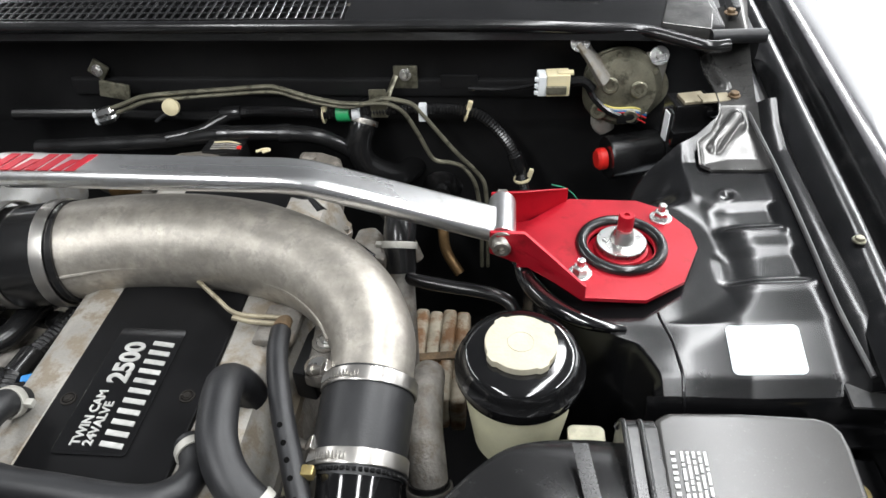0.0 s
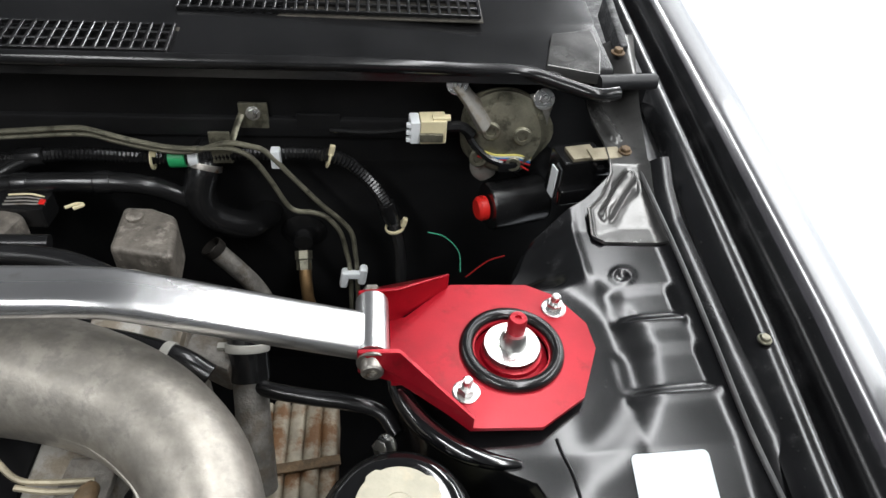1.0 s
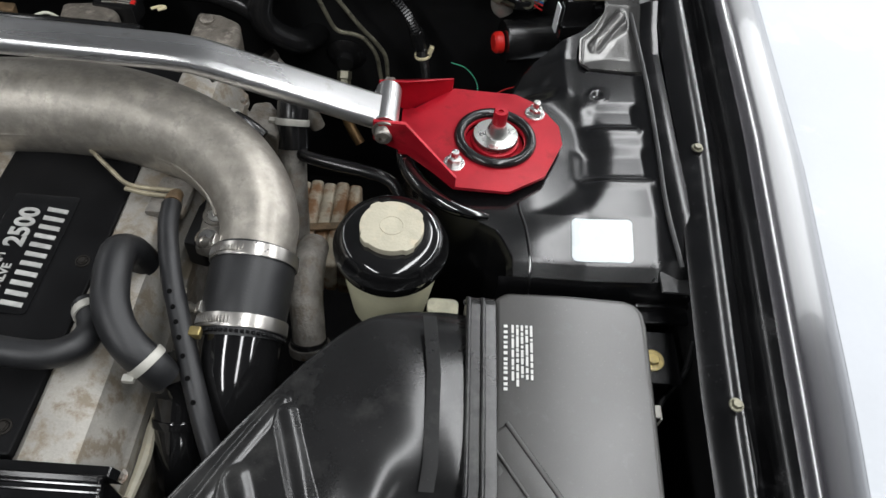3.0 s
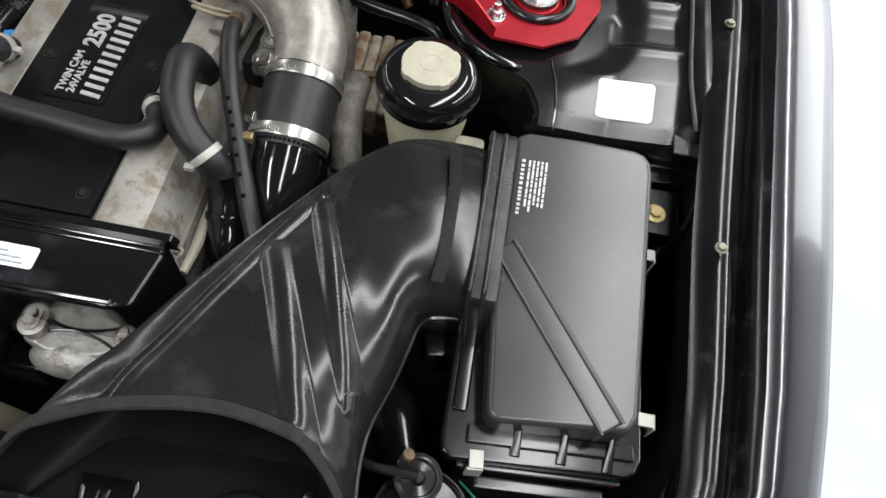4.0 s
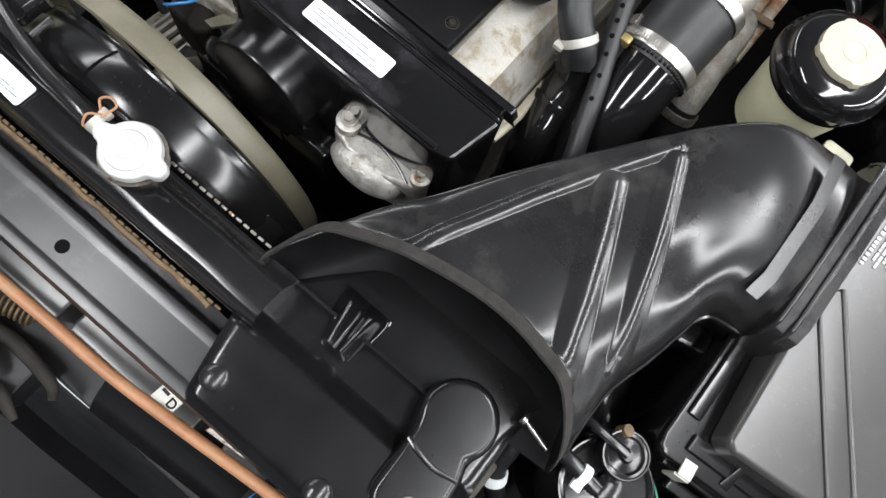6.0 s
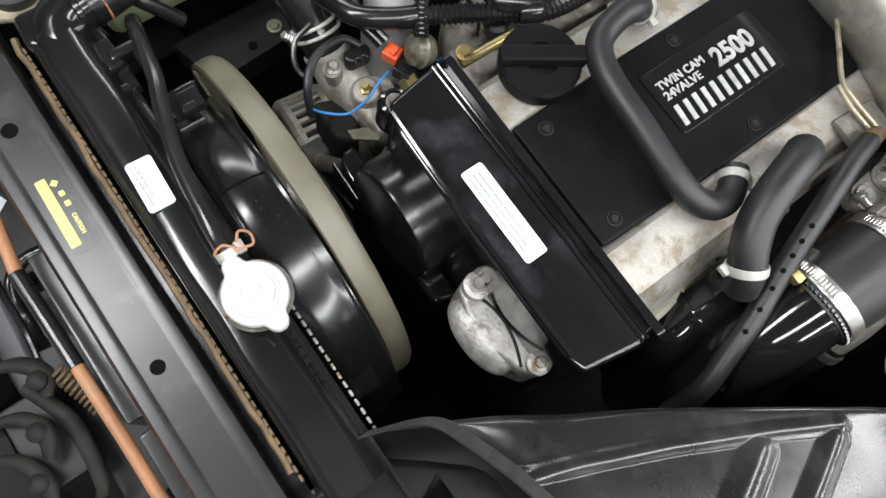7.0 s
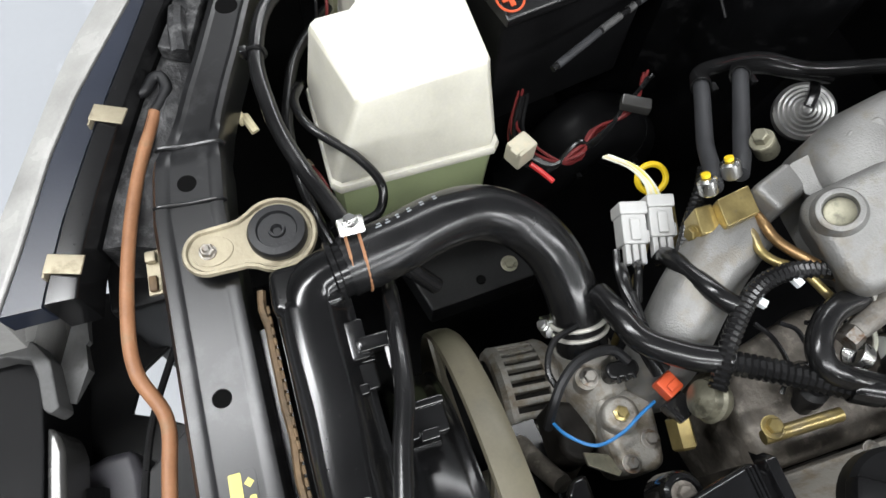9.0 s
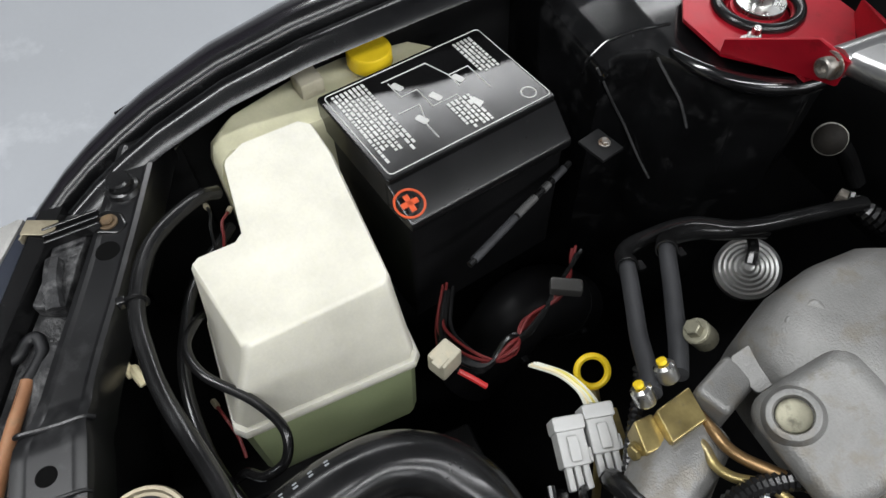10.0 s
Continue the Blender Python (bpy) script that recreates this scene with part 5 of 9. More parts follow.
    x0 = lerp(y, [-0.205, -0.10, -0.085, 0.02], [0.090, 0.068, 0.078, 0.165])
    x1 = lerp(y, [-0.205, -0.16, -0.06, 0.02], [0.314, 0.320, 0.320, 0.335])
    x = x0 + (x1 - x0) * u
    return V(x, y, cov_z(x, y) - 0.004 * step(0.97, 1.0, u) - 0.004 * step(0.03, 0.0, u))


sheet(bm, 40, 48, cov_f, 0.003)
cvp = part("panel", bm, SHROUDPL, cov, angle=60)
bm = bmesh.new()
def scoop(u, v):
    """Two ridges with a valley between, falling off at the narrow front end."""
    y = -0.048 - 0.054 * v
    w = 0.0275 - 0.0125 * v
    cx = 0.151 + 0.006 * v
    h = 0.029 * step(-0.10, 0.22, v) * step(1.0, 0.90, v) * (0.80 + 0.25 * v)
    edge = step(0.0, 0.30, u) * step(1.0, 0.70, u)
    valley = 0.55 * math.exp(-((u - 0.52) / 0.14) ** 2) * (1 - 0.75 * v)
    return V(cx + 2 * w * (u - 0.5), y, 0.8092 + h * edge * (1 - valley))


sheet(bm, 40, 44, scoop)
part("raised_boss", bm, GLOSSBLK, cvp, angle=60)
bm = bmesh.new()
key = [(0.272 + 0.034 * math.cos(radians(a)), -0.076 + 0.034 * math.sin(radians(a))) for a in range(-38, 219, 12)]
prism(bm, key + [(0.247, -0.106), (0.249, -0.145)] + [(0.278 + 0.029 * math.cos(radians(a)), -0.152 + 0.026 * math.sin(radians(a))) for a in range(190, 351, 16)] + [(0.308, -0.145), (0.304, -0.112)], 0.80, 0.841, 0.009, seg=5)
part("raised_pad", bm, SHROUDPL, cvp, angle=60)
part("crease", tube(bmesh.new(), [(0.249, -0.112, 0.8395), (0.262, -0.116, 0.8412), (0.280, -0.118, 0.8412), (0.300, -0.114, 0.8395)], 0.0022, 8, 4), SHROUDPL, cvp)
part("bolt", hexbolt(bmesh.new(), (0.282, -0.152, 0.8405), r=0.0048, h=0.004, washer=1.6), OLDCAST, cov, "dull steel screw")
for x, y in ((0.100, -0.176), (0.222, -0.190)):
    part("push_rivet", lathe(bmesh.new(), [(0.012, 0), (0.012, 0.002), (0.009, 0.005), (0, 0.007)], 16, Matrix.Translation((x, y, 0.826))), RUBBER, cov, "black plastic push rivet")

# charcoal canister
can = thing("charcoal_canister", "round black plastic vapour canister with hose fittings", "canister", (0.40, -0.04, 0.6))
part("body", lathe(bmesh.new(), [(0, 0.60), (0.040, 0.60), (0.045, 0.62), (0.045, 0.780), (0.043, 0.788), (0.039, 0.790), (0.037, 0.787), (0.014, 0.790), (0.012, 0.797), (0.007, 0.799), (0, 0.799)], 40, Matrix.Translation((0.413, -0.033, 0))), RUBBER, can)
part("valve", lathe(bmesh.new(), [(0.0215, 0.78), (0.0215, 0.806), (0.020, 0.811), (0.0165, 0.812), (0.015, 0.809), (0.007, 0.811), (0.005, 0.816), (0, 0.816)], 32, Matrix.Translation((0.404, -0.004, 0))), RUBBER, can)
part("rim_bead", tube(bmesh.new(), [(0.413 + 0.0425 * math.cos(radians(a)), -0.033 + 0.0425 * math.sin(radians(a)), 0.7885) for a in range(0, 360, 15)], 0.0015, 6, 2, closed=True), SHROUDPL, can)
part("valve_bead", tube(bmesh.new(), [(0.404 + 0.0205 * math.cos(radians(a)), -0.004 + 0.0205 * math.sin(radians(a)), 0.811) for a in range(0, 360, 20)], 0.0013, 6, 2, closed=True), SHROUDPL, can)
part("copper_end", lathe(bmesh.new(), [(0.0055, -0.006), (0.0055, 0.006), (0, 0.007)], 12, axis((0.392, 0.012, 0.808), (0.2, 0.3, 0.9))), RUSTED, can, "small copper coloured end")
hose("vapour_hose", [(0.402, -0.042, 0.806), (0.385, -0.040, 0.806), (0.360, -0.037, 0.803), (0.335, -0.04, 0.79), (0.322, -0.06, 0.775), (0.323, -0.09, 0.74), (0.33, -0.11, 0.68)], 0.0075, RUBBER, "black rubber vapour hose with white clip", [((0.386, -0.040, 0.806), (1, 0, 0))], cl_mat=LABEL)
hose("vapour_hose", [(0.404, -0.004, 0.815), (0.385, -0.003, 0.814), (0.36, -0.001, 0.81), (0.34, 0.01, 0.79)], 0.0045, RUBBER, "thin black vapour pipe on the canister")

# ---------------------------------------------------------------- radiator
rad = thing("radiator", "black topped radiator with a crimped brass edge and silver cap", "radiator", (-0.03, -0.10, 0.35))
bm = bmesh.new()
TP = [(-0.129, 0.805), (-0.129, 0.829), (-0.1275, 0.835), (-0.1250, 0.8405), (-0.1225, 0.8440), (-0.1195, 0.8472), (-0.1165, 0.8488), (-0.112, 0.8496), (-0.098, 0.8490), (-0.092, 0.8470), (-0.087, 0.8425), (-0.083, 0.836), (-0.080, 0.830), (-0.074, 0.828), (-0.073, 0.805)]
rows = []
for i in range(81):
    x = -0.372 + 0.468 * i / 80
    k = min(1.0, 0.25 + (x + 0.372) / 0.02)
    wob = 0.0007 * math.sin((x + 0.3) * 62)
    rows.append([V(x, -0.10 + (y + 0.10) * (0.7 + 0.3 * k) + (wob if -0.126 < y < -0.084 and z > 0.833 else 0), 0.805 + (z - 0.805) * k) for y, z in TP])
loft(bm, rows)
rt = part("top_tank", bm, PLASTIC, rad, "black plastic top tank", angle=50)
bm = bmesh.new()
box(bm, (-0.02, -0.10, 0.57), (0.70, 0.045, 0.42), bev=0.003)
part("core", bm, CORE, rad)
bm = bmesh.new()
rnd = random.Random(2)
pts = [(-0.378 + 0.014 * i, -0.137 + rnd.uniform(-0.0012, 0.0012), 0.8255 + rnd.uniform(-0.001, 0.001)) for i in range(32)]
tube(bm, pts, 0.0032, 6, 2, flat=0.8)
part("brass_edge", bm, RUSTED, rad, "corroded brass crimp edge")
bm = bmesh.new()
tube(bm, [(-0.325, -0.106, 0.825), (-0.350, -0.105, 0.828), (-0.366, -0.098, 0.831), (-0.373, -0.082, 0.833), (-0.376, -0.062, 0.834)], [0.021, 0.0225, 0.0225, 0.0215, 0.021], 24, 6)
lathe(bm, [(0.0225, -0.003), (0.0245, -0.002), (0.0245, 0.002), (0.0225, 0.003)], 24, axis((-0.3735, -0.080, 0.8335), (-0.1, 1, 0.02)), close=False)
part("outlet_neck", bm, PLASTIC, rt)
bm = bmesh.new()
prism(bm, [(-0.385, -0.128), (-0.352, -0.130), (-0.340, -0.118), (-0.345, -0.078), (-0.385, -0.075)], 0.800, 0.846, 0.007, seg=3)
part("corner_block", bm, PLASTIC, rt)
bm = bmesh.new()
box(bm, (-0.318, -0.078, 0.834), (0.030, 0.014, 0.008), bev=0.002)
box(bm, (-0.312, -0.064, 0.836), (0.012, 0.030, 0.014), bev=0.003)
box(bm, (-0.300, -0.056, 0.832), (0.024, 0.012, 0.018), bev=0.003)
part("drain_clip", bm, PLASTIC, rt)
for y, x0, n in ((-0.1335, -0.36, 52), (-0.069, -0.05, 15)):
    bm = bmesh.new()
    for i in range(n):
        x = x0 + 0.0083 * i
        box(bm, (x, y, 0.8305 + rnd.uniform(-0.0004, 0.0004)), (0.0060, 0.0026, 0.0018), bev=0.0006, seg=1, rx=rnd.uniform(-8, 8))
    tagged(part("crimp_tab", bm, STEEL if y > -0.1 else RUSTED, rad), kind="stuff")
bm = bmesh.new()
sheet(bm, 2, 1, lambda u, v: V(-0.36 + 0.45 * u, -0.150 + 0.014 * v, 0.795), 0.002)
part("seal_strip", bm, RUBBER, rad)
# filler neck and cap
cx, cy = -0.066, -0.087
bm = bmesh.new()
lathe(bm, [(0.024, 0.84), (0.024, 0.858), (0.028, 0.860)], 28, Matrix.Translation((cx, cy, 0)), close=False)
lathe(bm, [(0.006, -0.03), (0.006, 0.0)], 12, axis((cx - 0.02, cy, 0.852), (-1, 0, 0)))
part("filler_neck", bm, STEEL, rad)
bm = bmesh.new()
out = []
for k in range(72):
    a = 2 * math.pi * k / 72
    d = abs(((a + math.pi / 2) % math.pi) - math.pi / 2)
    out.append(((0.0250 + 0.0095 * math.exp(-(d / 0.30) ** 4)) * math.cos(a + 0.10), (0.0250 + 0.0095 * math.exp(-(d / 0.30) ** 4)) * math.sin(a + 0.10)))
prism(bm, [(cx + x, cy + y) for x, y in out], 0.858, 0.8705, 0.0035, seg=3)
lathe(bm, [(0.0195, 0), (0.0185, 0.003), (0.0160, 0.0035), (0.0150, 0.0015), (0.0095, 0.0015), (0.0085, 0.003), (0.0065, 0.0035), (0.0055, 0.002), (0, 0.002)], 36, Matrix.Translation((cx, cy, 0.870)))
part("pressure_cap", bm, CAPWHITE, rad, "bare silver pressure cap with two ears")
bm = bmesh.new()
prism(bm, rounded(-0.190, -0.107, 0.046, 0.022, 0.003, rz=-3), 0.8502, 0.8525, 0.0008)
st = part("sticker", bm, LABEL, rad, "white sticker with small print")
bm = bmesh.new()
bars(bm, (-0.209, -0.109, 0.8527), (1, 0, 0), (0, -1, 0), 2, 0.038, 0.0035, 0.0016, 5, (1, 3))
part("print", bm, INK, st)
for x, y in ((-0.292, -0.085), (-0.250, -0.048)):
    bm = bmesh.new()
    box(bm, (x, y, 0.826), (0.020, 0.030, 0.012), bev=0.002)
    box(bm, (x - 0.013, y, 0.822), (0.006, 0.034, 0.016), bev=0.002)
    box(bm, (x + 0.010, y, 0.834), (0.008, 0.014, 0.010), bev=0.002)
    part("hose_clip", bm, PLASTIC, rad)

hose("overflow_hose", [(-0.094, -0.088, 0.858), (-0.110, -0.088, 0.866), (-0.137, -0.086, 0.868), (-0.187, -0.080, 0.866), (-0.232, -0.069, 0.862), (-0.266, -0.058, 0.857), (-0.300, -0.052, 0.848), (-0.328, -0.048, 0.836), (-0.355, -0.044, 0.812), (-0.385, -0.04, 0.77)], 0.0068, RUBBER, "black rubber overflow hose from the radiator cap", [((-0.104, -0.088, 0.8635), (-1, 0, 0.45))])
bm = bmesh.new()
tube(bm, [(-0.103, -0.080, 0.868), (-0.108, -0.088, 0.875), (-0.106, -0.096, 0.868), (-0.100, -0.076, 0.870), (-0.098, -0.068, 0.872), (-0.106, -0.066, 0.873), (-0.112, -0.072, 0.872), (-0.106, -0.078, 0.870)], 0.0011, 6, 5)
solo("wire_hose_clip", bm, SLEEVE, "rusty twisted wire clip on the overflow hose", "hose clip")

hose("upper_radiator_hose", [(-0.3755, -0.072, 0.834), (-0.378, -0.055, 0.834), (-0.384, -0.030, 0.832), (-0.398, 0.010, 0.822), (-0.404, 0.045, 0.808), (-0.394, 0.078, 0.792), (-0.368, 0.102, 0.776), (-0.335, 0.112, 0.756), (-0.305, 0.114, 0.732), (-0.290, 0.115, 0.715)], 0.0235, RUBBER,
     "thick black rubber upper radiator hose with pale print", seg=24, res=8)
uh = scene.objects["upper_radiator_hose"]
hp = spline([(-0.378, -0.055, 0.834), (-0.384, -0.030, 0.832), (-0.398, 0.010, 0.822), (-0.404, 0.045, 0.808), (-0.394, 0.078, 0.792), (-0.368, 0.102, 0.776), (-0.335, 0.112, 0.756)], 8)
bm = bmesh.new()
rnd = random.Random(6)
for k in list(range(5, 17, 2)) + list(range(24, 46, 2)):
    d = (hp[k + 1] - hp[k - 1]).normalized()
    up_ = V(0, 0, 1) - d * d.z
    up_.normalize()
    sd = d.cross(up_)
    n = (up_ * math.cos(0.45) - sd * math.sin(0.45)) if k < 20 else (up_ * math.cos(0.5) + sd * math.sin(-0.25))
    m = Matrix.Translation(hp[k] + n * 0.0234) @ Matrix([[d.x, n.cross(d).x, n.x, 0], [d.y, n.cross(d).y, n.y, 0], [d.z, n.cross(d).z, n.z, 0], [0, 0, 0, 1]])
    t = bmesh.new()
    box(t, (0, 0, 0), (0.0045 * rnd.uniform(0.5, 1.2), 0.0014, 0.0006), bev=0)
    box(t, (0.001, 0.003, 0), (0.003 * rnd.uniform(0.5, 1.2), 0.0012, 0.0006), bev=0)
    add(bm, t, m)
tagged(part("print", bm, INK, uh, "pale moulded print"), kind="stuff")
e = thing("wire_hose_clamp", "double wire hose clamp with a zinc screw block", "hose clamp", (-0.378, -0.06, 0.86))
for dy in (-0.005, 0.005):
    bm = bmesh.new()
    tube(bm, [V(-0.379 + 0.0245 * math.cos(radians(a)), -0.062 + dy, 0.833 + 0.0245 * math.sin(radians(a))) for a in range(0, 360, 24)], 0.0013, 6, 2, closed=True)
    part("wire", bm, SLEEVE, e, "copper coloured clamp wire")
bm = bmesh.new()
box(bm, (-0.396, -0.061, 0.857), (0.014, 0.020, 0.012), bev=0.002, ry=25)
hexbolt(bm, (-0.397, -0.061, 0.862), (-0.4, 0, 1), r=0.005, h=0.004, washer=1.3)
part("screw_block", bm, ZINC, e)
e = thing("wire_hose_clamp", "double wire hose clamp with a zinc screw block", "hose clamp", (-0.30, 0.115, 0.74))
for k in (-0.005, 0.005):
    bm = bmesh.new()
    c, d = V(-0.309, 0.114, 0.7355), V(0.72, 0.02, -0.69)
    m = axis(c + d * k, d)
    tube(bm, [m @ V(0.0245 * math.cos(radians(a)), 0.0245 * math.sin(radians(a)), 0) for a in range(0, 360, 24)], 0.0021, 8, 2, closed=True)
    part("wire", bm, SPRINGCL, e)
bm = bmesh.new()
box(bm, (-0.316, 0.089, 0.728), (0.018, 0.012, 0.016), bev=0.003, ry=40)
hexbolt(bm, (-0.316, 0.084, 0.735), (-0.3, -0.6, 0.8), r=0.005, h=0.005, washer=1.2)
part("screw_block", bm, ZINC, e)

# chromated mount with its rubber
e = thing("radiator_mount", "yellow chromated radiator mounting bracket with a rubber bush", "bracket", (-0.417, -0.14, 0.83))
bm = bmesh.new()
mo = []
for a in range(200, 345, 12):
    mo.append((-0.417 + 0.0185 * math.cos(radians(a)), -0.165 + 0.019 * math.sin(radians(a))))
mo += [(-0.3985, -0.147), (-0.3985, -0.141)]
for a in range(-40, 221, 13):
    mo.append((-0.418 + 0.0295 * math.cos(radians(a)), -0.115 + 0.0285 * math.sin(radians(a))))
mo += [(-0.4365, -0.141), (-0.4355, -0.148)]
prism(bm, mo, 0.824, 0.8315, 0.0025, seg=2)
tube(bm, [(x, y, 0.832) for x, y in mo], 0.0024, 6, 1, closed=True, smooth=False)
plate = part("plate", bm, BRACKET, e)
bm = bmesh.new()
prism(bm, [(-0.417 + 0.0125 * math.cos(radians(a)), -0.165 + (0.0135 if math.sin(radians(a)) < 0 else 0.017) * math.sin(radians(a))) for a in range(0, 360, 18)], 0.8315, 0.8325, 0.0005)
part("embossed_pad", bm, BRACKET, plate)
part("bolt", hexbolt(bmesh.new(), (-0.417, -0.167, 0.832), r=0.0055, h=0.005, washer=1.2, stud=0.002), STEEL, e)
part("rubber_bush", lathe(bmesh.new(), [(0.0225, 0.0), (0.0225, 0.006), (0.021, 0.0085), (0.0155, 0.009), (0.0145, 0.006), (0.0065, 0.006), (0.0060, 0.0085), (0.0045, 0.0085), (0.003, 0.005), (0, 0.005)], 40, Matrix.Translation((-0.418, -0.114, 0.8315))), RUBBERGREY, e, "grey rubber bush")
bm = bmesh.new()
prism(bm, rounded(-0.221, -0.1765, 0.074, 0.019, 0.003, rz=-1.5), 0.8163, 0.8167, 0.0001)
st = part("sticker", bm, BEAMPAINT, sup, "clear film warning sticker")
part("print", prism(bmesh.new(), rounded(-0.224, -0.1812, 0.066, 0.0085, 0.001, rz=-1.5), 0.8167, 0.8170, 0), YTAPE, st, "solid yellow block")
part("print", prism(bmesh.new(), [(-0.2525, -0.1715), (-0.2490, -0.1750), (-0.2455, -0.1715), (-0.2490, -0.1680)], 0.8167, 0.8170, 0), YTAPE, st, "yellow warning diamond")
lettering("CAUTION", 0.0046, Matrix.Translation((-0.218, -0.1725, 0.8167)) @ pose(0, 0, 0, 0, 0, -1.5), YTAPE, st, depth=0.0002, squeeze=0.95, weight=0.0002)
for x in (-0.238, -0.228):
    part("print", prism(bmesh.new(), rounded(x, -0.1705, 0.005, 0.0045, 0.0012), 0.8167, 0.8170, 0), YTAPE, st)

# ---------------------------------------------------------------- fan and shroud
FX, FZ = -0.135, 0.650
shr = thing("fan_shroud", "glossy black plastic fan shroud behind the radiator", "fan shroud", (FX, -0.05, 0.45))
bm = bmesh.new()
prof = [(-0.073, 0.180), (-0.071, 0.185), (-0.066, 0.1890), (-0.058, 0.1912), (-0.048, 0.1915), (-0.039, 0.1900), (-0.031, 0.1870), (-0.026, 0.1850), (-0.0235, 0.1868), (-0.021, 0.1866), (-0.020, 0.183), (-0.030, 0.182), (-0.055, 0.180)]
rows = []
for i in range(61):
    a = radians(200 - 220 * i / 60)
    rows.append([V(FX + r * math.cos(a), y, FZ + r * math.sin(a)) for y, r in prof])
loft(bm, rows)
ring = part("ring", bm, SHROUDPL, shr, angle=60)
bm = bmesh.new()
a = radians(97)
tube(bm, [(FX + r * math.cos(a), y, FZ + r * math.sin(a)) for y, r in ((-0.068, 0.1885), (-0.058, 0.1915), (-0.047, 0.1918), (-0.036, 0.1892), (-0.027, 0.1858))], 0.0010, 6, 4)
part("joint_line", bm, HOLE, ring)
bm = bmesh.new()
t = bmesh.new()
o = [t.verts.new(p) for p in [(-0.37, -0.074, 0.40), (0.28, -0.074, 0.40), (0.28, -0.074, 0.822), (-0.37, -0.074, 0.822)]]
h = [t.verts.new((FX + 0.19 * math.cos(radians(a)), -0.074, FZ + 0.165 * math.sin(radians(a)))) for a in range(0, 360, 12)]
es = [t.edges.new((o[i], o[(i + 1) % 4])) for i in range(4)] + [t.edges.new((h[i], h[(i + 1) % 30])) for i in range(30)]
bmesh.ops.triangle_fill(t, use_beauty=True, use_dissolve=False, edges=es)
bmesh.ops.solidify(t, geom=t.faces[:], thickness=0.003)
add(bm, t)
part("back_plate", bm, PLASTIC, shr)
for x in (-0.245, 0.025):
    bm = bmesh.new()
    box(bm, (x, -0.052, FZ + math.sqrt(max(0.0, 0.187 ** 2 - (x - FX) ** 2)) + 0.004), (0.026, 0.026, 0.010), bev=0.002, ry=-35 if x < FX else 42)
    part("lug", bm, PLASTIC, ring)
HX = -0.163
fan = thing("cooling_fan", "tan plastic engine cooling fan at rest", "fan", (HX, 0.0, 0.65))
for k in range(7):
    bm = bmesh.new()
    a0 = 2 * math.pi * k / 7 + 0.23

    def blade(u, v):
        r = 0.05 + 0.140 * u
        w = (0.46 + 0.30 * u) * (v - 0.5)
        a = a0 + w + 0.18 * u
        return V(HX + r * math.cos(a), -0.014 + 0.016 * v + 0.003 * math.sin(math.pi * v), FZ + r * math.sin(a))
    sheet(bm, 8, 8, blade, 0.003)
    part("blade", bm, TAN, fan)
bm = bmesh.new()
lathe(bm, [(0, -0.02), (0.05, -0.02), (0.06, -0.01), (0.06, 0.03), (0.05, 0.035), (0, 0.035)], 28, axis((HX, 0, FZ), (0, 1, 0)))
part("hub", bm, STEEL, fan)
bm = bmesh.new()
rows = []
for i in range(73):
    a = 2 * math.pi * i / 72
    rows.append([V(HX + r * math.cos(a), y, FZ + r * math.sin(a)) for y, r in ((-0.017, 0.190), (-0.0155, 0.1935), (-0.004, 0.1945), (0.004, 0.1930), (0.0085, 0.1890), (0.0075, 0.186), (-0.002, 0.1895), (-0.0155, 0.1895))])
loft(bm, rows, cap=False)
part("rim", bm, TAN, fan, "tan plastic outer rim")

# ---------------------------------------------------------------- coolant tank, battery, washer bottle
tank = thing("coolant_tank", "milky white coolant tank, green fluid in its lower half", "coolant tank", (-0.63, 0.03, 0.60))
TT = [(-0.624, -0.046), (-0.533, -0.026), (-0.529, -0.018), (-0.541, 0.098), (-0.548, 0.105), (-0.700, 0.106), (-0.748, 0.100), (-0.757, 0.090), (-0.750, 0.030), (-0.735, 0.010), (-0.727, 0.007), (-0.640, 0.002), (-0.632, -0.006), (-0.629, -0.040)]
TB = [(-0.632, -0.056), (-0.520, -0.058), (-0.512, -0.050), (-0.515, 0.104), (-0.523, 0.111), (-0.700, 0.112), (-0.756, 0.108), (-0.764, 0.098), (-0.757, 0.024), (-0.742, 0.004), (-0.733, 0.001), (-0.650, -0.004), (-0.642, -0.012), (-0.638, -0.050)]


def ringat(o, z, grow=0.0):
    c = Vector((sum(p[0] for p in o) / len(o), sum(p[1] for p in o) / len(o)))
    out = []
    for p in o:
        v = Vector(p) - c
        q = c + v * (1 + grow)
        out.append(V(q.x, q.y, z))
    return out


bm = bmesh.new()
loft(bm, [ringat(TB, 0.722, 0.0), ringat(TB, 0.735, 0.0), [a.lerp(b, 0.88) for a, b in zip(ringat(TB, 0.722), ringat(TT, 0.815))], ringat(TT, 0.8165, 0.0), ringat(TT, 0.8215, -0.035)])
up = part("upper_half", bm, TANK, tank, "milky white upper half", angle=50)
bm = bmesh.new()
loft(bm, [ringat(TB, 0.712, 0.03), ringat(TB, 0.715, 0.045), ringat(TB, 0.721, 0.045), ringat(TB, 0.724, 0.03)])
part("moulded_seam", bm, TANK, up)
bm = bmesh.new()
loft(bm, [ringat(TB, 0.58, -0.06), ringat(TB, 0.60, -0.02), ringat(TB, 0.713, 0.005)])
part("lower_half", bm, TANKLOW, tank, "lower half tinted green by coolant")

bat = thing("battery", "car battery under a black cover with printed diagram", "battery", (-0.735, 0.23, 0.60))
BM = pose(-0.735, 0.229, 0, 0, 0, 10.5)
bm = bmesh.new()
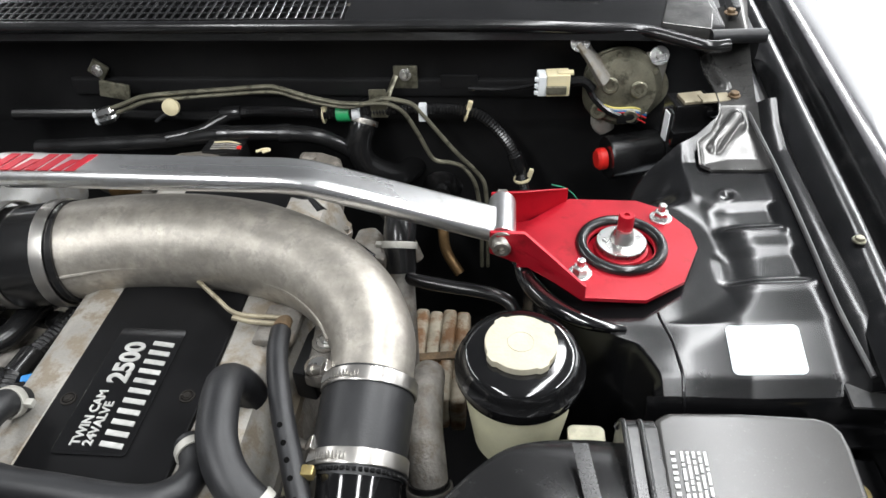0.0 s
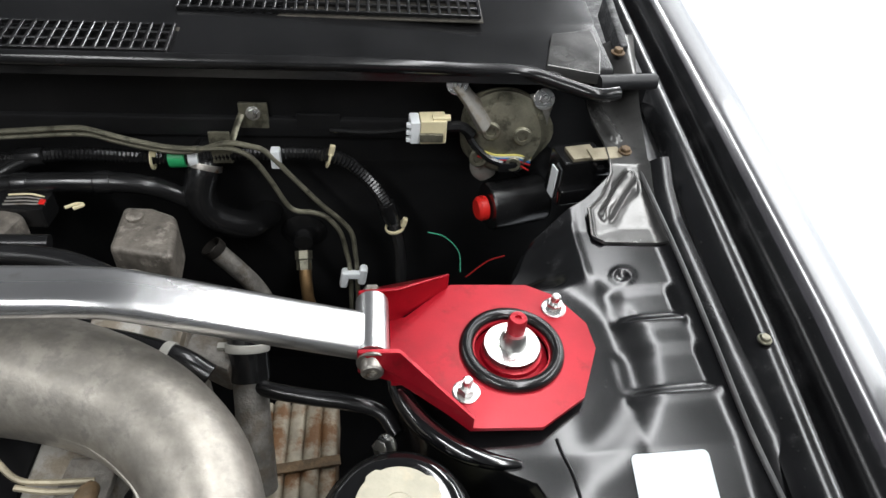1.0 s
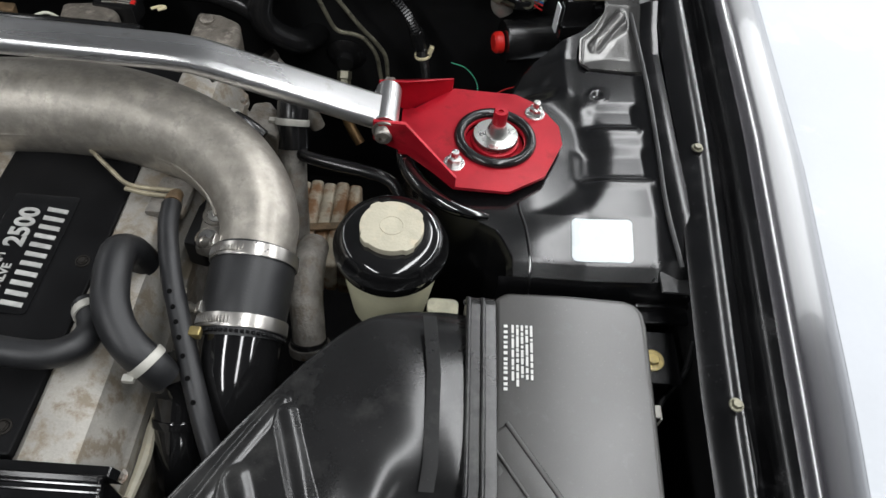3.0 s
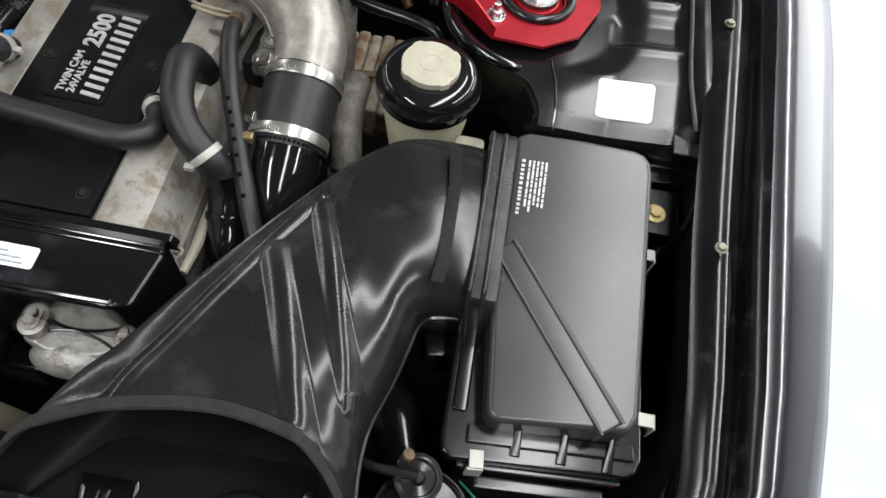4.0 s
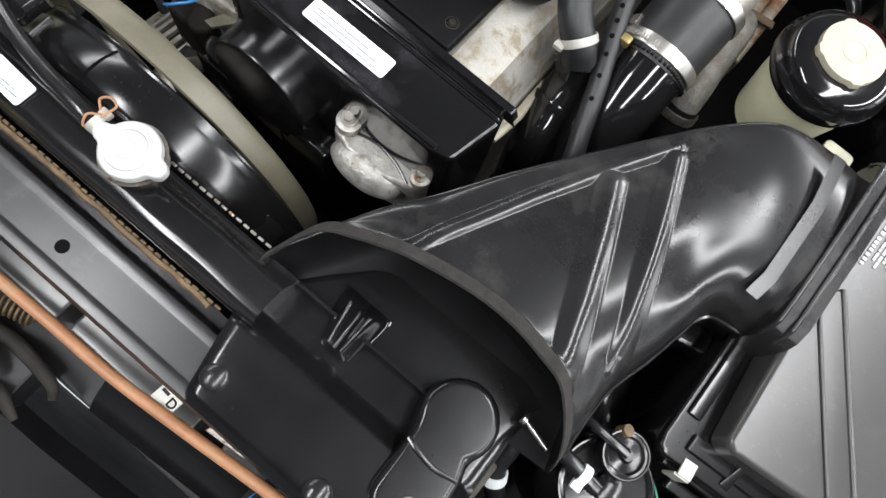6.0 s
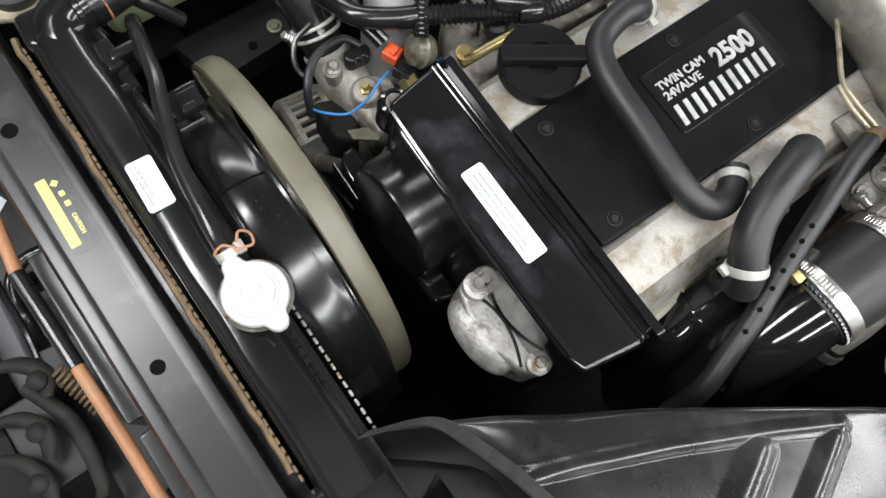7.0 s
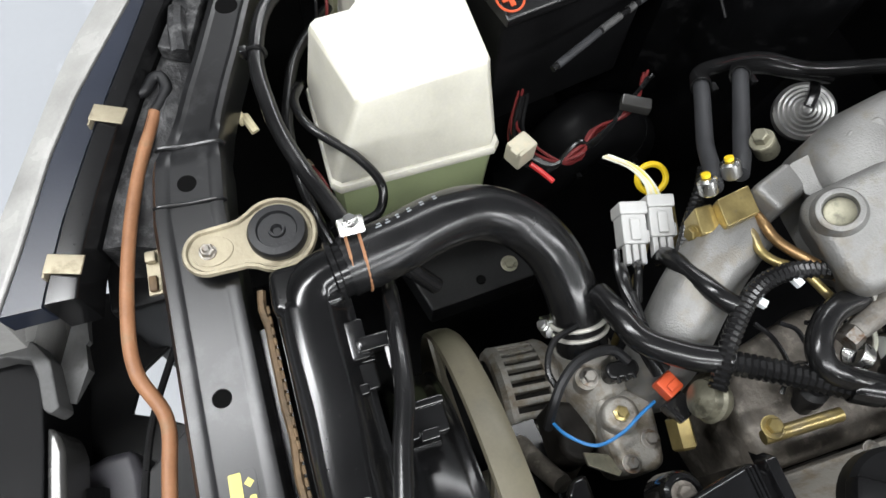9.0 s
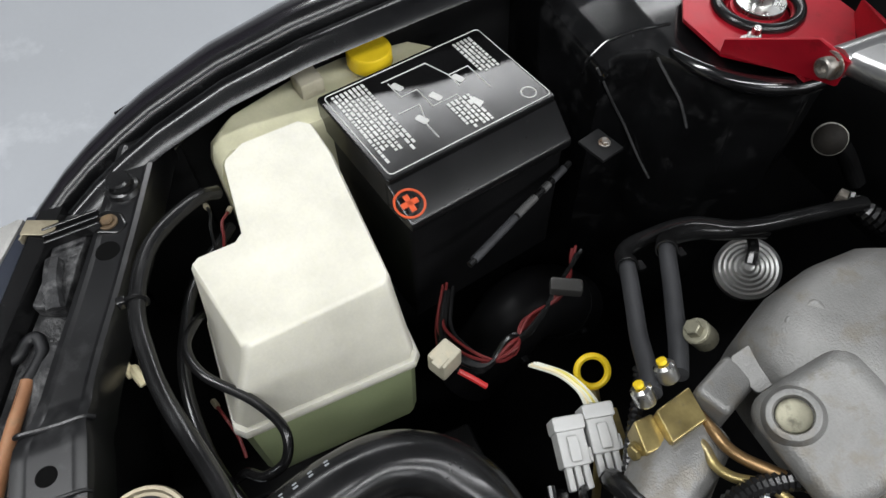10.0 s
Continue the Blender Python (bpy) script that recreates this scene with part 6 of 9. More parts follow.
prism(bm, rounded(0, 0, 0.142, 0.206, 0.006), 0.775, 0.815, 0.003, BM)
prism(bm, [(0.068, -0.103), (0.108, -0.101), (0.108, 0.097), (0.068, 0.103)], 0.775, 0.80, 0.003, BM, top=lambda x, y: 0.811 if x < 0.09 else 0.786)
cvb = part("cover", bm, SHROUDPL, bat, "black plastic battery cover")
bm = bmesh.new()
prism(bm, rounded(0.015, 0, 0.165, 0.195, 0.005), 0.60, 0.776, 0.003, BM)
part("case", bm, COILBLK, bat, "black battery case")
bm = bmesh.new()
rim = [BM @ V(x, y, 0.8155) for x, y in rounded(0, 0.002, 0.130, 0.196, 0.005)]
tube(bm, rim, 0.0007, 4, 1, closed=True)
part("print_border", bm, PRINT, cvb, "white printed border line")
bm = bmesh.new()
ex, ey = BM.to_3x3() @ V(1, 0, 0), BM.to_3x3() @ V(0, 1, 0)
for o, n, w, g, h, seed in (((-0.060, -0.052), 8, 0.118, 0.0050, 0.0030, 21), ((0.016, 0.030), 6, 0.044, 0.0050, 0.0030, 22), ((-0.058, 0.084), 5, 0.056, 0.0050, 0.0030, 23)):
    bm = bmesh.new()
    bars(bm, BM @ V(o[0], o[1], 0.8152), ex, -ey, n, w, g, h, seed, (0.8, 2.5))
    part("print", bm, PRINT, cvb, "rows of white printed text")
bm = bmesh.new()
for pts in ([(-0.05, -0.035), (-0.05, 0.02), (-0.02, 0.03), (0.0, 0.03)], [(-0.045, -0.03), (-0.02, -0.03), (-0.02, -0.01), (0.01, -0.01), (0.01, 0.02), (0.035, 0.02)], [(0.0, -0.045), (0.0, -0.02), (0.03, -0.03), (0.05, -0.03)], [(-0.02, 0.03), (-0.02, 0.055), (0.02, 0.055)]):
    tube(bm, [BM @ V(x, y, 0.8153) for x, y in pts], 0.0008, 4, 1, smooth=False)
for x, y in ((-0.035, -0.025), (0.0, 0.0), (0.02, -0.03), (-0.01, 0.035), (0.03, 0.03)):
    prism(bm, rounded(x, y, 0.014, 0.008, 0.002, 2, 20), 0.815, 0.8157, 0, BM)
part("diagram", bm, PRINT, cvb, "white printed wiring diagram")
bm = bmesh.new()
tube(bm, [BM @ V(0.050 + 0.008 * math.cos(radians(a)), 0.082 + 0.008 * math.sin(radians(a)), 0.8153) for a in range(0, 360, 20)], 0.0008, 4, 1, closed=True)
part("round_mark", bm, PRINT, cvb)
bm = bmesh.new()
pl = Matrix.Translation((-0.622, 0.153, 0.806)) @ pose(0, 0, 0, 0, 16, 9.5)
tube(bm, [pl @ V(0.0145 * math.cos(radians(a)), 0.0145 * math.sin(radians(a)), 0.0) for a in range(0, 360, 15)], 0.0013, 6, 1, closed=True)
box(bm, pl @ V(0, 0, 0), (0.018, 0.0055, 0.002), rz=9.5, ry=16, bev=0.0003)
box(bm, pl @ V(0, 0, 0), (0.0055, 0.018, 0.002), rz=9.5, ry=16, bev=0.0003)
part("plus_mark", bm, ORANGE, cvb, "orange plus sign in a circle")

was = thing("washer_bottle", "yellowed washer bottle with a yellow cap", "washer bottle", (-0.82, 0.13, 0.55))
bm = bmesh.new()
WO = [(-0.765, 0.0), (-0.775, 0.20), (-0.79, 0.285), (-0.83, 0.295), (-0.862, 0.26), (-0.868, 0.17), (-0.855, 0.10), (-0.822, 0.015), (-0.80, -0.005)]
loft(bm, [ringat(WO, 0.58, -0.05), ringat(WO, 0.62), ringat(WO, 0.765), ringat(WO, 0.785, -0.04), ringat(WO, 0.793, -0.12)])
lathe(bm, [(0.021, 0.78), (0.021, 0.806)], 24, Matrix.Translation((-0.834, 0.192, 0)))
part("bottle", bm, OLDTANK, was, angle=55)
part("cap", lathe(bmesh.new(), [(0.025, 0.800), (0.0255, 0.802), (0.0255, 0.816), (0.024, 0.819), (0, 0.820)], 30, Matrix.Translation((-0.834, 0.192, 0))), YELLOW, was, "yellow plastic cap")
part("vent_cap", box(bmesh.new(), (-0.828, 0.118, 0.800), (0.030, 0.028, 0.026), rz=10, bev=0.004), CREAM, was, "white square vent cap")

# ---------------------------------------------------------------- intake side of the engine
pln = thing("intake_plenum", "silver cast aluminium intake plenum and throttle body", "intake plenum", (-0.33, 0.5, 0.7))


def psec(y, cx, cz, w, h, p=3.0, n=28):
    return [V(cx + w * math.copysign(abs(math.cos(2 * math.pi * i / n)) ** (2 / p), math.cos(2 * math.pi * i / n)), y + 0.25 * (cz - 0.8) * 0, cz + h * math.copysign(abs(math.sin(2 * math.pi * i / n)) ** (2 / p), math.sin(2 * math.pi * i / n))) for i in range(n)]


bm = bmesh.new()
loft(bm, [psec(0.322, -0.320, 0.790, 0.040, 0.026, 3.6), psec(0.330, -0.322, 0.798, 0.060, 0.044, 3.6), psec(0.360, -0.325, 0.812, 0.070, 0.053, 3.6), psec(0.40, -0.326, 0.820, 0.075, 0.056, 3.4), psec(0.44, -0.325, 0.822, 0.075, 0.056, 3.2), psec(0.475, -0.322, 0.817, 0.070, 0.049, 3.2), psec(0.52, -0.322, 0.824, 0.076, 0.059, 3.2), psec(0.58, -0.320, 0.818, 0.070, 0.050, 3.2), psec(0.64, -0.320, 0.826, 0.076, 0.059, 3.2), psec(0.74, -0.320, 0.815, 0.066, 0.045, 3.2)])
part("plenum_body", bm, INTAKE, pln, angle=60)
for k in range(6):
    y = 0.22 + 0.09 * k
    part("runner", tube(bmesh.new(), [(-0.285, y + 0.16, 0.755), (-0.245, y + 0.15, 0.742), (-0.20, y + 0.13, 0.712), (-0.14, y + 0.12, 0.67)], 0.020, 14, 5), CASTROUGH, pln, "cast intake runner")
PO = axis((-0.308, 0.310, 0.846), (0.02, -0.5, 0.85))
bm = bmesh.new()
lathe(bm, [(0.024, -0.022), (0.0215, -0.006), (0.0185, 0.0), (0.0180, 0.0035), (0.0170, 0.0045), (0.0135, 0.0045), (0.0128, 0.003), (0.0125, -0.005), (0, -0.005)], 36, PO)
tb = part("port_ring", bm, INTAKE, pln, "machined port ring", angle=50)
part("port_plug", lathe(bmesh.new(), [(0.0122, -0.0045), (0.0118, -0.002), (0.009, -0.0012), (0, -0.0012)], 28, PO), OLIVE, tb, "olive plug in the port")
bm = bmesh.new()
prism(bm, rounded(0.020, 0.018, 0.092, 0.086, 0.018, 5), -0.080, -0.004, 0.014, PO, seg=5)
part("throttle_chamber", bm, INTAKE, pln, "boxy cast throttle chamber")
bm = bmesh.new()
prism(bm, rounded(-0.044, 0.020, 0.034, 0.060, 0.005, 3), -0.075, -0.026, 0.004, PO, seg=3)
prism(bm, rounded(-0.046, 0.052, 0.028, 0.030, 0.005, 3), -0.075, -0.014, 0.004, PO, seg=3)
part("ledge", bm, INTAKE, pln, "stepped cast ledge")
bm = bmesh.new()
prism(bm, rounded(-0.352, 0.300, 0.030, 0.044, 0.006, rz=20), 0.77, 0.820, 0.006, seg=3)
part("side_boss", bm, INTAKE, pln)
bm = bmesh.new()
tube(bm, [(-0.340, 0.275, 0.775), (-0.320, 0.240, 0.776), (-0.294, 0.206, 0.768), (-0.266, 0.180, 0.742), (-0.250, 0.168, 0.68)], [0.030, 0.031, 0.031, 0.031, 0.030], 26, 6)
part("inlet_elbow", bm, INTAKE, pln, "pale cast inlet elbow")
for p in ((-0.400, 0.308, 0.814),):
    bm = bmesh.new()
    hexbolt(bm, p, (-0.2, -0.6, 0.8), r=0.007, h=0.010, washer=1.5)
    lathe(bm, [(0.011, -0.02), (0.011, 0.0), (0, 0.0)], 16, axis(p, (-0.2, -0.6, 0.8)))
    part("bolt", bm, OLIVE, pln)

val = thing("brass_valve_block", "yellow passivated valve block with two metal pipes", "valve", (-0.345, 0.26, 0.79))
bm = bmesh.new()
prism(bm, [(-0.358, 0.242), (-0.364, 0.276), (-0.337, 0.273), (-0.332, 0.239)], 0.780, 0.812, 0.002)
prism(bm, [(-0.360, 0.226), (-0.360, 0.243), (-0.334, 0.240), (-0.335, 0.221)], 0.775, 0.802, 0.002)
part("block", bm, GOLD, val)
part("bolt", hexbolt(bmesh.new(), (-0.342, 0.221, 0.790), (0.1, -1, 0.3), r=0.006, h=0.005, washer=1.3), GOLD, val)
part("pipe", tube(bmesh.new(), [(-0.336, 0.262, 0.795), (-0.329, 0.262, 0.801), (-0.320, 0.262, 0.803), (-0.307, 0.261, 0.803), (-0.295, 0.268, 0.803), (-0.280, 0.287, 0.802), (-0.253, 0.302, 0.797), (-0.23, 0.33, 0.78)], 0.0040, 10, 6), GOLD, val, "yellow plated metal pipe")
part("pipe", tube(bmesh.new(), [(-0.345, 0.275, 0.800), (-0.327, 0.274, 0.806), (-0.314, 0.275, 0.807), (-0.302, 0.281, 0.807), (-0.287, 0.294, 0.806), (-0.273, 0.307, 0.804), (-0.245, 0.338, 0.79)], 0.0046, 10, 6), BRONZE, val, "bronze plated metal pipe")
for p, c in (((-0.371, 0.239, 0.815), YELLOW), ((-0.379, 0.264, 0.818), YELLOW)):
    bm = bmesh.new()
    lathe(bm, [(0.007, -0.008), (0.0085, -0.006), (0.0085, 0.006), (0.006, 0.008), (0, 0.008)], 14, axis(p, (-0.6, -0.2, 0.7)))
    part("sensor_cap", bm, ZINC, val, "bright sensor cap")
    part("sensor_tip", lathe(bmesh.new(), [(0.004, 0), (0.004, 0.003), (0, 0.0035)], 10, axis(Vector(p) + V(-0.0055, -0.002, 0.0066), (-0.6, -0.2, 0.7))), c, val, "yellow plastic tip")

for p, a in (((-0.268, 0.238, 0.802), 40), ((-0.276, 0.276, 0.803), 20)):
    solo("wire_joint", box(bmesh.new(), p, (0.014, 0.007, 0.006), rz=a, bev=0.001), LABEL, "white wire joint by the throttle", "connector")
solo("wire_lead", tube(bmesh.new(), [(-0.345, 0.165, 0.745), (-0.332, 0.155, 0.772), (-0.298, 0.146, 0.778), (-0.270, 0.145, 0.772), (-0.243, 0.152, 0.762)], 0.0058, 10, 6), RUBBER, "black sheathed lead to the orange connector", "wire")
hose("vacuum_hose", [(-0.372, 0.250, 0.805), (-0.392, 0.262, 0.797), (-0.425, 0.280, 0.780), (-0.456, 0.298, 0.770), (-0.484, 0.313, 0.765), (-0.508, 0.326, 0.758)], 0.0080, HOSEGREY, "grey rubber hose beside the intake")
hose("vacuum_hose", [(-0.376, 0.276, 0.808), (-0.398, 0.294, 0.800), (-0.430, 0.318, 0.785), (-0.462, 0.340, 0.775), (-0.488, 0.356, 0.770), (-0.505, 0.368, 0.764)], 0.0080, HOSEGREY, "grey rubber hose beside the intake")
for pts in ([(-0.503, 0.323, 0.760), (-0.520, 0.333, 0.752), (-0.531, 0.362, 0.742), (-0.530, 0.42, 0.738), (-0.505, 0.47, 0.735), (-0.492, 0.55, 0.73), (-0.485, 0.62, 0.72)], [(-0.500, 0.364, 0.766), (-0.516, 0.380, 0.752), (-0.520, 0.42, 0.738), (-0.508, 0.455, 0.733), (-0.50, 0.50, 0.72)]):
    hose("vacuum_hose", pts, 0.0088, RUBBER, "black rubber hose joined to the grey hose", [(pts[0], tuple(b - a for a, b in zip(pts[0], pts[1])))], cl_mat=RUBBER)
# coiled disc cap
e = thing("diaphragm_cap", "ribbed silver diaphragm cap with a black strap", "diaphragm", (-0.487, 0.486, 0.67))
part("disc", lathe(bmesh.new(), [(0.034, -0.012), (0.034, 0.0)] + [(0.0325 - 0.0025 * i, 0.001 + 0.0018 * (i % 2) + 0.0006 * i) for i in range(12)] + [(0, 0.008)], 40, axis((-0.483, 0.480, 0.685), (0.25, -0.35, 0.9))), BAREALU, e, angle=20)
part("strap", tube(bmesh.new(), [(-0.482, 0.478, 0.695), (-0.495, 0.49, 0.702), (-0.515, 0.505, 0.69), (-0.53, 0.52, 0.66)], 0.006, 8, 5), RUBBER, e)
# dipstick ring
e = thing("dipstick", "yellow ringed oil dipstick", "dipstick", (-0.44, 0.255, 0.65))
m = axis((-0.440, 0.257, 0.708), (0.55, -0.25, 0.75))
part("ring", tube(bmesh.new(), [m @ V(0.0145 * math.cos(radians(a)), 0.0145 * math.sin(radians(a)), 0) for a in range(0, 360, 24)], 0.0033, 8, 2, closed=True), YELLOW, e, "yellow plastic ring")
part("tube", tube(bmesh.new(), [(-0.426, 0.252, 0.700), (-0.400, 0.245, 0.68), (-0.36, 0.23, 0.62), (-0.32, 0.22, 0.5)], 0.0045, 8, 5), GOLD, e)
# grey connector pair
e = thing("wiring_connector", "pair of light grey wiring connectors with pale wires", "connector", (-0.39, 0.21, 0.73))
CM = Matrix.Translation((-0.377, 0.205, 0.756)) @ pose(0, 0, 0, 0, 12, -14)


def cbox(bm, c, s, bev=0.0015):
    t = bmesh.new()
    box(t, c, s, bev=bev)
    bmesh.ops.transform(t, matrix=CM, verts=t.verts)
    return add(bm, t)


for y0, x0 in ((0.010, 0.0), (-0.016, 0.006)):
    hb = part("housing", cbox(bmesh.new(), (x0, y0, 0), (0.034, 0.023, 0.024), 0.002), GREYPL, e)
    part("collar", cbox(bmesh.new(), (x0 - 0.016, y0, 0.001), (0.012, 0.026, 0.028), 0.002), GREYPL, hb)
    for k in range(3):
        part("rib", cbox(bmesh.new(), (x0 + 0.024, y0 - 0.007 + 0.007 * k, 0.004), (0.022, 0.0055, 0.010)), GREYPL, hb)
    part("latch", cbox(bmesh.new(), (x0 + 0.004, y0, 0.013), (0.020, 0.009, 0.004)), GREYPL, hb)
    part("latch", cbox(bmesh.new(), (x0 + 0.010, y0 + 0.0125, 0.004), (0.012, 0.003, 0.012)), GREYPL, hb)
for k in range(5):
    part("wire", tube(bmesh.new(), [CM @ V(-0.020, 0.004 + 0.0028 * k, 0.004), CM @ V(-0.034, -0.001 + 0.0018 * k, 0.010), CM @ V(-0.050, -0.014 + 0.0018 * k, 0.009 + 0.0015 * (k % 2)), CM @ V(-0.064, -0.034 + 0.0016 * k, 0.002 * (k % 3))], 0.0016, 6, 5), (WHITEW, IVORY, WHITEW, YTAPE, WHITEW)[k], e)
part("loom", tube(bmesh.new(), [CM @ V(0.036, 0.008, 0.004), (-0.331, 0.198, 0.778), (-0.301, 0.203, 0.795), (-0.280, 0.210, 0.802), (-0.262, 0.225, 0.800)], 0.0085, 12, 6), RUBBER, e)
part("loom", tube(bmesh.new(), [CM @ V(0.036, -0.012, 0.0), (-0.330, 0.172, 0.765), (-0.305, 0.160, 0.765)], 0.004, 10, 5), RUBBER, e)
part("stay", box(bmesh.new(), (-0.362, 0.230, 0.742), (0.060, 0.012, 0.004), rz=-12, ry=12, bev=0.001), GOLD, e, "plated stay")


def corrugated(name, pts, r, label, ring=0.0048, material=RUBBER, parent=None):
    path = spline(pts, 24)
    L = sum((a - b).length for a, b in zip(path, path[1:]))
    n = int(L / ring) * 2
    k = 0
    cum = [0.0]
    for a, b in zip(path, path[1:]):
        cum.append(cum[-1] + (b - a).length)
    q = []
    for i in range(n + 1):
        s = L * i / n
        while k < len(cum) - 2 and cum[k + 1] < s:
            k += 1
        f = (s - cum[k]) / max(1e-9, cum[k + 1] - cum[k])
        q.append(path[k].lerp(path[k + 1], f))
    rr = [r * (1.0 if i % 2 else 0.82) for i in range(n + 1)]
    bmx = tube(bmesh.new(), q, rr, 10, 1, smooth=False)
    if parent is not None:
        return part(name, bmx, material, parent, label, 25)
    return solo(name, bmx, material, label, "wiring loom", angle=25)


wl = thing("wiring_loom", "black corrugated wiring loom beside the cam cover", "wiring loom", (-0.2, 0.25, 0.79))
part("taped_end", tube(bmesh.new(), [(-0.320, 0.128, 0.770), (-0.295, 0.132, 0.782), (-0.268, 0.140, 0.788), (-0.245, 0.168, 0.792), (-0.232, 0.195, 0.793)], 0.0112, 12, 5), RUBBER, wl)
corrugated("sleeve", [(-0.234, 0.190, 0.793), (-0.208, 0.238, 0.793), (-0.186, 0.276, 0.793), (-0.171, 0.305, 0.793), (-0.167, 0.351, 0.793), (-0.171, 0.39, 0.794), (-0.174, 0.428, 0.794), (-0.163, 0.490, 0.79), (-0.15, 0.56, 0.79)], 0.0105, "", parent=wl, ring=0.0055)
part("tape_wrap", lathe(bmesh.new(), [(0.0112, -0.012), (0.0124, -0.010), (0.0122, 0.010), (0.0112, 0.012)], 16, axis((-0.180, 0.288, 0.793), (0.45, 0.85, 0))), RUBBER, wl)
part("tape_wrap", lathe(bmesh.new(), [(0.0112, -0.016), (0.0124, -0.014), (0.0122, 0.014), (0.0112, 0.016)], 16, axis((-0.174, 0.432, 0.794), (0.1, 0.95, 0))), RUBBER, wl)
corrugated("wiring_loom", [(-0.214, 0.178, 0.790), (-0.246, 0.201, 0.802), (-0.275, 0.235, 0.806), (-0.283, 0.268, 0.806), (-0.277, 0.302, 0.804), (-0.262, 0.335, 0.80), (-0.24, 0.38, 0.79)], 0.0082, "black corrugated wiring loom looped by the throttle")
corrugated("wiring_loom", [(-0.40, 0.262, 0.79), (-0.385, 0.255, 0.78), (-0.36, 0.235, 0.77), (-0.33, 0.21, 0.775)], 0.007, "short black corrugated wiring loom")
hose("coolant_hose", [(-0.241, 0.330, 0.800), (-0.245, 0.309, 0.806), (-0.240, 0.284, 0.808), (-0.222, 0.264, 0.806), (-0.204, 0.262, 0.803), (-0.192, 0.275, 0.80), (-0.178, 0.305, 0.79)], 0.0105, RUBBER, "curved black coolant hose by the cam cover", [((-0.242, 0.322, 0.802), (-0.1, -1, 0.25))])

# lower manifold and the pipework crowded over it
lm = thing("lower_manifold", "greasy dark lower intake manifold beside the cam cover", "manifold", (-0.2, 0.45, 0.6))
bm = bmesh.new()
prism(bm, [(-0.262, 0.30), (-0.245, 0.23), (-0.20, 0.20), (-0.145, 0.21), (-0.142, 0.76), (-0.262, 0.76)], 0.60, 0.752, 0.012, seg=3)
part("casting", bm, OLDCAST, lm)
for k in range(6):
    y = 0.26 + 0.085 * k
    inj = part("injector", lathe(bmesh.new(), [(0.009, 0), (0.009, 0.016), (0.012, 0.018), (0.012, 0.030), (0.008, 0.034), (0, 0.034)], 14, axis((-0.185, y, 0.748), (-0.25, 0, 1))), SHELL, lm, "black fuel injector")
    part("plug", box(bmesh.new(), (-0.206, y, 0.772), (0.022, 0.014, 0.014), bev=0.002, ry=20), GREYPL if k in (1, 4) else RUBBER, inj)
e = thing("vacuum_tee", "olive cast vacuum tee with a yellow paint mark", "pipe fitting", (-0.24, 0.34, 0.80))
part("stem", tube(bmesh.new(), [(-0.223, 0.303, 0.800), (-0.232, 0.325, 0.806), (-0.242, 0.350, 0.810), (-0.254, 0.372, 0.812)], [0.009, 0.0115, 0.013, 0.010], 14, 5), CASTROUGH, e)
part("plate", prism(bmesh.new(), [(-0.282, 0.358), (-0.272, 0.352), (-0.240, 0.360), (-0.246, 0.374), (-0.270, 0.372)], 0.814, 0.819, 0.0015), OLIVE, e)
part("paint_mark", prism(bmesh.new(), [(-0.262, 0.355), (-0.247, 0.359), (-0.251, 0.371), (-0.265, 0.368)], 0.8192, 0.8198, 0.0002), YTAPE, e, "yellow paint mark")
part("nut", lathe(bmesh.new(), [(0.010, -0.004), (0.010, 0.008), (0.007, 0.009), (0, 0.009)], 6, axis((-0.221, 0.300, 0.798), (0.4, -0.9, -0.2))), STEEL, e)
part("bright_clamp", clamp_band(bmesh.new(), (-0.206, 0.304, 0.786), (0.5, 0.6, -0.3), 0.010, 0.012), ZINC, e)
hose("coolant_hose", [(-0.255, 0.425, 0.800), (-0.238, 0.432, 0.802), (-0.220, 0.447, 0.802), (-0.208, 0.466, 0.800), (-0.204, 0.499, 0.798), (-0.205, 0.55, 0.78)], 0.0125, RUBBER, "black coolant hose with a spring clamp beside the plenum", [((-0.240, 0.431, 0.802), (1, 0.4, 0))])
hose("coolant_hose", [(-0.214, 0.345, 0.775), (-0.212, 0.362, 0.786), (-0.216, 0.382, 0.792), (-0.210, 0.405, 0.793), (-0.190, 0.415, 0.790), (-0.174, 0.400, 0.782), (-0.168, 0.38, 0.77)], 0.0120, RUBBER, "arched black hose beside the cam cover")
hose("vacuum_hose", [(-0.250, 0.40, 0.78), (-0.225, 0.41, 0.778), (-0.19, 0.43, 0.775), (-0.165, 0.46, 0.77)], 0.008, RUBBER, "thin black hose beside the cam cover")
solo("cast_pipe", tube(bmesh.new(), [(-0.26, 0.39, 0.785), (-0.235, 0.40, 0.79), (-0.212, 0.43, 0.785), (-0.20, 0.46, 0.77)], 0.012, 14, 5), CASTROUGH, "stained cast coolant pipe beside the plenum", "pipe")
for k in range(7):
    y = 0.235 + 0.021 * k
    solo("injector_wire", tube(bmesh.new(), [(-0.255 + 0.006 * (k % 3), y, 0.786), (-0.238, y + 0.012, 0.782 + 0.003 * (k % 2)), (-0.215, y + 0.018, 0.772), (-0.198, y + 0.006, 0.764)], 0.0022, 6, 4), (RUBBER, RUBBERGREY, RUBBER, RUBBER, WHITEW, RUBBER, RUBBERGREY)[k], "thin wire among the intake pipework", "wire", "injector wires")
e = thing("blue_plug", "small black plug with a blue end beside the cam cover", "connector", (-0.155, 0.40, 0.80))
part("shell", box(bmesh.new(), (-0.157, 0.392, 0.797), (0.016, 0.022, 0.012), rz=20, bev=0.002), RUBBER, e)
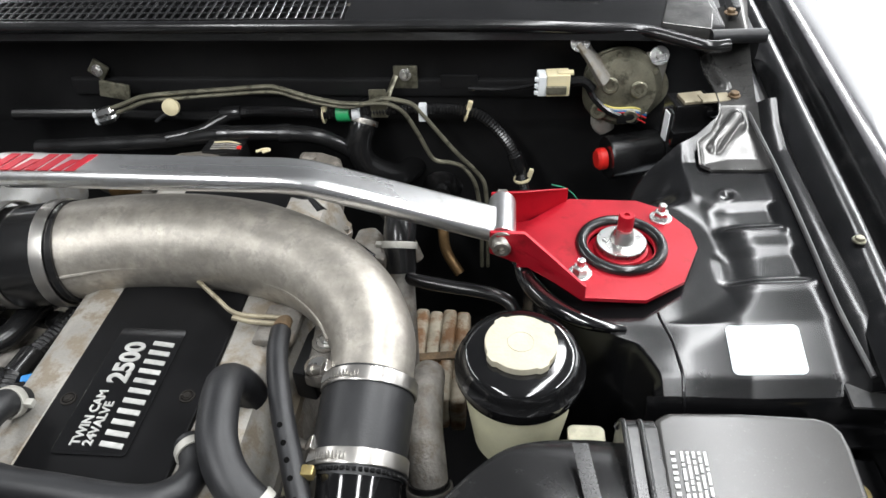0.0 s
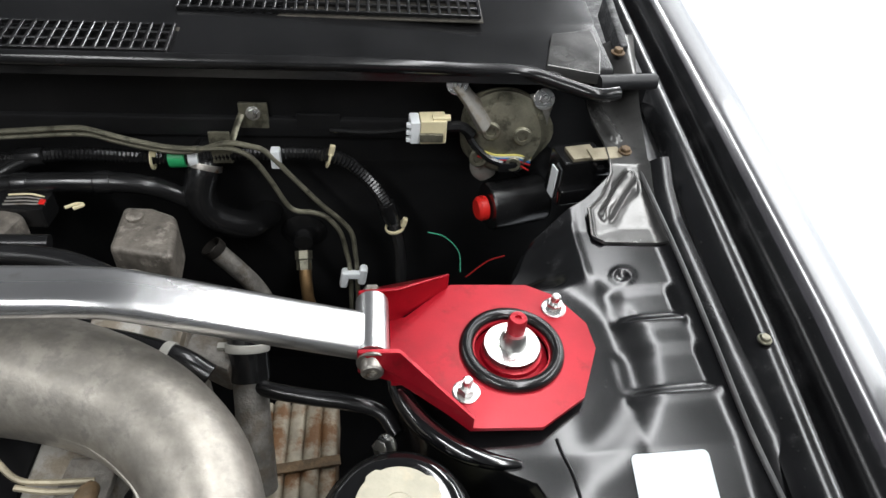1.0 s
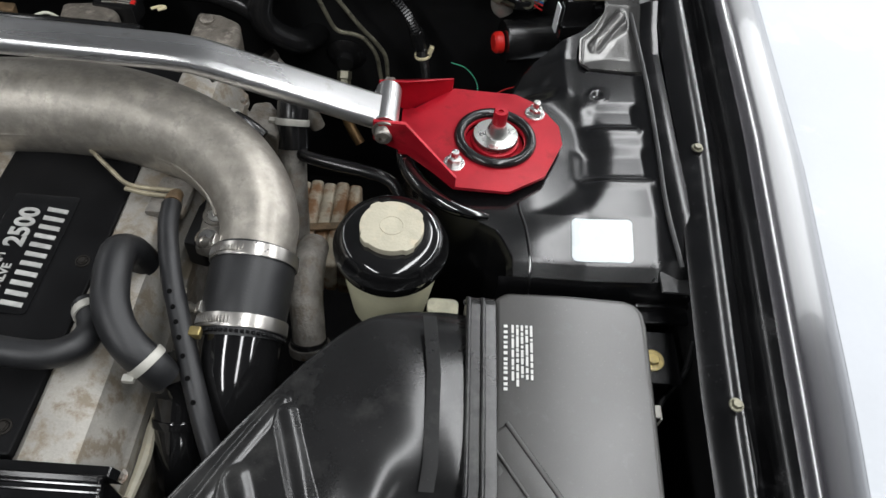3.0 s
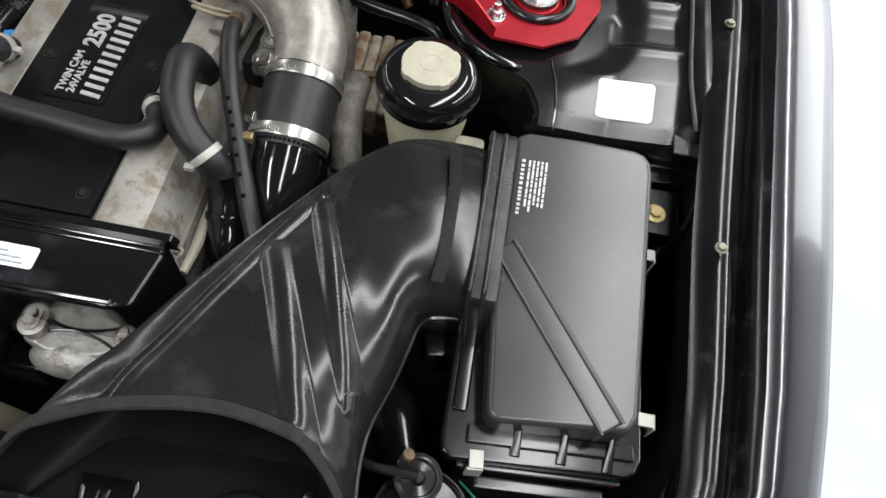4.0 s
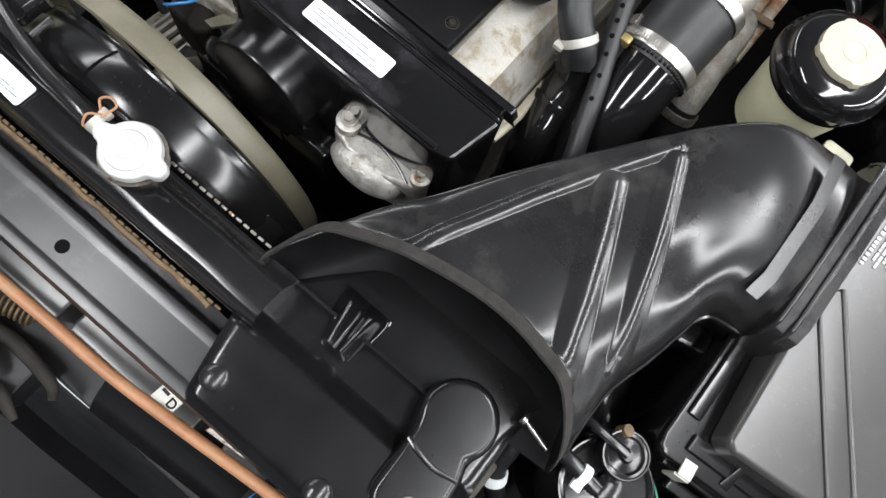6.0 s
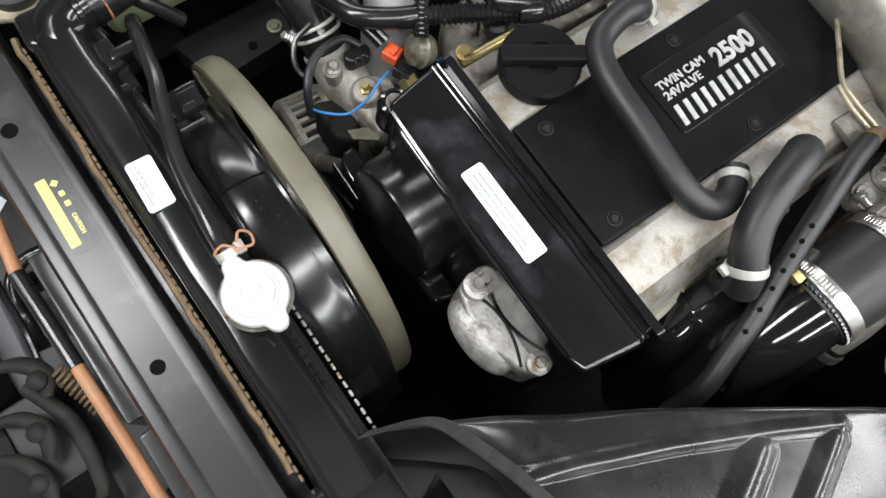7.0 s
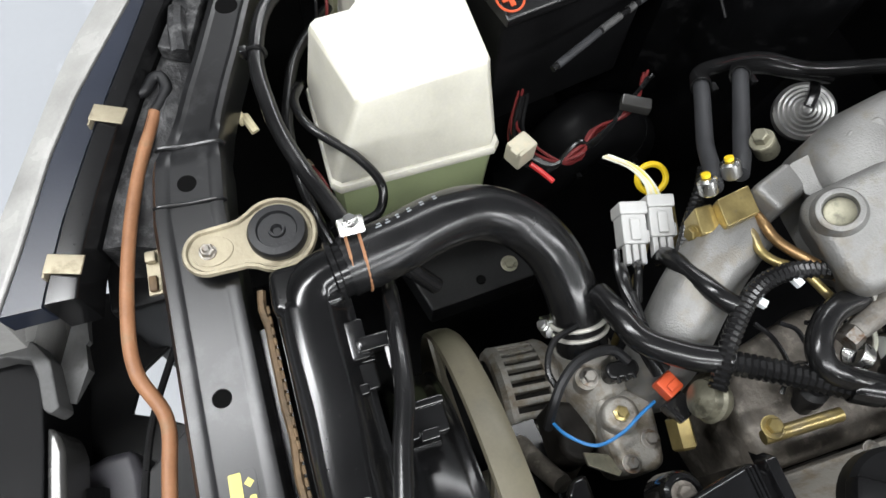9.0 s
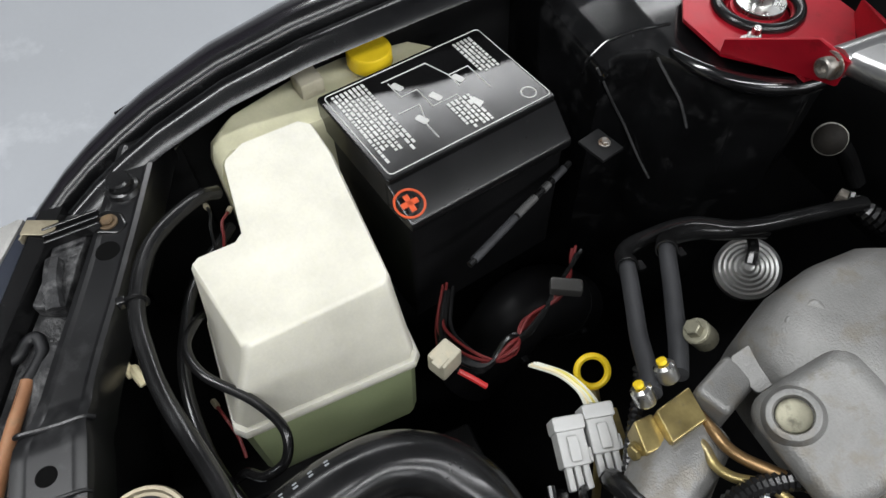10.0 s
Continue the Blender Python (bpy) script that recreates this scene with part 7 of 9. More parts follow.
part("lock", box(bmesh.new(), (-0.154, 0.408, 0.798), (0.012, 0.010, 0.010), rz=20, bev=0.002), BLUEW, e, "blue locking end")

# water outlet casting with sensors
th = thing("water_outlet", "cast aluminium water outlet with sensors and wires", "water outlet", (-0.27, 0.11, 0.65))
bm = bmesh.new()
tube(bm, [(-0.304, 0.114, 0.728), (-0.288, 0.116, 0.710), (-0.268, 0.120, 0.694), (-0.235, 0.130, 0.67)], [0.022, 0.0245, 0.028, 0.034], 24, 5)
lathe(bm, [(0.0235, -0.003), (0.026, -0.002), (0.026, 0.003), (0.0235, 0.004)], 26, axis((-0.292, 0.1155, 0.7145), (0.72, 0.02, -0.69)), close=False)
part("neck", bm, CAST, th, "pale cast outlet neck", angle=50)
bm = bmesh.new()
prism(bm, [(-0.256, 0.110), (-0.248, 0.141), (-0.232, 0.160), (-0.197, 0.153), (-0.174, 0.147), (-0.180, 0.110), (-0.213, 0.106)], 0.64, 0.712, 0.010, seg=4)
lathe(bm, [(0.017, 0), (0.016, 0.014), (0.012, 0.017), (0, 0.017)], 22, axis((-0.226, 0.124, 0.708), (0, -0.15, 1)))
lathe(bm, [(0.010, 0), (0.010, 0.022), (0, 0.022)], 16, axis((-0.262, 0.106, 0.708), (0, -0.1, 1)))
part("casting", bm, CAST, th, "pale cast water housing", angle=50)
# Dark block drawn for the shade of a cavity beside the housing.
bm = bmesh.new()
prism(bm, [(-0.262, 0.074), (-0.250, 0.106), (-0.214, 0.106), (-0.196, 0.09), (-0.21, 0.07)], 0.62, 0.690, 0.008, seg=3)
part("bracket", bm, GREASY, th, "dark block standing for a shaded cavity")
part("olive_stay", prism(bmesh.new(), [(-0.208, 0.086), (-0.200, 0.106), (-0.184, 0.114), (-0.180, 0.108), (-0.196, 0.086)], 0.694, 0.699, 0.001), OLIVE, th)
part("sensor_stud", lathe(bmesh.new(), [(0.007, 0), (0.007, 0.004), (0.004, 0.005), (0.004, 0.012), (0, 0.012)], 6, axis((-0.226, 0.122, 0.724), (0, -0.15, 1))), GOLD, th, "brass sensor stud")
bm = bmesh.new()
prism(bm, rounded(-0.259, 0.133, 0.016, 0.030, 0.0075, 5, rz=-4), 0.722, 0.742, 0.003, seg=3)
op = part("sensor_plug", bm, RUBBER, th, "black oval sensor plug")
for dy in (-0.007, 0.0, 0.007):
    part("clip_tooth", box(bmesh.new(), (-0.251, 0.133 + dy, 0.740), (0.006, 0.003, 0.006), bev=0.0008), RUBBER, op)
for p, d in (((-0.262, 0.106, 0.731), (0, -0.1, 1)), ((-0.200, 0.142, 0.712), (0, 0, 1)), ((-0.186, 0.118, 0.712), (0, 0, 1))):
    part("bolt", hexbolt(bmesh.new(), p, d, r=0.0055, h=0.006), STEEL, th)
bm = bmesh.new()
box(bm, (-0.233, 0.159, 0.752), (0.018, 0.017, 0.014), rz=24, bev=0.002)
box(bm, (-0.231, 0.160, 0.760), (0.006, 0.010, 0.003), rz=24, bev=0.0008)
part("orange_connector", bm, ORANGE, th, "orange plastic connector")
bm = bmesh.new()
box(bm, (-0.214, 0.162, 0.746), (0.020, 0.020, 0.016), rz=24, bev=0.002)
box(bm, (-0.210, 0.158, 0.755), (0.010, 0.004, 0.003), rz=24, bev=0.0008)
part("black_connector", bm, RUBBER, th)
part("brass_sensor", lathe(bmesh.new(), [(0.011, -0.012), (0.011, 0.012), (0.009, 0.014), (0, 0.014)], 6, axis((-0.196, 0.160, 0.736), (1, -0.1, -0.2))), GOLD, th, "brass hex sensor")
for pts, mt, r in (([(-0.226, 0.150, 0.735), (-0.219, 0.132, 0.738), (-0.210, 0.112, 0.738), (-0.207, 0.087, 0.738), (-0.222, 0.068, 0.735), (-0.240, 0.062, 0.722)], BLUEW, 0.0015), ([(-0.235, 0.060, 0.715), (-0.247, 0.065, 0.740), (-0.261, 0.076, 0.748), (-0.273, 0.093, 0.750), (-0.277, 0.113, 0.750), (-0.275, 0.129, 0.748), (-0.264, 0.140, 0.742)], RUBBERGREY, 0.0045), ([(-0.255, 0.075, 0.738), (-0.276, 0.070, 0.745), (-0.296, 0.082, 0.752), (-0.302, 0.105, 0.758)], RUBBER, 0.003),
                   ([(-0.245, 0.16, 0.76), (-0.275, 0.152, 0.772), (-0.310, 0.150, 0.782)], RUBBER, 0.0045), ([(-0.345, 0.148, 0.795), (-0.320, 0.142, 0.792), (-0.285, 0.150, 0.780), (-0.246, 0.160, 0.762)], RUBBER, 0.003)):
    part("wire", tube(bmesh.new(), pts, r, 8, 6), mt, th)
alt = thing("alternator", "ribbed cast aluminium alternator below the hoses", "alternator", (-0.28, 0.08, 0.58))
bm = bmesh.new()
lathe(bm, [(0.02, -0.034), (0.074, -0.030), (0.079, -0.02), (0.079, 0.03), (0.070, 0.045), (0.02, 0.05)], 44, axis((-0.280, 0.090, 0.502), (0.10, 1, 0)))
# Dark case colour paints in the shade of the slots between fins.
part("case", bm, GREASY, alt, "case darkened for the shade between the fins")
AM = axis((-0.280, 0.090, 0.502), (0.10, 1, 0))
bm = bmesh.new()
lathe(bm, [(0.072, -0.036), (0.0810, -0.034), (0.0855, -0.028), (0.0850, -0.021), (0.0780, -0.020)], 40, AM, close=False)
part("front_rim", bm, CAST, alt, "bright cast rim")
bm = bmesh.new()
lathe(bm, [(0.0780, 0.018), (0.0850, 0.019), (0.0860, 0.028), (0.0830, 0.035), (0.0720, 0.046)], 40, AM, close=False)
part("rear_rim", bm, CAST, alt, "bright cast rim")
for k in range(22):
    a = radians(-10 + 10 * k)
    bm = bmesh.new()
    box(bm, (0, 0, 0), (0.010, 0.0078, 0.044), bev=0.0024)
    bmesh.ops.transform(bm, matrix=AM @ Matrix.Rotation(a, 4, "Z") @ Matrix.Translation((0.0800, 0, -0.002)), verts=bm.verts)
    part("cooling_fin", bm, CAST, alt)
bm = bmesh.new()
tube(bm, [(-0.25, 0.055, 0.585), (-0.22, 0.060, 0.62), (-0.19, 0.07, 0.65)], 0.010, 10, 4)
part("bracket", bm, OLDCAST, alt)
part("drive_belt", prism(bmesh.new(), [(-0.262, 0.052), (-0.150, 0.052), (-0.150, 0.078), (-0.262, 0.078)], 0.585, 0.591, 0.001, top=lambda x, y: 0.596 + (x + 0.262) * 0.35), RUBBER, alt, "black ribbed drive belt")
# fuel rail end and regulator, seen past the oil cap
e = thing("fuel_rail", "yellow passivated fuel rail beside the cam cover", "fuel rail", (-0.19, 0.2, 0.78))
part("rail", tube(bmesh.new(), [(-0.171, 0.196, 0.788), (-0.170, 0.228, 0.790), (-0.169, 0.262, 0.790)], 0.0055, 10, 4), GOLD, e)
part("regulator", lathe(bmesh.new(), [(0.013, -0.012), (0.016, -0.008), (0.016, -0.002), (0.0185, 0), (0.016, 0.002), (0.015, 0.010), (0.006, 0.014), (0, 0.014)], 24, axis((-0.210, 0.176, 0.776), (-0.3, -0.9, 0.4))), OLIVE, e)
for p in ((-0.176, 0.203, 0.794),):
    part("bolt", hexbolt(bmesh.new(), p, r=0.006, h=0.007), GOLD, e)

# ---------------------------------------------------------------- things on the firewall
wm = thing("wiper_motor", "olive plated wiper motor bolted to the firewall", "wiper motor", (0.49, 0.92, 0.80))
M = axis((0.490, 0.922, 0.872), (-0.1, -1, 0.15))
bm = bmesh.new()
lathe(bm, [(0.052, 0.0), (0.055, 0.004), (0.055, 0.018), (0.050, 0.022), (0.046, 0.030), (0.030, 0.033), (0, 0.034)], 36, M)
prism(bm, [(0.060 * math.cos(radians(q)) * (1.0 + 0.08 * math.cos(radians(3 * q))), 0.056 * math.sin(radians(q))) for q in range(0, 360, 10)], 0.004, 0.010, 0.002, M)
body = part("gear_housing", bm, OLIVE, wm, "olive plated gear housing")
for x, y, r in ((-0.018, 0.008, 0.012), (0.022, 0.004, 0.012), (-0.03, -0.03, 0.012), (0.015, -0.035, 0.010)):
    part("boss", lathe(bmesh.new(), [(r, 0.02), (r, 0.036), (r * 0.85, 0.0375), (r * 0.55, 0.0372), (r * 0.5, 0.0345), (0, 0.0345)], 20, M @ Matrix.Translation((x, y, 0))), OLIVE, body)
for q in (35, 100, 165, 230, 300):
    part("rivet", lathe(bmesh.new(), [(0.0045, 0.018), (0.0045, 0.026), (0.003, 0.028), (0, 0.028)], 12, M @ Matrix.Translation((0.052 * math.cos(radians(q)), 0.049 * math.sin(radians(q)), 0))), OLIVE, body)
for arm, rr in (([(0.423, 0.908, 0.944), (0.437, 0.905, 0.925), (0.462, 0.903, 0.892)], [0.017, 0.016, 0.024]), ([(0.533, 0.915, 0.922), (0.530, 0.910, 0.895), (0.522, 0.908, 0.855)], [0.016, 0.0145, 0.021]), ([(0.470, 0.91, 0.845), (0.468, 0.905, 0.820), (0.475, 0.905, 0.805)], [0.02, 0.018, 0.012])):
    part("mounting_arm", tube(bmesh.new(), arm, rr, 14, 5, flat=0.45), CAST, wm, "plated mounting arm")
for p in ((0.423, 0.900, 0.944), (0.533, 0.907, 0.922)):
    bm = bmesh.new()
    hexbolt(bm, p, (0, -1, 0.5), r=0.006, h=0.005, washer=2.2)
    part("bolt", bm, ZINC, wm)
bm = bmesh.new()
lathe(bm, [(0.028, 0), (0.030, 0.004), (0.030, 0.06), (0.026, 0.066), (0, 0.067)], 26, axis((0.512, 0.93, 0.835), (0.75, 0.25, -0.55)))
part("motor_can", bm, SHELL, wm)
for k, (mt, dz) in enumerate(((REDW, 0.0), (WHITEW, 0.004), (BLUEW, 0.002), (REDW, -0.004), (YTAPE, 0.006))):
    bm = bmesh.new()
    tube(bm, [(0.455, 0.886, 0.855 + dz), (0.478, 0.884, 0.848 + dz), (0.505, 0.884, 0.846 + dz * 1.4), (0.525, 0.888, 0.836 + dz * 2)], 0.0014, 6, 5)
    part("wire", bm, mt, wm)
bm = bmesh.new()
box(bm, (0.497, 0.884, 0.838), (0.028, 0.012, 0.014), bev=0.002)
tube(bm, [(0.440, 0.893, 0.880), (0.450, 0.888, 0.865), (0.468, 0.884, 0.850), (0.486, 0.884, 0.842)], 0.005, 8, 5)
part("plug", bm, RUBBER, wm)

e = thing("wiring_connector", "ivory wiring connector with a white locking end", "connector", (0.39, 0.885, 0.89))
bm = bmesh.new()
box(bm, (0.395, 0.884, 0.893), (0.032, 0.024, 0.032), rz=4, bev=0.002)
box(bm, (0.405, 0.880, 0.910), (0.022, 0.010, 0.004), bev=0.001)
part("housing", bm, IVORY, e)
bm = bmesh.new()
box(bm, (0.373, 0.884, 0.892), (0.012, 0.025, 0.030), rz=4, bev=0.002)
for k in range(3):
    box(bm, (0.366, 0.875, 0.882 + 0.010 * k), (0.006, 0.006, 0.005), bev=0.0008)
part("lock", bm, LABEL, e, "white locking end")
part("tab", box(bmesh.new(), (0.393, 0.868, 0.889), (0.028, 0.005, 0.011), bev=0.001), OLIVE, e)
part("lead", tube(bmesh.new(), [(0.410, 0.886, 0.893), (0.430, 0.888, 0.893), (0.445, 0.89, 0.88)], 0.007, 8, 5), RUBBER, e)
part("lead", tube(bmesh.new(), [(0.366, 0.886, 0.890), (0.345, 0.895, 0.880), (0.315, 0.905, 0.872), (0.27, 0.915, 0.868)], 0.004, 8, 5), RUBBER, e)

e = thing("warning_buzzer", "black cylinder with a bright red rubber end cap", "buzzer", (0.5, 0.9, 0.77))
part("cylinder", lathe(bmesh.new(), [(0.031, 0.0), (0.033, 0.003), (0.033, 0.075), (0.030, 0.08), (0, 0.081)], 30, axis((0.475, 0.878, 0.775), (0.95, 0.25, 0.02))), RUBBER, e, "black plastic cylinder")
part("red_cap", lathe(bmesh.new(), [(0.016, 0.0), (0.0165, 0.002), (0.0165, 0.010), (0.013, 0.014), (0, 0.015)], 22, axis((0.473, 0.876, 0.775), (-0.95, -0.25, 0.0))), REDPL, e, "red rubber end cap")

e = thing("relay_box", "black relay box on a bare metal bracket", "relay", (0.575, 0.82, 0.85))
part("case", box(bmesh.new(), (0.563, 0.822, 0.872), (0.054, 0.040, 0.062), rz=12, bev=0.003), PLASTIC, e)
part("terminal_block", box(bmesh.new(), (0.560, 0.796, 0.862), (0.046, 0.014, 0.020), rz=12, bev=0.003), GLOSSBLK, e)
part("label", box(bmesh.new(), (0.5345, 0.812, 0.868), (0.002, 0.014, 0.040), rz=12, bev=0.0004), LABEL, e, "white label")
bm = bmesh.new()
box(bm, (0.595, 0.812, 0.9085), (0.050, 0.022, 0.003), rz=8, bev=0.001)
box(bm, (0.563, 0.816, 0.9055), (0.032, 0.026, 0.005), rz=12, bev=0.001)
part("bracket", bm, BRACKET, e, "dull plated metal bracket")
part("bolt", hexbolt(bmesh.new(), (0.612, 0.812, 0.911), r=0.006, h=0.005, washer=1.3), RUSTED, e, "rusty bolt")
part("backing_pad", box(bmesh.new(), (0.603, 0.812, 0.8925), (0.05, 0.03, 0.012), bev=0.004), PAINT, e)

# metal lines along the firewall
LINE_ENDS = [(0.290, 0.884, 0.651), (0.291, 0.882, 0.55)]
UPPER_LINE = [(-0.290, 0.884, 0.840), (-0.282, 0.884, 0.844), (-0.245, 0.884, 0.857), (-0.214, 0.884, 0.868), (-0.161, 0.884, 0.874), (-0.088, 0.884, 0.880), (-0.024, 0.884, 0.885), (-0.006, 0.884, 0.883), (0.019, 0.884, 0.875), (0.045, 0.884, 0.867), (0.080, 0.884, 0.8595), (0.110, 0.884, 0.858), (0.146, 0.884, 0.859), (0.163, 0.884, 0.854), (0.178, 0.884, 0.841), (0.195, 0.884, 0.809), (0.212, 0.884, 0.771), (0.224, 0.884, 0.761), (0.243, 0.884, 0.759), (0.262, 0.884, 0.750), (0.279, 0.884, 0.723), (0.286, 0.884, 0.685)] + LINE_ENDS
LOWER_LINE = [(-0.290, 0.886, 0.829), (-0.280, 0.886, 0.834), (-0.243, 0.886, 0.848), (-0.212, 0.886, 0.859), (-0.160, 0.886, 0.865), (-0.095, 0.886, 0.871), (-0.016, 0.886, 0.876), (0.018, 0.886, 0.867), (0.055, 0.886, 0.857), (0.100, 0.886, 0.852), (0.146, 0.885, 0.866), (0.176, 0.884, 0.8625), (0.190, 0.884, 0.857), (0.203, 0.884, 0.842), (0.222, 0.884, 0.816), (0.254, 0.884, 0.774), (0.280, 0.884, 0.745), (0.294, 0.884, 0.722), (0.298, 0.884, 0.685), (0.300, 0.884, 0.651), (0.301, 0.882, 0.55)]
for pts in (UPPER_LINE, LOWER_LINE):
    solo("metal_fluid_line", tube(bmesh.new(), pts, 0.0034, 8, 5), OLIVE, "olive plated metal line clipped along the firewall", "pipe", "firewall lines")
e = thing("line_bracket", "olive plated bracket bolted to the firewall", "bracket", (0.176, 0.93, 0.86))
part("plate", box(bmesh.new(), (0.176, 0.9265, 0.880), (0.036, 0.005, 0.036), bev=0.002), OLIVE, e)
part("bolt", hexbolt(bmesh.new(), (0.176, 0.923, 0.885), (0, -1, 0.2), r=0.006, h=0.005), ZINC, e)
part("plate", box(bmesh.new(), (0.137, 0.8965, 0.852), (0.026, 0.005, 0.046), bev=0.002), OLIVE, e)
part("leg", tube(bmesh.new(), [(0.162, 0.921, 0.885), (0.156, 0.912, 0.872), (0.150, 0.902, 0.858), (0.146, 0.896, 0.850)], 0.005, 8, 4, flat=0.4), OLIVE, e)
e = thing("line_bracket", "dark bracket plate screwed to the firewall", "bracket", (0.25, 0.93, 0.865))
part("plate", box(bmesh.new(), (0.255, 0.926, 0.873), (0.055, 0.004, 0.022), bev=0.002), SHELL, e)
e = thing("line_bracket", "olive plated bracket bolted to the firewall", "bracket", (-0.16, 0.93, 0.86))
part("plate", box(bmesh.new(), (-0.268, 0.905, 0.867), (0.044, 0.006, 0.026), rz=8, ry=15, bev=0.002), OLIVE, e)
part("bolt_plate", box(bmesh.new(), (-0.293, 0.922, 0.893), (0.026, 0.005, 0.026), ry=40, bev=0.002), OLIVE, e)
part("bolt", hexbolt(bmesh.new(), (-0.293, 0.918, 0.893), (0, -1, 0.2), r=0.006, h=0.005), ZINC, e)
for z in (0.841, 0.831):
    e = thing("line_union", "bright flare nut on a metal firewall line", "pipe fitting", (-0.281, 0.885, z), "firewall line unions")
    part("nut", lathe(bmesh.new(), [(0.0070, -0.016), (0.0085, -0.014), (0.0085, 0.008), (0.006, 0.012), (0.004, 0.016), (0, 0.016)], 6, axis((-0.281, 0.885, z), (0.95, 0, 0.3))), ZINC, e)
    part("collar", lathe(bmesh.new(), [(0.0062, -0.022), (0.0066, -0.016)], 14, axis((-0.281, 0.885, z), (0.95, 0, 0.3))), LABEL, e, "white end collar")
e = thing("line_clip", "yellowed round clip on the firewall loom", "clip", (-0.174, 0.88, 0.853))
part("disc", lathe(bmesh.new(), [(0.0125, -0.004), (0.013, 0.0), (0.0125, 0.004), (0.006, 0.006), (0, 0.006)], 20, axis((-0.174, 0.880, 0.853), (0.1, -1, 0.2))), IVORY, e)
part("tail", tube(bmesh.new(), [(-0.176, 0.882, 0.845), (-0.190, 0.882, 0.838), (-0.207, 0.884, 0.826)], 0.0026, 8, 4), HOSEGREY, e)
e = thing("rear_connector", "brown connector block with coloured wires behind the engine", "connector", (-0.25, 0.80, 0.78))
part("housing", box(bmesh.new(), (-0.232, 0.800, 0.792), (0.024, 0.020, 0.040), rz=12, ry=8, bev=0.003), RUSTED, e)
part("cap", box(bmesh.new(), (-0.236, 0.795, 0.765), (0.046, 0.020, 0.014), rz=12, bev=0.003), BRONZE, e, "bronze plated base")
for k, mt in enumerate((BLUEW, REDDULL, RUBBERGREY, WHITEW)):
    part("wire", tube(bmesh.new(), [(-0.220, 0.797, 0.775 + 0.006 * k), (-0.200, 0.80, 0.782 + 0.005 * k), (-0.178, 0.81, 0.776 + 0.008 * k), (-0.160, 0.825, 0.770)], 0.0022, 6, 5), mt, e)

fl = thing("firewall_loom", "black corrugated wiring loom along the firewall", "wiring loom", (0.1, 0.9, 0.835))
FLP = [(-0.45, 0.905, 0.825), (-0.28, 0.90, 0.83), (-0.133, 0.90, 0.827), (-0.044, 0.90, 0.837), (0.063, 0.90, 0.833), (0.13, 0.902, 0.838), (0.195, 0.90, 0.842), (0.250, 0.90, 0.842), (0.290, 0.897, 0.832), (0.325, 0.893, 0.796), (0.345, 0.89, 0.755), (0.354, 0.89, 0.724), (0.362, 0.89, 0.67), (0.365, 0.89, 0.60)]
corrugated("sleeve", FLP, 0.0095, "", parent=fl)
for p, d in (((0.344, 0.890, 0.757), (0.3, 0, -1)), ((-0.092, 0.900, 0.832), (1, 0, 0.1))):
    part("tape_wrap", lathe(bmesh.new(), [(0.0108, -0.016), (0.0122, -0.014), (0.0118, -0.004), (0.0124, 0.002), (0.0120, 0.012), (0.0108, 0.016)], 16, axis(p, d)), RUBBER, fl, "black tape wrap")
part("branch", tube(bmesh.new(), [(-0.09, 0.898, 0.832), (-0.115, 0.89, 0.822), (-0.14, 0.88, 0.812), (-0.19, 0.87, 0.805)], 0.009, 10, 5), RUBBER, fl)
solo("wiring_tape", lathe(bmesh.new(), [(0.0125, -0.010), (0.0130, -0.009), (0.0130, 0.009), (0.0125, 0.010)], 18, axis((0.082, 0.900, 0.834), (1, 0, 0.06))), GREEN, "green tape wrapped round the firewall loom", "tape")
solo("wiring_tape", lathe(bmesh.new(), [(0.0125, -0.006), (0.0130, -0.005), (0.0130, 0.005), (0.0125, 0.006)], 18, axis((0.102, 0.901, 0.835), (1, 0, 0.06))), LABEL, "white tape wrapped round the firewall loom", "tape")
solo("wiring_tape", box(bmesh.new(), (0.203, 0.890, 0.842), (0.012, 0.014, 0.026), bev=0.002), LABEL, "white clip holding the firewall lines", "clip")
for p, d in (((0.052, 0.900, 0.833), (1, 0, 0)), ((0.268, 0.899, 0.838), (1, 0, -0.3)), ((0.353, 0.890, 0.728), (0.2, 0, -1))):
    e = thing("cable_tie", "yellowed plastic cable tie round the loom", "cable tie", p, "cable ties on the loom")
    m = axis(p, d)
    part("band", tube(bmesh.new(), [m @ V(0.0125 * math.cos(radians(a)), 0.0125 * math.sin(radians(a)), 0) for a in range(0, 360, 24)], 0.0018, 6, 2, closed=True, flat=1.6), IVORY, e)
    part("head", box(bmesh.new(), Vector(p) + V(0.012 if d[2] < -0.5 else 0.004, -0.006, 0.014), (0.007, 0.007, 0.014), bev=0.0012, ry=15), IVORY, e)

hose("heater_hose", [(0.114, 0.935, 0.826), (0.111, 0.905, 0.818), (0.104, 0.893, 0.800), (0.101, 0.888, 0.780), (0.107, 0.888, 0.757), (0.127, 0.892, 0.737), (0.154, 0.905, 0.720), (0.172, 0.935, 0.712), (0.180, 0.965, 0.710)], 0.0200, RUBBER, "black rubber heater hose with a wire clamp", [((0.1105, 0.9045, 0.8175), (-0.25, -0.6, -0.9))], cl_mat=STEEL, seg=20)
solo("heater_pipe", tube(bmesh.new(), [(0.118, 0.850, 0.722), (0.142, 0.848, 0.690), (0.165, 0.846, 0.652), (0.185, 0.84, 0.60)], 0.0125, 14, 5), CASTROUGH, "stained cast metal heater pipe", "pipe")
e = thing("line_clip", "white plastic clip holding the two firewall lines", "clip", (0.296, 0.882, 0.645))
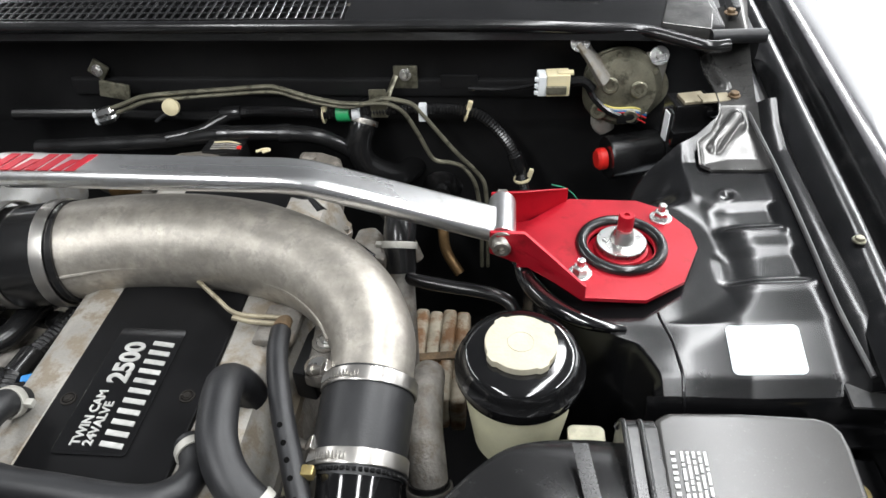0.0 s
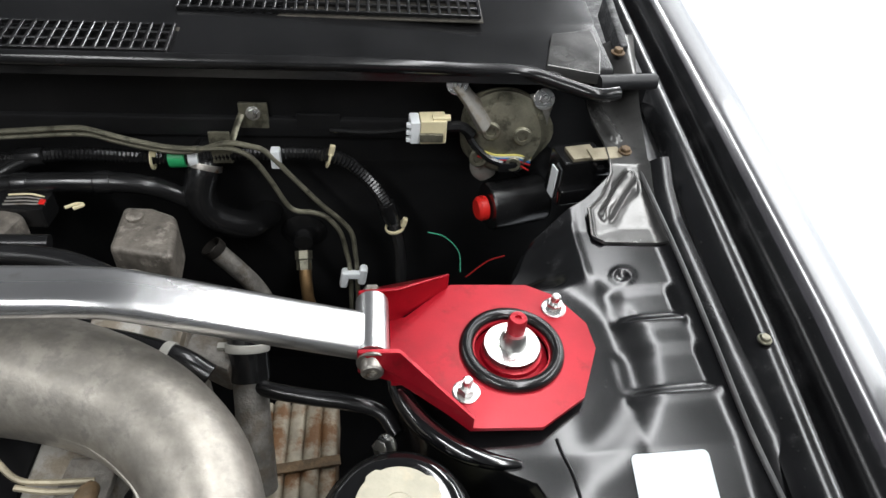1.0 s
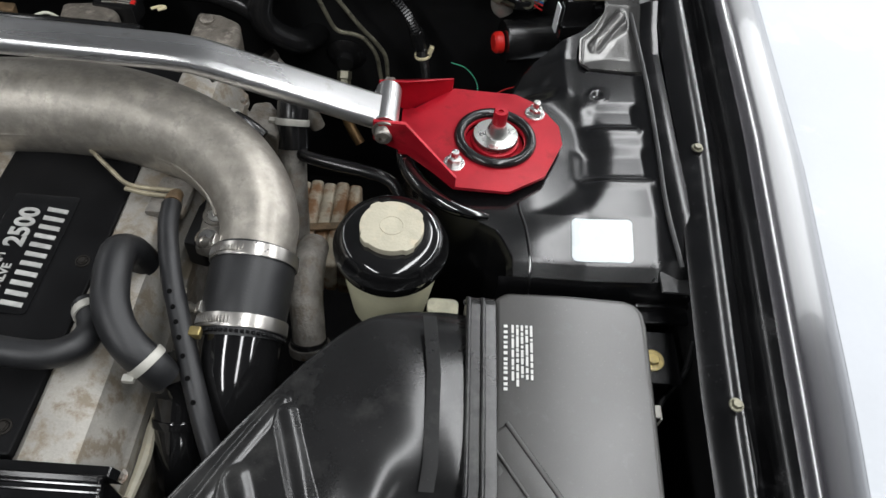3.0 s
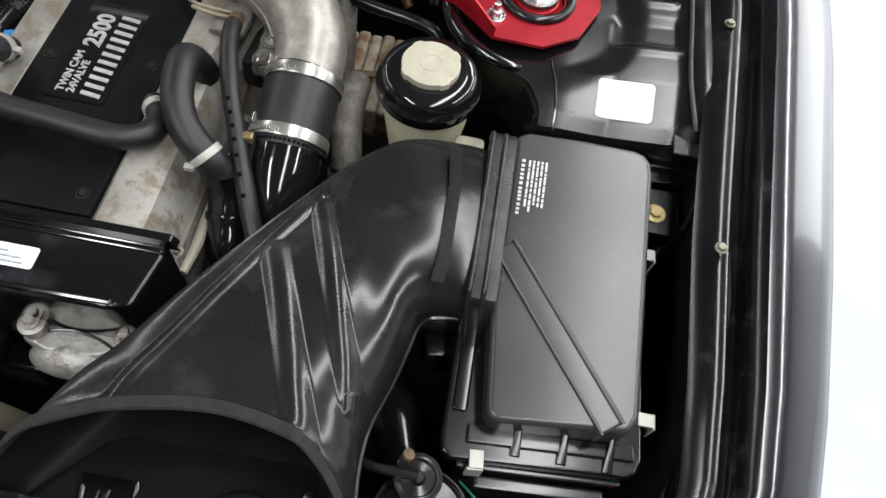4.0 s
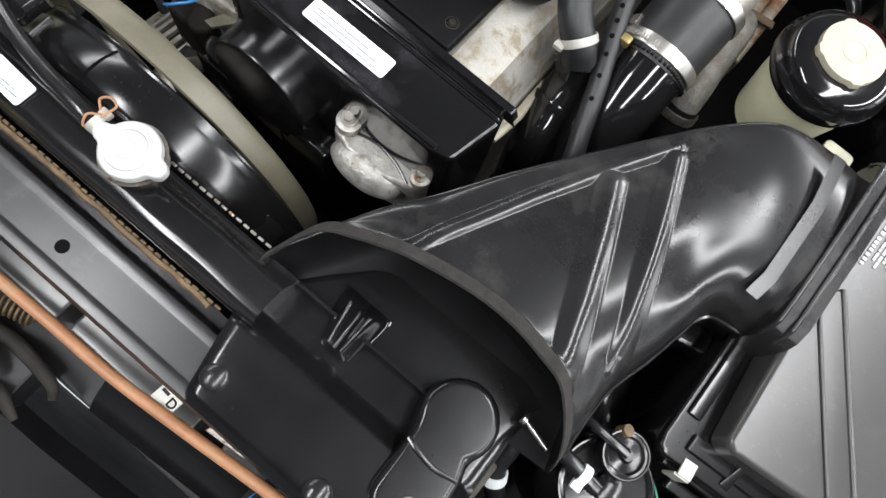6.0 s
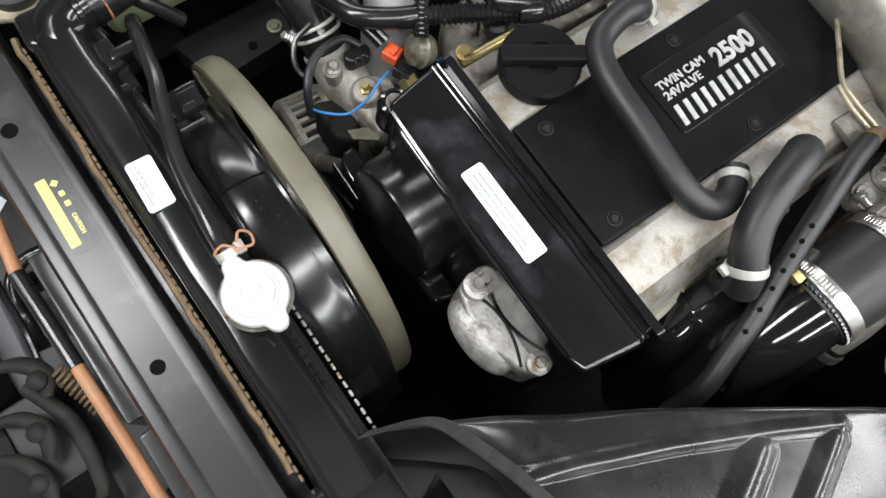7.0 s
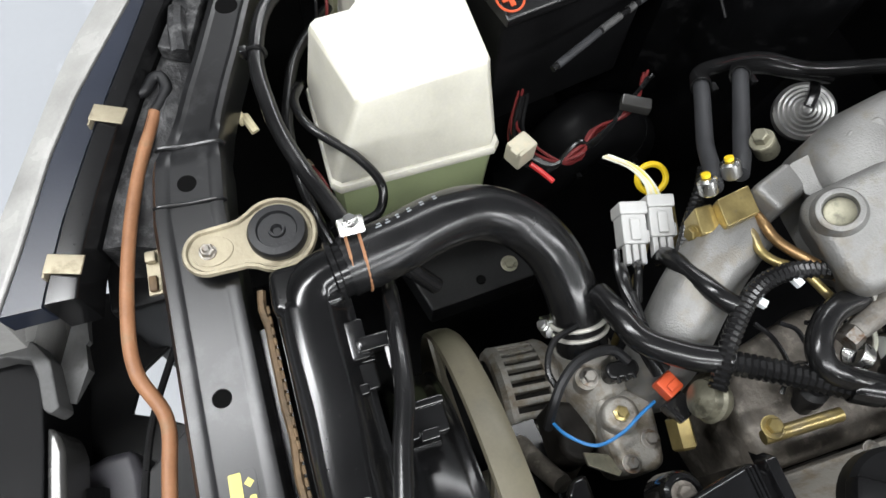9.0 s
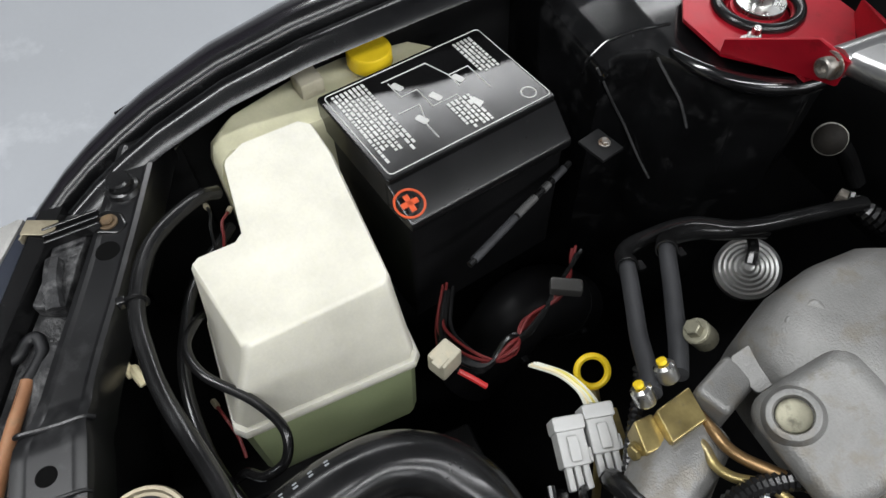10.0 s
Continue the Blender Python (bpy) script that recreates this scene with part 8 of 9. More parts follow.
for x, z in ((0.282, 0.640), (0.308, 0.646)):
    part("lobe", box(bmesh.new(), (x, 0.880, z), (0.012, 0.016, 0.030), bev=0.004, ry=8), LABEL, e)
part("bridge", box(bmesh.new(), (0.295, 0.878, 0.648), (0.022, 0.010, 0.012), bev=0.003), LABEL, e)
solo("hose_end_clamp", clamp_band(bmesh.new(), (0.116, 0.851, 0.724), (0.55, -0.05, -0.83), 0.0135, 0.012), GREASY, "dark band clamp on the heater pipe", "hose clamp")
e = thing("firewall_union", "brass and steel pipe union on the firewall", "pipe fitting", (0.225, 0.9, 0.64))
part("grommet", lathe(bmesh.new(), [(0.034, 0), (0.034, 0.008), (0.026, 0.014), (0.014, 0.016), (0.014, 0.03), (0, 0.03)], 26, axis((0.222, 0.955, 0.67), (0, -1, -0.1))), RUBBER, e)
part("nut", lathe(bmesh.new(), [(0.0125, 0), (0.0125, 0.012), (0.010, 0.014), (0.011, 0.014), (0.011, 0.028), (0, 0.028)], 6, axis((0.222, 0.918, 0.658), (0.05, -0.7, -0.7))), OLIVE, e)
part("pipe", tube(bmesh.new(), [(0.224, 0.905, 0.645), (0.226, 0.885, 0.62), (0.232, 0.87, 0.59), (0.255, 0.85, 0.56)], 0.0090, 12, 5), BRONZE, e)
for pts, mt in (([(0.40, 0.90, 0.71), (0.425, 0.895, 0.705), (0.445, 0.885, 0.685), (0.448, 0.87, 0.66)], GREENW), ([(0.50, 0.84, 0.72), (0.48, 0.85, 0.70), (0.455, 0.86, 0.66)], REDW)):
    solo("loose_wire", tube(bmesh.new(), pts, 0.0010, 6, 6), mt, "thin loose coloured wire in front of the firewall", "wire")

# rear of the engine, behind the tie bar
e = thing("coil_pack_cover", "oxidised cast metal bracket at the back of the engine", "bracket", (0.06, 0.80, 0.78))
bm = bmesh.new()
prism(bm, [(0.028, 0.763), (0.100, 0.748), (0.096, 0.80), (0.089, 0.822), (0.060, 0.836), (0.026, 0.838)], 0.75, 0.807, 0.007, seg=3)
lathe(bm, [(0.010, 0.79), (0.010, 0.811), (0.007, 0.813), (0, 0.813)], 14, Matrix.Translation((0.045, 0.815, 0)))
part("casting", bm, OLDCAST, e)
e = thing("engine_rear_casting", "oxidised aluminium casting behind the cam cover", "casting", (-0.10, 0.80, 0.78))
bm = bmesh.new()
prism(bm, [(-0.16, 0.79), (-0.10, 0.78), (-0.085, 0.83), (-0.12, 0.85), (-0.17, 0.84)], 0.75, 0.80, 0.008)
part("casting", bm, OLDCAST, e)
e = thing("coil_connector", "black coil connector with pale wires", "connector", (-0.07, 0.85, 0.79))
part("housing", box(bmesh.new(), (-0.095, 0.852, 0.790), (0.060, 0.036, 0.030), rz=-4, bev=0.003), RUBBER, e)
for k in range(4):
    part("wire", tube(bmesh.new(), [(-0.112, 0.841 + 0.006 * k, 0.8055), (-0.085, 0.841 + 0.006 * k, 0.8065), (-0.066, 0.843 + 0.004 * k, 0.803)], 0.0013, 6, 3), (STEEL, STEEL, STEEL, IVORY)[k], e)
part("tag", box(bmesh.new(), (-0.070, 0.846, 0.8045), (0.007, 0.009, 0.003), bev=0.001), REDPL, e)
part("pin", tube(bmesh.new(), [(-0.042, 0.838, 0.803), (-0.030, 0.844, 0.804), (-0.022, 0.842, 0.804), (-0.032, 0.836, 0.803)], 0.0022, 8, 4), IVORY, e)
tl = thing("taped_wiring_loom", "taped black wiring trunk behind the engine", "wiring loom", (-0.1, 0.87, 0.81))
part("trunk", tube(bmesh.new(), [(-0.40, 0.862, 0.79), (-0.20, 0.872, 0.798), (-0.10, 0.875, 0.810), (-0.006, 0.878, 0.811), (0.039, 0.88, 0.806), (0.070, 0.885, 0.790), (0.094, 0.89, 0.768), (0.11, 0.90, 0.73)], 0.013, 14, 6), RUBBER, tl)
for p in ((-0.006, 0.878, 0.811), (-0.10, 0.875, 0.810)):
    part("tape_wrap", lathe(bmesh.new(), [(0.0132, -0.010), (0.0148, -0.008), (0.0146, 0.008), (0.0132, 0.010)], 16, axis(p, (1, 0.02, 0.05))), RUBBER, tl)
for pts, r, lb in (([(-0.18, 0.70, 0.845), (-0.10, 0.705, 0.852), (0.0, 0.70, 0.85), (0.06, 0.68, 0.842), (0.10, 0.65, 0.83)], 0.012, "black rubber hose across the back of the engine"), ([(-0.30, 0.80, 0.80), (-0.22, 0.76, 0.82), (-0.12, 0.74, 0.835), (-0.02, 0.745, 0.83)], 0.010, "black rubber hose behind the engine")):
    hose("vacuum_hose", pts, r, RUBBER, lb)
hose("turbo_hose", [(0.035, 0.598, 0.845), (0.07, 0.596, 0.848), (0.11, 0.588, 0.846), (0.15, 0.575, 0.842), (0.175, 0.565, 0.83)], 0.0125, RUBBER, "black hose with bright clamps below the tie bar", [((0.066, 0.596, 0.848), (1, -0.05, 0)), ((0.140, 0.578, 0.843), (1, -0.3, 0))])
bm = bmesh.new()
prism(bm, [(0.145, 0.60), (0.19, 0.575), (0.195, 0.61), (0.17, 0.64), (0.15, 0.635)], 0.79, 0.825, 0.005)
solo("turbo_flange", bm, CASTROUGH, "stained cast flange beside the tie bar", "flange")
hose("vertical_hose", [(0.205, 0.640, 0.860), (0.204, 0.622, 0.845), (0.204, 0.605, 0.828), (0.206, 0.585, 0.80)], 0.019, RUBBER, "short black rubber hose held by a wire clamp", [((0.204, 0.603, 0.826), (0.0, -0.65, -0.75))], seg=18)
solo("cast_elbow", tube(bmesh.new(), [(0.205, 0.592, 0.808), (0.207, 0.570, 0.782), (0.210, 0.545, 0.755), (0.212, 0.52, 0.71)], [0.017, 0.0165, 0.017, 0.018], 18, 5), CASTROUGH, "rough cast elbow below the hose", "pipe")
e = thing("exhaust_heat_shield", "rust stained ribbed heat shield beside the engine", "heat shield", (0.24, 0.60, 0.58))
for k in range(5):
    bm = bmesh.new()
    box(bm, (0.203 + 0.018 * k, 0.565, 0.655 + 0.004 * (k % 2)), (0.0185, 0.15, 0.06), bev=0.006, seg=3)
    part("rib", bm, EXHAUST, e)
part("strap", box(bmesh.new(), (0.240, 0.553, 0.690), (0.098, 0.012, 0.004), rz=8, bev=0.0015), RUSTED, e, "rusty cross strap")
e = thing("steering_line", "black rubber steering fluid line with a banjo bolt", "hose", (0.25, 0.56, 0.80))
part("line", tube(bmesh.new(), [(0.205, 0.585, 0.798), (0.225, 0.570, 0.802), (0.262, 0.560, 0.803), (0.300, 0.553, 0.803), (0.33, 0.545, 0.798), (0.345, 0.525, 0.79)], 0.0078, 12, 6), RUBBER, e)
part("banjo_bolt", hexbolt(bmesh.new(), (0.336, 0.512, 0.795), (-0.6, -0.6, 0.4), r=0.009, h=0.012, washer=1.2), ZINC, e)
e = thing("turbo_elbow", "grey cast oil feed elbow with a hose clamp", "pipe", (0.25, 0.38, 0.72))
part("elbow", tube(bmesh.new(), [(0.250, 0.455, 0.775), (0.250, 0.42, 0.788), (0.252, 0.385, 0.780), (0.258, 0.355, 0.755), (0.262, 0.33, 0.71)], [0.017, 0.019, 0.0185, 0.018, 0.018], 18, 6), CASTROUGH, e)
part("hose", tube(bmesh.new(), [(0.2585, 0.350, 0.748), (0.262, 0.325, 0.70), (0.264, 0.31, 0.62)], 0.020, 16, 5), RUBBER, e)
bm = bmesh.new()
clamp_band(bm, (0.2595, 0.345, 0.738), (0.1, -0.5, -0.85), 0.0205, 0.010)
part("hose_clamp", bm, STEEL, e)
# holed protective sleeve beside the cam cover
e = thing("holed_sleeve", "weathered black plastic sleeve punched with round holes", "cable sleeve", (0.14, 0.33, 0.8))
sp = [(0.118, 0.424, 0.867), (0.122, 0.398, 0.868), (0.130, 0.370, 0.867), (0.142, 0.335, 0.861), (0.153, 0.308, 0.851), (0.164, 0.281, 0.842), (0.179, 0.246, 0.831), (0.194, 0.212, 0.812), (0.207, 0.185, 0.79), (0.215, 0.165, 0.74)]
part("sleeve", tube(bmesh.new(), sp, 0.0098, 14, 6), RUBBERGREY, e)
path = spline(sp, 6)
for k in (20, 23, 26, 29, 32, 35, 38):
    c = path[k]
    d = (path[k + 1] - path[k - 1]).normalized()
    out = V(-0.15, -0.40, 0.9)
    out = (out - d * out.dot(d)).normalized()
    bm = bmesh.new()
    lathe(bm, [(0.0024, -0.001), (0.0024, 0.0003), (0, 0.0003)], 12, axis(c + out * 0.0099, out))
    part("hole", bm, HOLE, e)
part("end", tube(bmesh.new(), [(0.118, 0.426, 0.867), (0.117, 0.436, 0.865), (0.117, 0.444, 0.860)], [0.0085, 0.0078, 0.0062], 12, 3), RUSTED, e, "perished brown end")
part("p_clip", box(bmesh.new(), (0.172, 0.291, 0.848), (0.011, 0.010, 0.010), bev=0.002), GOLD, e)
solo("thin_metal_line", tube(bmesh.new(), [(-0.02, 0.53, 0.862), (0.007, 0.499, 0.862), (0.040, 0.470, 0.861), (0.062, 0.453, 0.860), (0.085, 0.451, 0.858), (0.115, 0.453, 0.855)], 0.0025, 8, 6), BRACKET, "thin plated line crossing the cam cover", "pipe")
solo("thin_metal_line", tube(bmesh.new(), [(0.062, 0.447, 0.859), (0.085, 0.444, 0.857), (0.115, 0.446, 0.854)], 0.0025, 8, 4), BRACKET, "thin plated line crossing the cam cover", "pipe")
bm = bmesh.new()
prism(bm, [(0.085, 0.425), (0.125, 0.425), (0.128, 0.475), (0.09, 0.475)], 0.842, 0.852, 0.003)
solo("line_clamp_plate", bm, CASTROUGH, "oxidised clamp plate on the cam cover", "bracket")
bm = bmesh.new()
prism(bm, [(0.128, 0.40), (0.15, 0.395), (0.158, 0.44), (0.165, 0.47), (0.145, 0.48), (0.132, 0.45)], 0.80, 0.838, 0.004)
solo("coil_bracket", bm, SHELL, "black bracket beside the crossover pipe", "bracket")
hose("drain_hose", [(0.150, 0.272, 0.815), (0.157, 0.262, 0.79), (0.157, 0.235, 0.765), (0.163, 0.20, 0.735), (0.17, 0.185, 0.66)], 0.026, GLOSSBLK, "glossy black pipe beside the cam cover", [((0.157, 0.240, 0.769), (0.05, -0.75, -0.65))], cl_mat=GLOSSBLK)

# ---------------------------------------------------------------- beside the air box
bm = bmesh.new()
prism(bm, rounded(0.562, 0.4330, 0.064, 0.047, 0.005), 0, 0.0006, 0)
bmesh.ops.subdivide_edges(bm, edges=bm.edges[:], cuts=6, use_grid_fill=True)
for p in bm.verts:
    p.co.z += deck_height(p.co.x, p.co.y) + 0.0008
part("sticker", bm, LABELBLUE, shell, "pale service sticker")
e = thing("air_box_bracket", "black bracket with a brass bolt beside the air box", "bracket", (0.62, 0.32, 0.8))
bm = bmesh.new()
box(bm, (0.632, 0.375, 0.808), (0.062, 0.022, 0.006), bev=0.002, rz=4)
box(bm, (0.632, 0.383, 0.812), (0.060, 0.006, 0.010), bev=0.002, rz=4)
box(bm, (0.622, 0.325, 0.806), (0.040, 0.060, 0.005), bev=0.002)
part("plate", bm, PAINT, e)
part("bolt", hexbolt(bmesh.new(), (0.614, 0.320, 0.809), r=0.007, h=0.004, washer=1.7), GOLD, e, "brass coloured bolt")
solo("thin_wire", tube(bmesh.new(), [(0.612, 0.40, 0.815), (0.632, 0.398, 0.82), (0.655, 0.408, 0.825)], 0.0015, 6, 5), STEEL, "thin wire end tied beside the air box", "wire")
bm = bmesh.new()
tube(bm, [(0.615, 0.405, 0.815), (0.622, 0.398, 0.818)], 0.003, 6, 2)
tube(bm, [(0.612, 0.396, 0.816), (0.626, 0.406, 0.816)], 0.0025, 6, 2)
solo("plastic_clip", bm, IVORY, "pale plastic harness clip", "clip")
solo("thin_cable", tube(bmesh.new(), [(0.660, 0.345, 0.81), (0.650, 0.315, 0.80), (0.625, 0.285, 0.79), (0.612, 0.25, 0.78), (0.618, 0.21, 0.76), (0.625, 0.16, 0.72)], 0.0035, 8, 6), RUBBER, "thin black cable beside the air box", "cable")
bm = bmesh.new()
box(bm, (0.405, 0.145, 0.745), (0.036, 0.040, 0.05), bev=0.006, rz=12)
box(bm, (0.402, 0.158, 0.772), (0.022, 0.016, 0.010), bev=0.002, rz=12)
solo("air_flow_sensor_plug", bm, RUBBER, "black sensor plug under the snorkel neck", "connector")
hose("intake_hose", [(0.30, 0.16, 0.62), (0.34, 0.12, 0.66), (0.378, 0.07, 0.69), (0.41, 0.0, 0.66), (0.43, -0.05, 0.60)], 0.030, PLASTIC, "black plastic intake hose under the snorkel", seg=18)
for x, y in ((0.475, -0.038), (0.516, -0.026)):
    e = thing("mounting_bush", "brass sleeved rubber mounting bush", "bush", (x, y, 0.72), "lamp mounting bushes")
    part("tab", box(bmesh.new(), (x, y, 0.742), (0.036, 0.032, 0.005), rz=16, bev=0.002), SHELL, e)
    part("sleeve", lathe(bmesh.new(), [(0.0115, 0.744), (0.0115, 0.750), (0.0095, 0.752), (0.0055, 0.752), (0.0055, 0.746), (0, 0.746)], 22, Matrix.Translation((x, y, 0))), GREASY, e)
solo("loose_wire", tube(bmesh.new(), [(0.445, 0.01, 0.76), (0.462, -0.005, 0.765), (0.478, -0.022, 0.76)], 0.0011, 6, 5), GREENW, "thin green wire near the lamp", "wire")
solo("wire_plug", box(bmesh.new(), (0.545, -0.02, 0.765), (0.008, 0.007, 0.014), bev=0.001), CREAM, "small pale plug on a wire", "connector")
solo("wire_plug", tube(bmesh.new(), [(0.587, 0.005, 0.75), (0.589, 0.009, 0.757), (0.592, 0.013, 0.76)], 0.0022, 6, 3), REDW, "short red wire end", "wire")
e = thing("hose_cluster", "rubber hose with silver clamp beside the radiator cover", "hose", (0.33, -0.09, 0.74))
part("hose", tube(bmesh.new(), [(0.325, -0.045, 0.795), (0.328, -0.062, 0.782), (0.332, -0.082, 0.765), (0.350, -0.098, 0.745), (0.37, -0.105, 0.70)], 0.0095, 12, 6), RUBBERGREY, e)
part("hose_clamp", clamp_band(bmesh.new(), (0.335, -0.086, 0.760), (0.4, -0.5, -0.6), 0.0105, 0.011), LABEL, e)
part("screw", lathe(bmesh.new(), [(0.0025, 0), (0.0025, 0.028), (0.005, 0.028), (0.005, 0.032), (0, 0.032)], 10, axis((0.345, -0.046, 0.822), (-1, 0.25, 0))), ZINC, e)
# brackets on the support
e = thing("latch_bracket", "black pressed bracket with two crosshead screws", "bracket", (0.43, -0.11, 0.8))
bm = bmesh.new()
prism(bm, [(0.374, -0.138), (0.378, -0.085), (0.392, -0.072), (0.42, -0.078), (0.432, -0.070), (0.462, -0.074), (0.482, -0.098), (0.480, -0.112), (0.452, -0.104), (0.448, -0.116), (0.425, -0.124), (0.408, -0.128), (0.402, -0.140)], 0.7985, 0.8035, 0.0018)
prism(bm, [(0.395, -0.096), (0.425, -0.090), (0.440, -0.078), (0.400, -0.080)], 0.80, 0.812, 0.004)
tube(bm, [(0.374, -0.138, 0.802), (0.378, -0.085, 0.804), (0.39, -0.072, 0.804)], 0.004, 8, 3)
tube(bm, [(0.432, -0.070, 0.804), (0.462, -0.074, 0.803), (0.482, -0.098, 0.802)], 0.003, 8, 3)
lp = part("plate", bm, DECKPAINT, e)
for pts, r in (([(0.396, -0.112, 0.803), (0.400, -0.098, 0.805), (0.410, -0.090, 0.807), (0.424, -0.094, 0.806), (0.428, -0.108, 0.803)], 0.0035),
               ([(0.452, -0.092, 0.803), (0.456, -0.083, 0.805), (0.466, -0.080, 0.805), (0.474, -0.088, 0.803)], 0.0030),
               ([(0.408, -0.128, 0.803), (0.425, -0.124, 0.804), (0.448, -0.116, 0.804), (0.452, -0.104, 0.803), (0.480, -0.112, 0.802)], 0.0022)):
    part("pressed_rib", tube(bmesh.new(), pts, r, 10, 5), DECKPAINT, lp)
for x, y in ((0.393, -0.128), (0.468, -0.099)):
    part("screw_pad", prism(bmesh.new(), rounded(x, y, 0.026, 0.024, 0.008, 4, rz=18), 0.803, 0.8055, 0.0016, seg=3), DECKPAINT, lp)
for x, y in ((0.393, -0.130), (0.470, -0.101)):
    bm = bmesh.new()
    lathe(bm, [(0.009, 0), (0.009, 0.0015), (0.0065, 0.004), (0, 0.0045)], 20, Matrix.Translation((x, y, 0.8055)))
    box(bm, (x, y, 0.810), (0.009, 0.0018, 0.0012), rz=30, bev=0)
    box(bm, (x, y, 0.810), (0.0018, 0.009, 0.0012), rz=30, bev=0)
    part("screw", bm, OLDCAST, e, "dull crosshead screw")
for s, x0, y0 in ((1, 0.577, -0.072), (-1, -0.722, -0.112)):
    e = thing("lamp_stay", "black ribbed plastic lamp stay with a bolt", "bracket", (x0, y0, 0.79))
    bm = bmesh.new()
    prism(bm, [(x0 - 0.016, y0 + 0.006), (x0 - 0.008, y0 + 0.018), (x0 + 0.008, y0 + 0.020), (x0 + 0.016, y0 + 0.010), (x0 + 0.018 * s + 0.004, y0 - (0.11 if s > 0 else 0.05)), (x0 - 0.016 + 0.008 * s, y0 - (0.11 if s > 0 else 0.05))], 0.790, 0.800, 0.003)
    for k in (-1, 0, 1):
        box(bm, (x0 + 0.008 * k + 0.003 * s, y0 - (0.06 if s > 0 else 0.026), 0.803), (0.003, 0.09 if s > 0 else 0.05, 0.010), bev=0.001, rz=-4 * s)
    part("stay", bm, PLASTIC, e)
    part("bolt", hexbolt(bmesh.new(), (x0, y0 + 0.004, 0.800), r=0.006, h=0.004, washer=1.5), STEEL if s > 0 else RUSTED, e)

# ---------------------------------------------------------------- front end below the support
rod = thing("bonnet_prop_rod", "stowed bonnet prop rod in a terracotta sleeve", "prop rod", (-0.1, -0.23, 0.77))
part("rod", tube(bmesh.new(), [(-0.662, -0.203, 0.775), (-0.658, -0.210, 0.775), (-0.650, -0.219, 0.775), (-0.639, -0.222, 0.775), (-0.628, -0.216, 0.775), (-0.629, -0.205, 0.776), (-0.640, -0.197, 0.776), (-0.641, -0.189, 0.776), (-0.626, -0.186, 0.775), (-0.610, -0.194, 0.775), (-0.596, -0.203, 0.775), (-0.55, -0.2185, 0.775)], 0.0055, 10, 6), RUBBERGREY, rod, "bare steel hooked end")
part("sleeve", tube(bmesh.new(), [(-0.602, -0.2, 0.775), (-0.54, -0.222, 0.775), (-0.480, -0.237, 0.775), (-0.409, -0.247, 0.775), (-0.361, -0.246, 0.775), (-0.319, -0.229, 0.775), (-0.275, -0.233, 0.775), (-0.215, -0.241, 0.775)], 0.0058, 12, 7), SLEEVE, rod, "terracotta sleeve")
part("grip", tube(bmesh.new(), [(-0.216, -0.241, 0.775), (-0.17, -0.2395, 0.775), (-0.118, -0.238, 0.775)], 0.0072, 12, 5), RUBBER, rod, "black rubber grip")
part("sleeve", tube(bmesh.new(), [(-0.118, -0.238, 0.775), (-0.05, -0.236, 0.775), (0.021, -0.235, 0.775), (0.100, -0.229, 0.775), (0.176, -0.222, 0.775), (0.25, -0.216, 0.774), (0.317, -0.212, 0.772), (0.37, -0.19, 0.772), (0.413, -0.169, 0.774), (0.425, -0.156, 0.776), (0.426, -0.145, 0.778)], 0.0058, 12, 7), SLEEVE, rod, "terracotta sleeve")
bm = bmesh.new()
tube(bm, [(-0.43, -0.195, 0.74), (-0.392, -0.220, 0.740), (-0.367, -0.233, 0.740), (-0.336, -0.247, 0.740), (-0.302, -0.257, 0.740), (-0.263, -0.264, 0.740), (-0.223, -0.268, 0.740), (-0.190, -0.268, 0.738), (-0.160, -0.274, 0.728)], 0.0032, 8, 6)
solo("bonnet_cable", bm, RUBBER, "thin black bonnet release cable", "cable")

beam = thing("bumper_carrier_assembly", "black front panel and bumper carrier ahead of the radiator", "front panel", (XC, -0.4, 0.5))
bm = bmesh.new()
box(bm, (0.13, -0.245, 0.52), (0.76, 0.09, 0.30), bev=0.006)
prism(bm, [(-0.36, -0.20), (-0.25, -0.20), (-0.25, -0.29), (-0.30, -0.28), (-0.34, -0.225)], 0.50, 0.69, 0.004)
box(bm, (-0.59, -0.235, 0.52), (0.28, 0.10, 0.36), bev=0.006)
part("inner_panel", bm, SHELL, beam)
bm = bmesh.new()
loft(bm, [[V(XC + dx, -0.40 + 0.10 * abs(dx / 0.7) ** 2 + dy, z) for dy, z in ((0.06, 0.45), (0.07, 0.655), (0.055, 0.675), (-0.01, 0.68), (-0.05, 0.64), (-0.07, 0.45))] for dx in (-0.20, -0.1, 0.0, 0.1, 0.2, 0.3, 0.40)])
part("bumper_carrier", bm, COILBLK, beam)
for x0, x1, z in ((-0.24, -0.06, 0.715), (-0.05, 0.10, 0.705), (0.13, 0.30, 0.70)):
    part("duct_panel", box(bmesh.new(), ((x0 + x1) / 2, -0.222, z), (x1 - x0, 0.030, 0.06), bev=0.004), LIDGREY, beam, "grey plastic duct panel")
part("torn_flap", prism(bmesh.new(), [(-0.450, -0.319), (-0.454, -0.303), (-0.429, -0.304), (-0.426, -0.307), (-0.401, -0.305), (-0.377, -0.322), (-0.382, -0.335), (-0.413, -0.332)], 0.694, 0.70, 0.0015, top=lambda x, y: 0.70 + 0.004 * math.sin(90 * x) + (y + 0.32) * 0.3), FLAPGREY, beam, "torn dusty grey plastic flap")
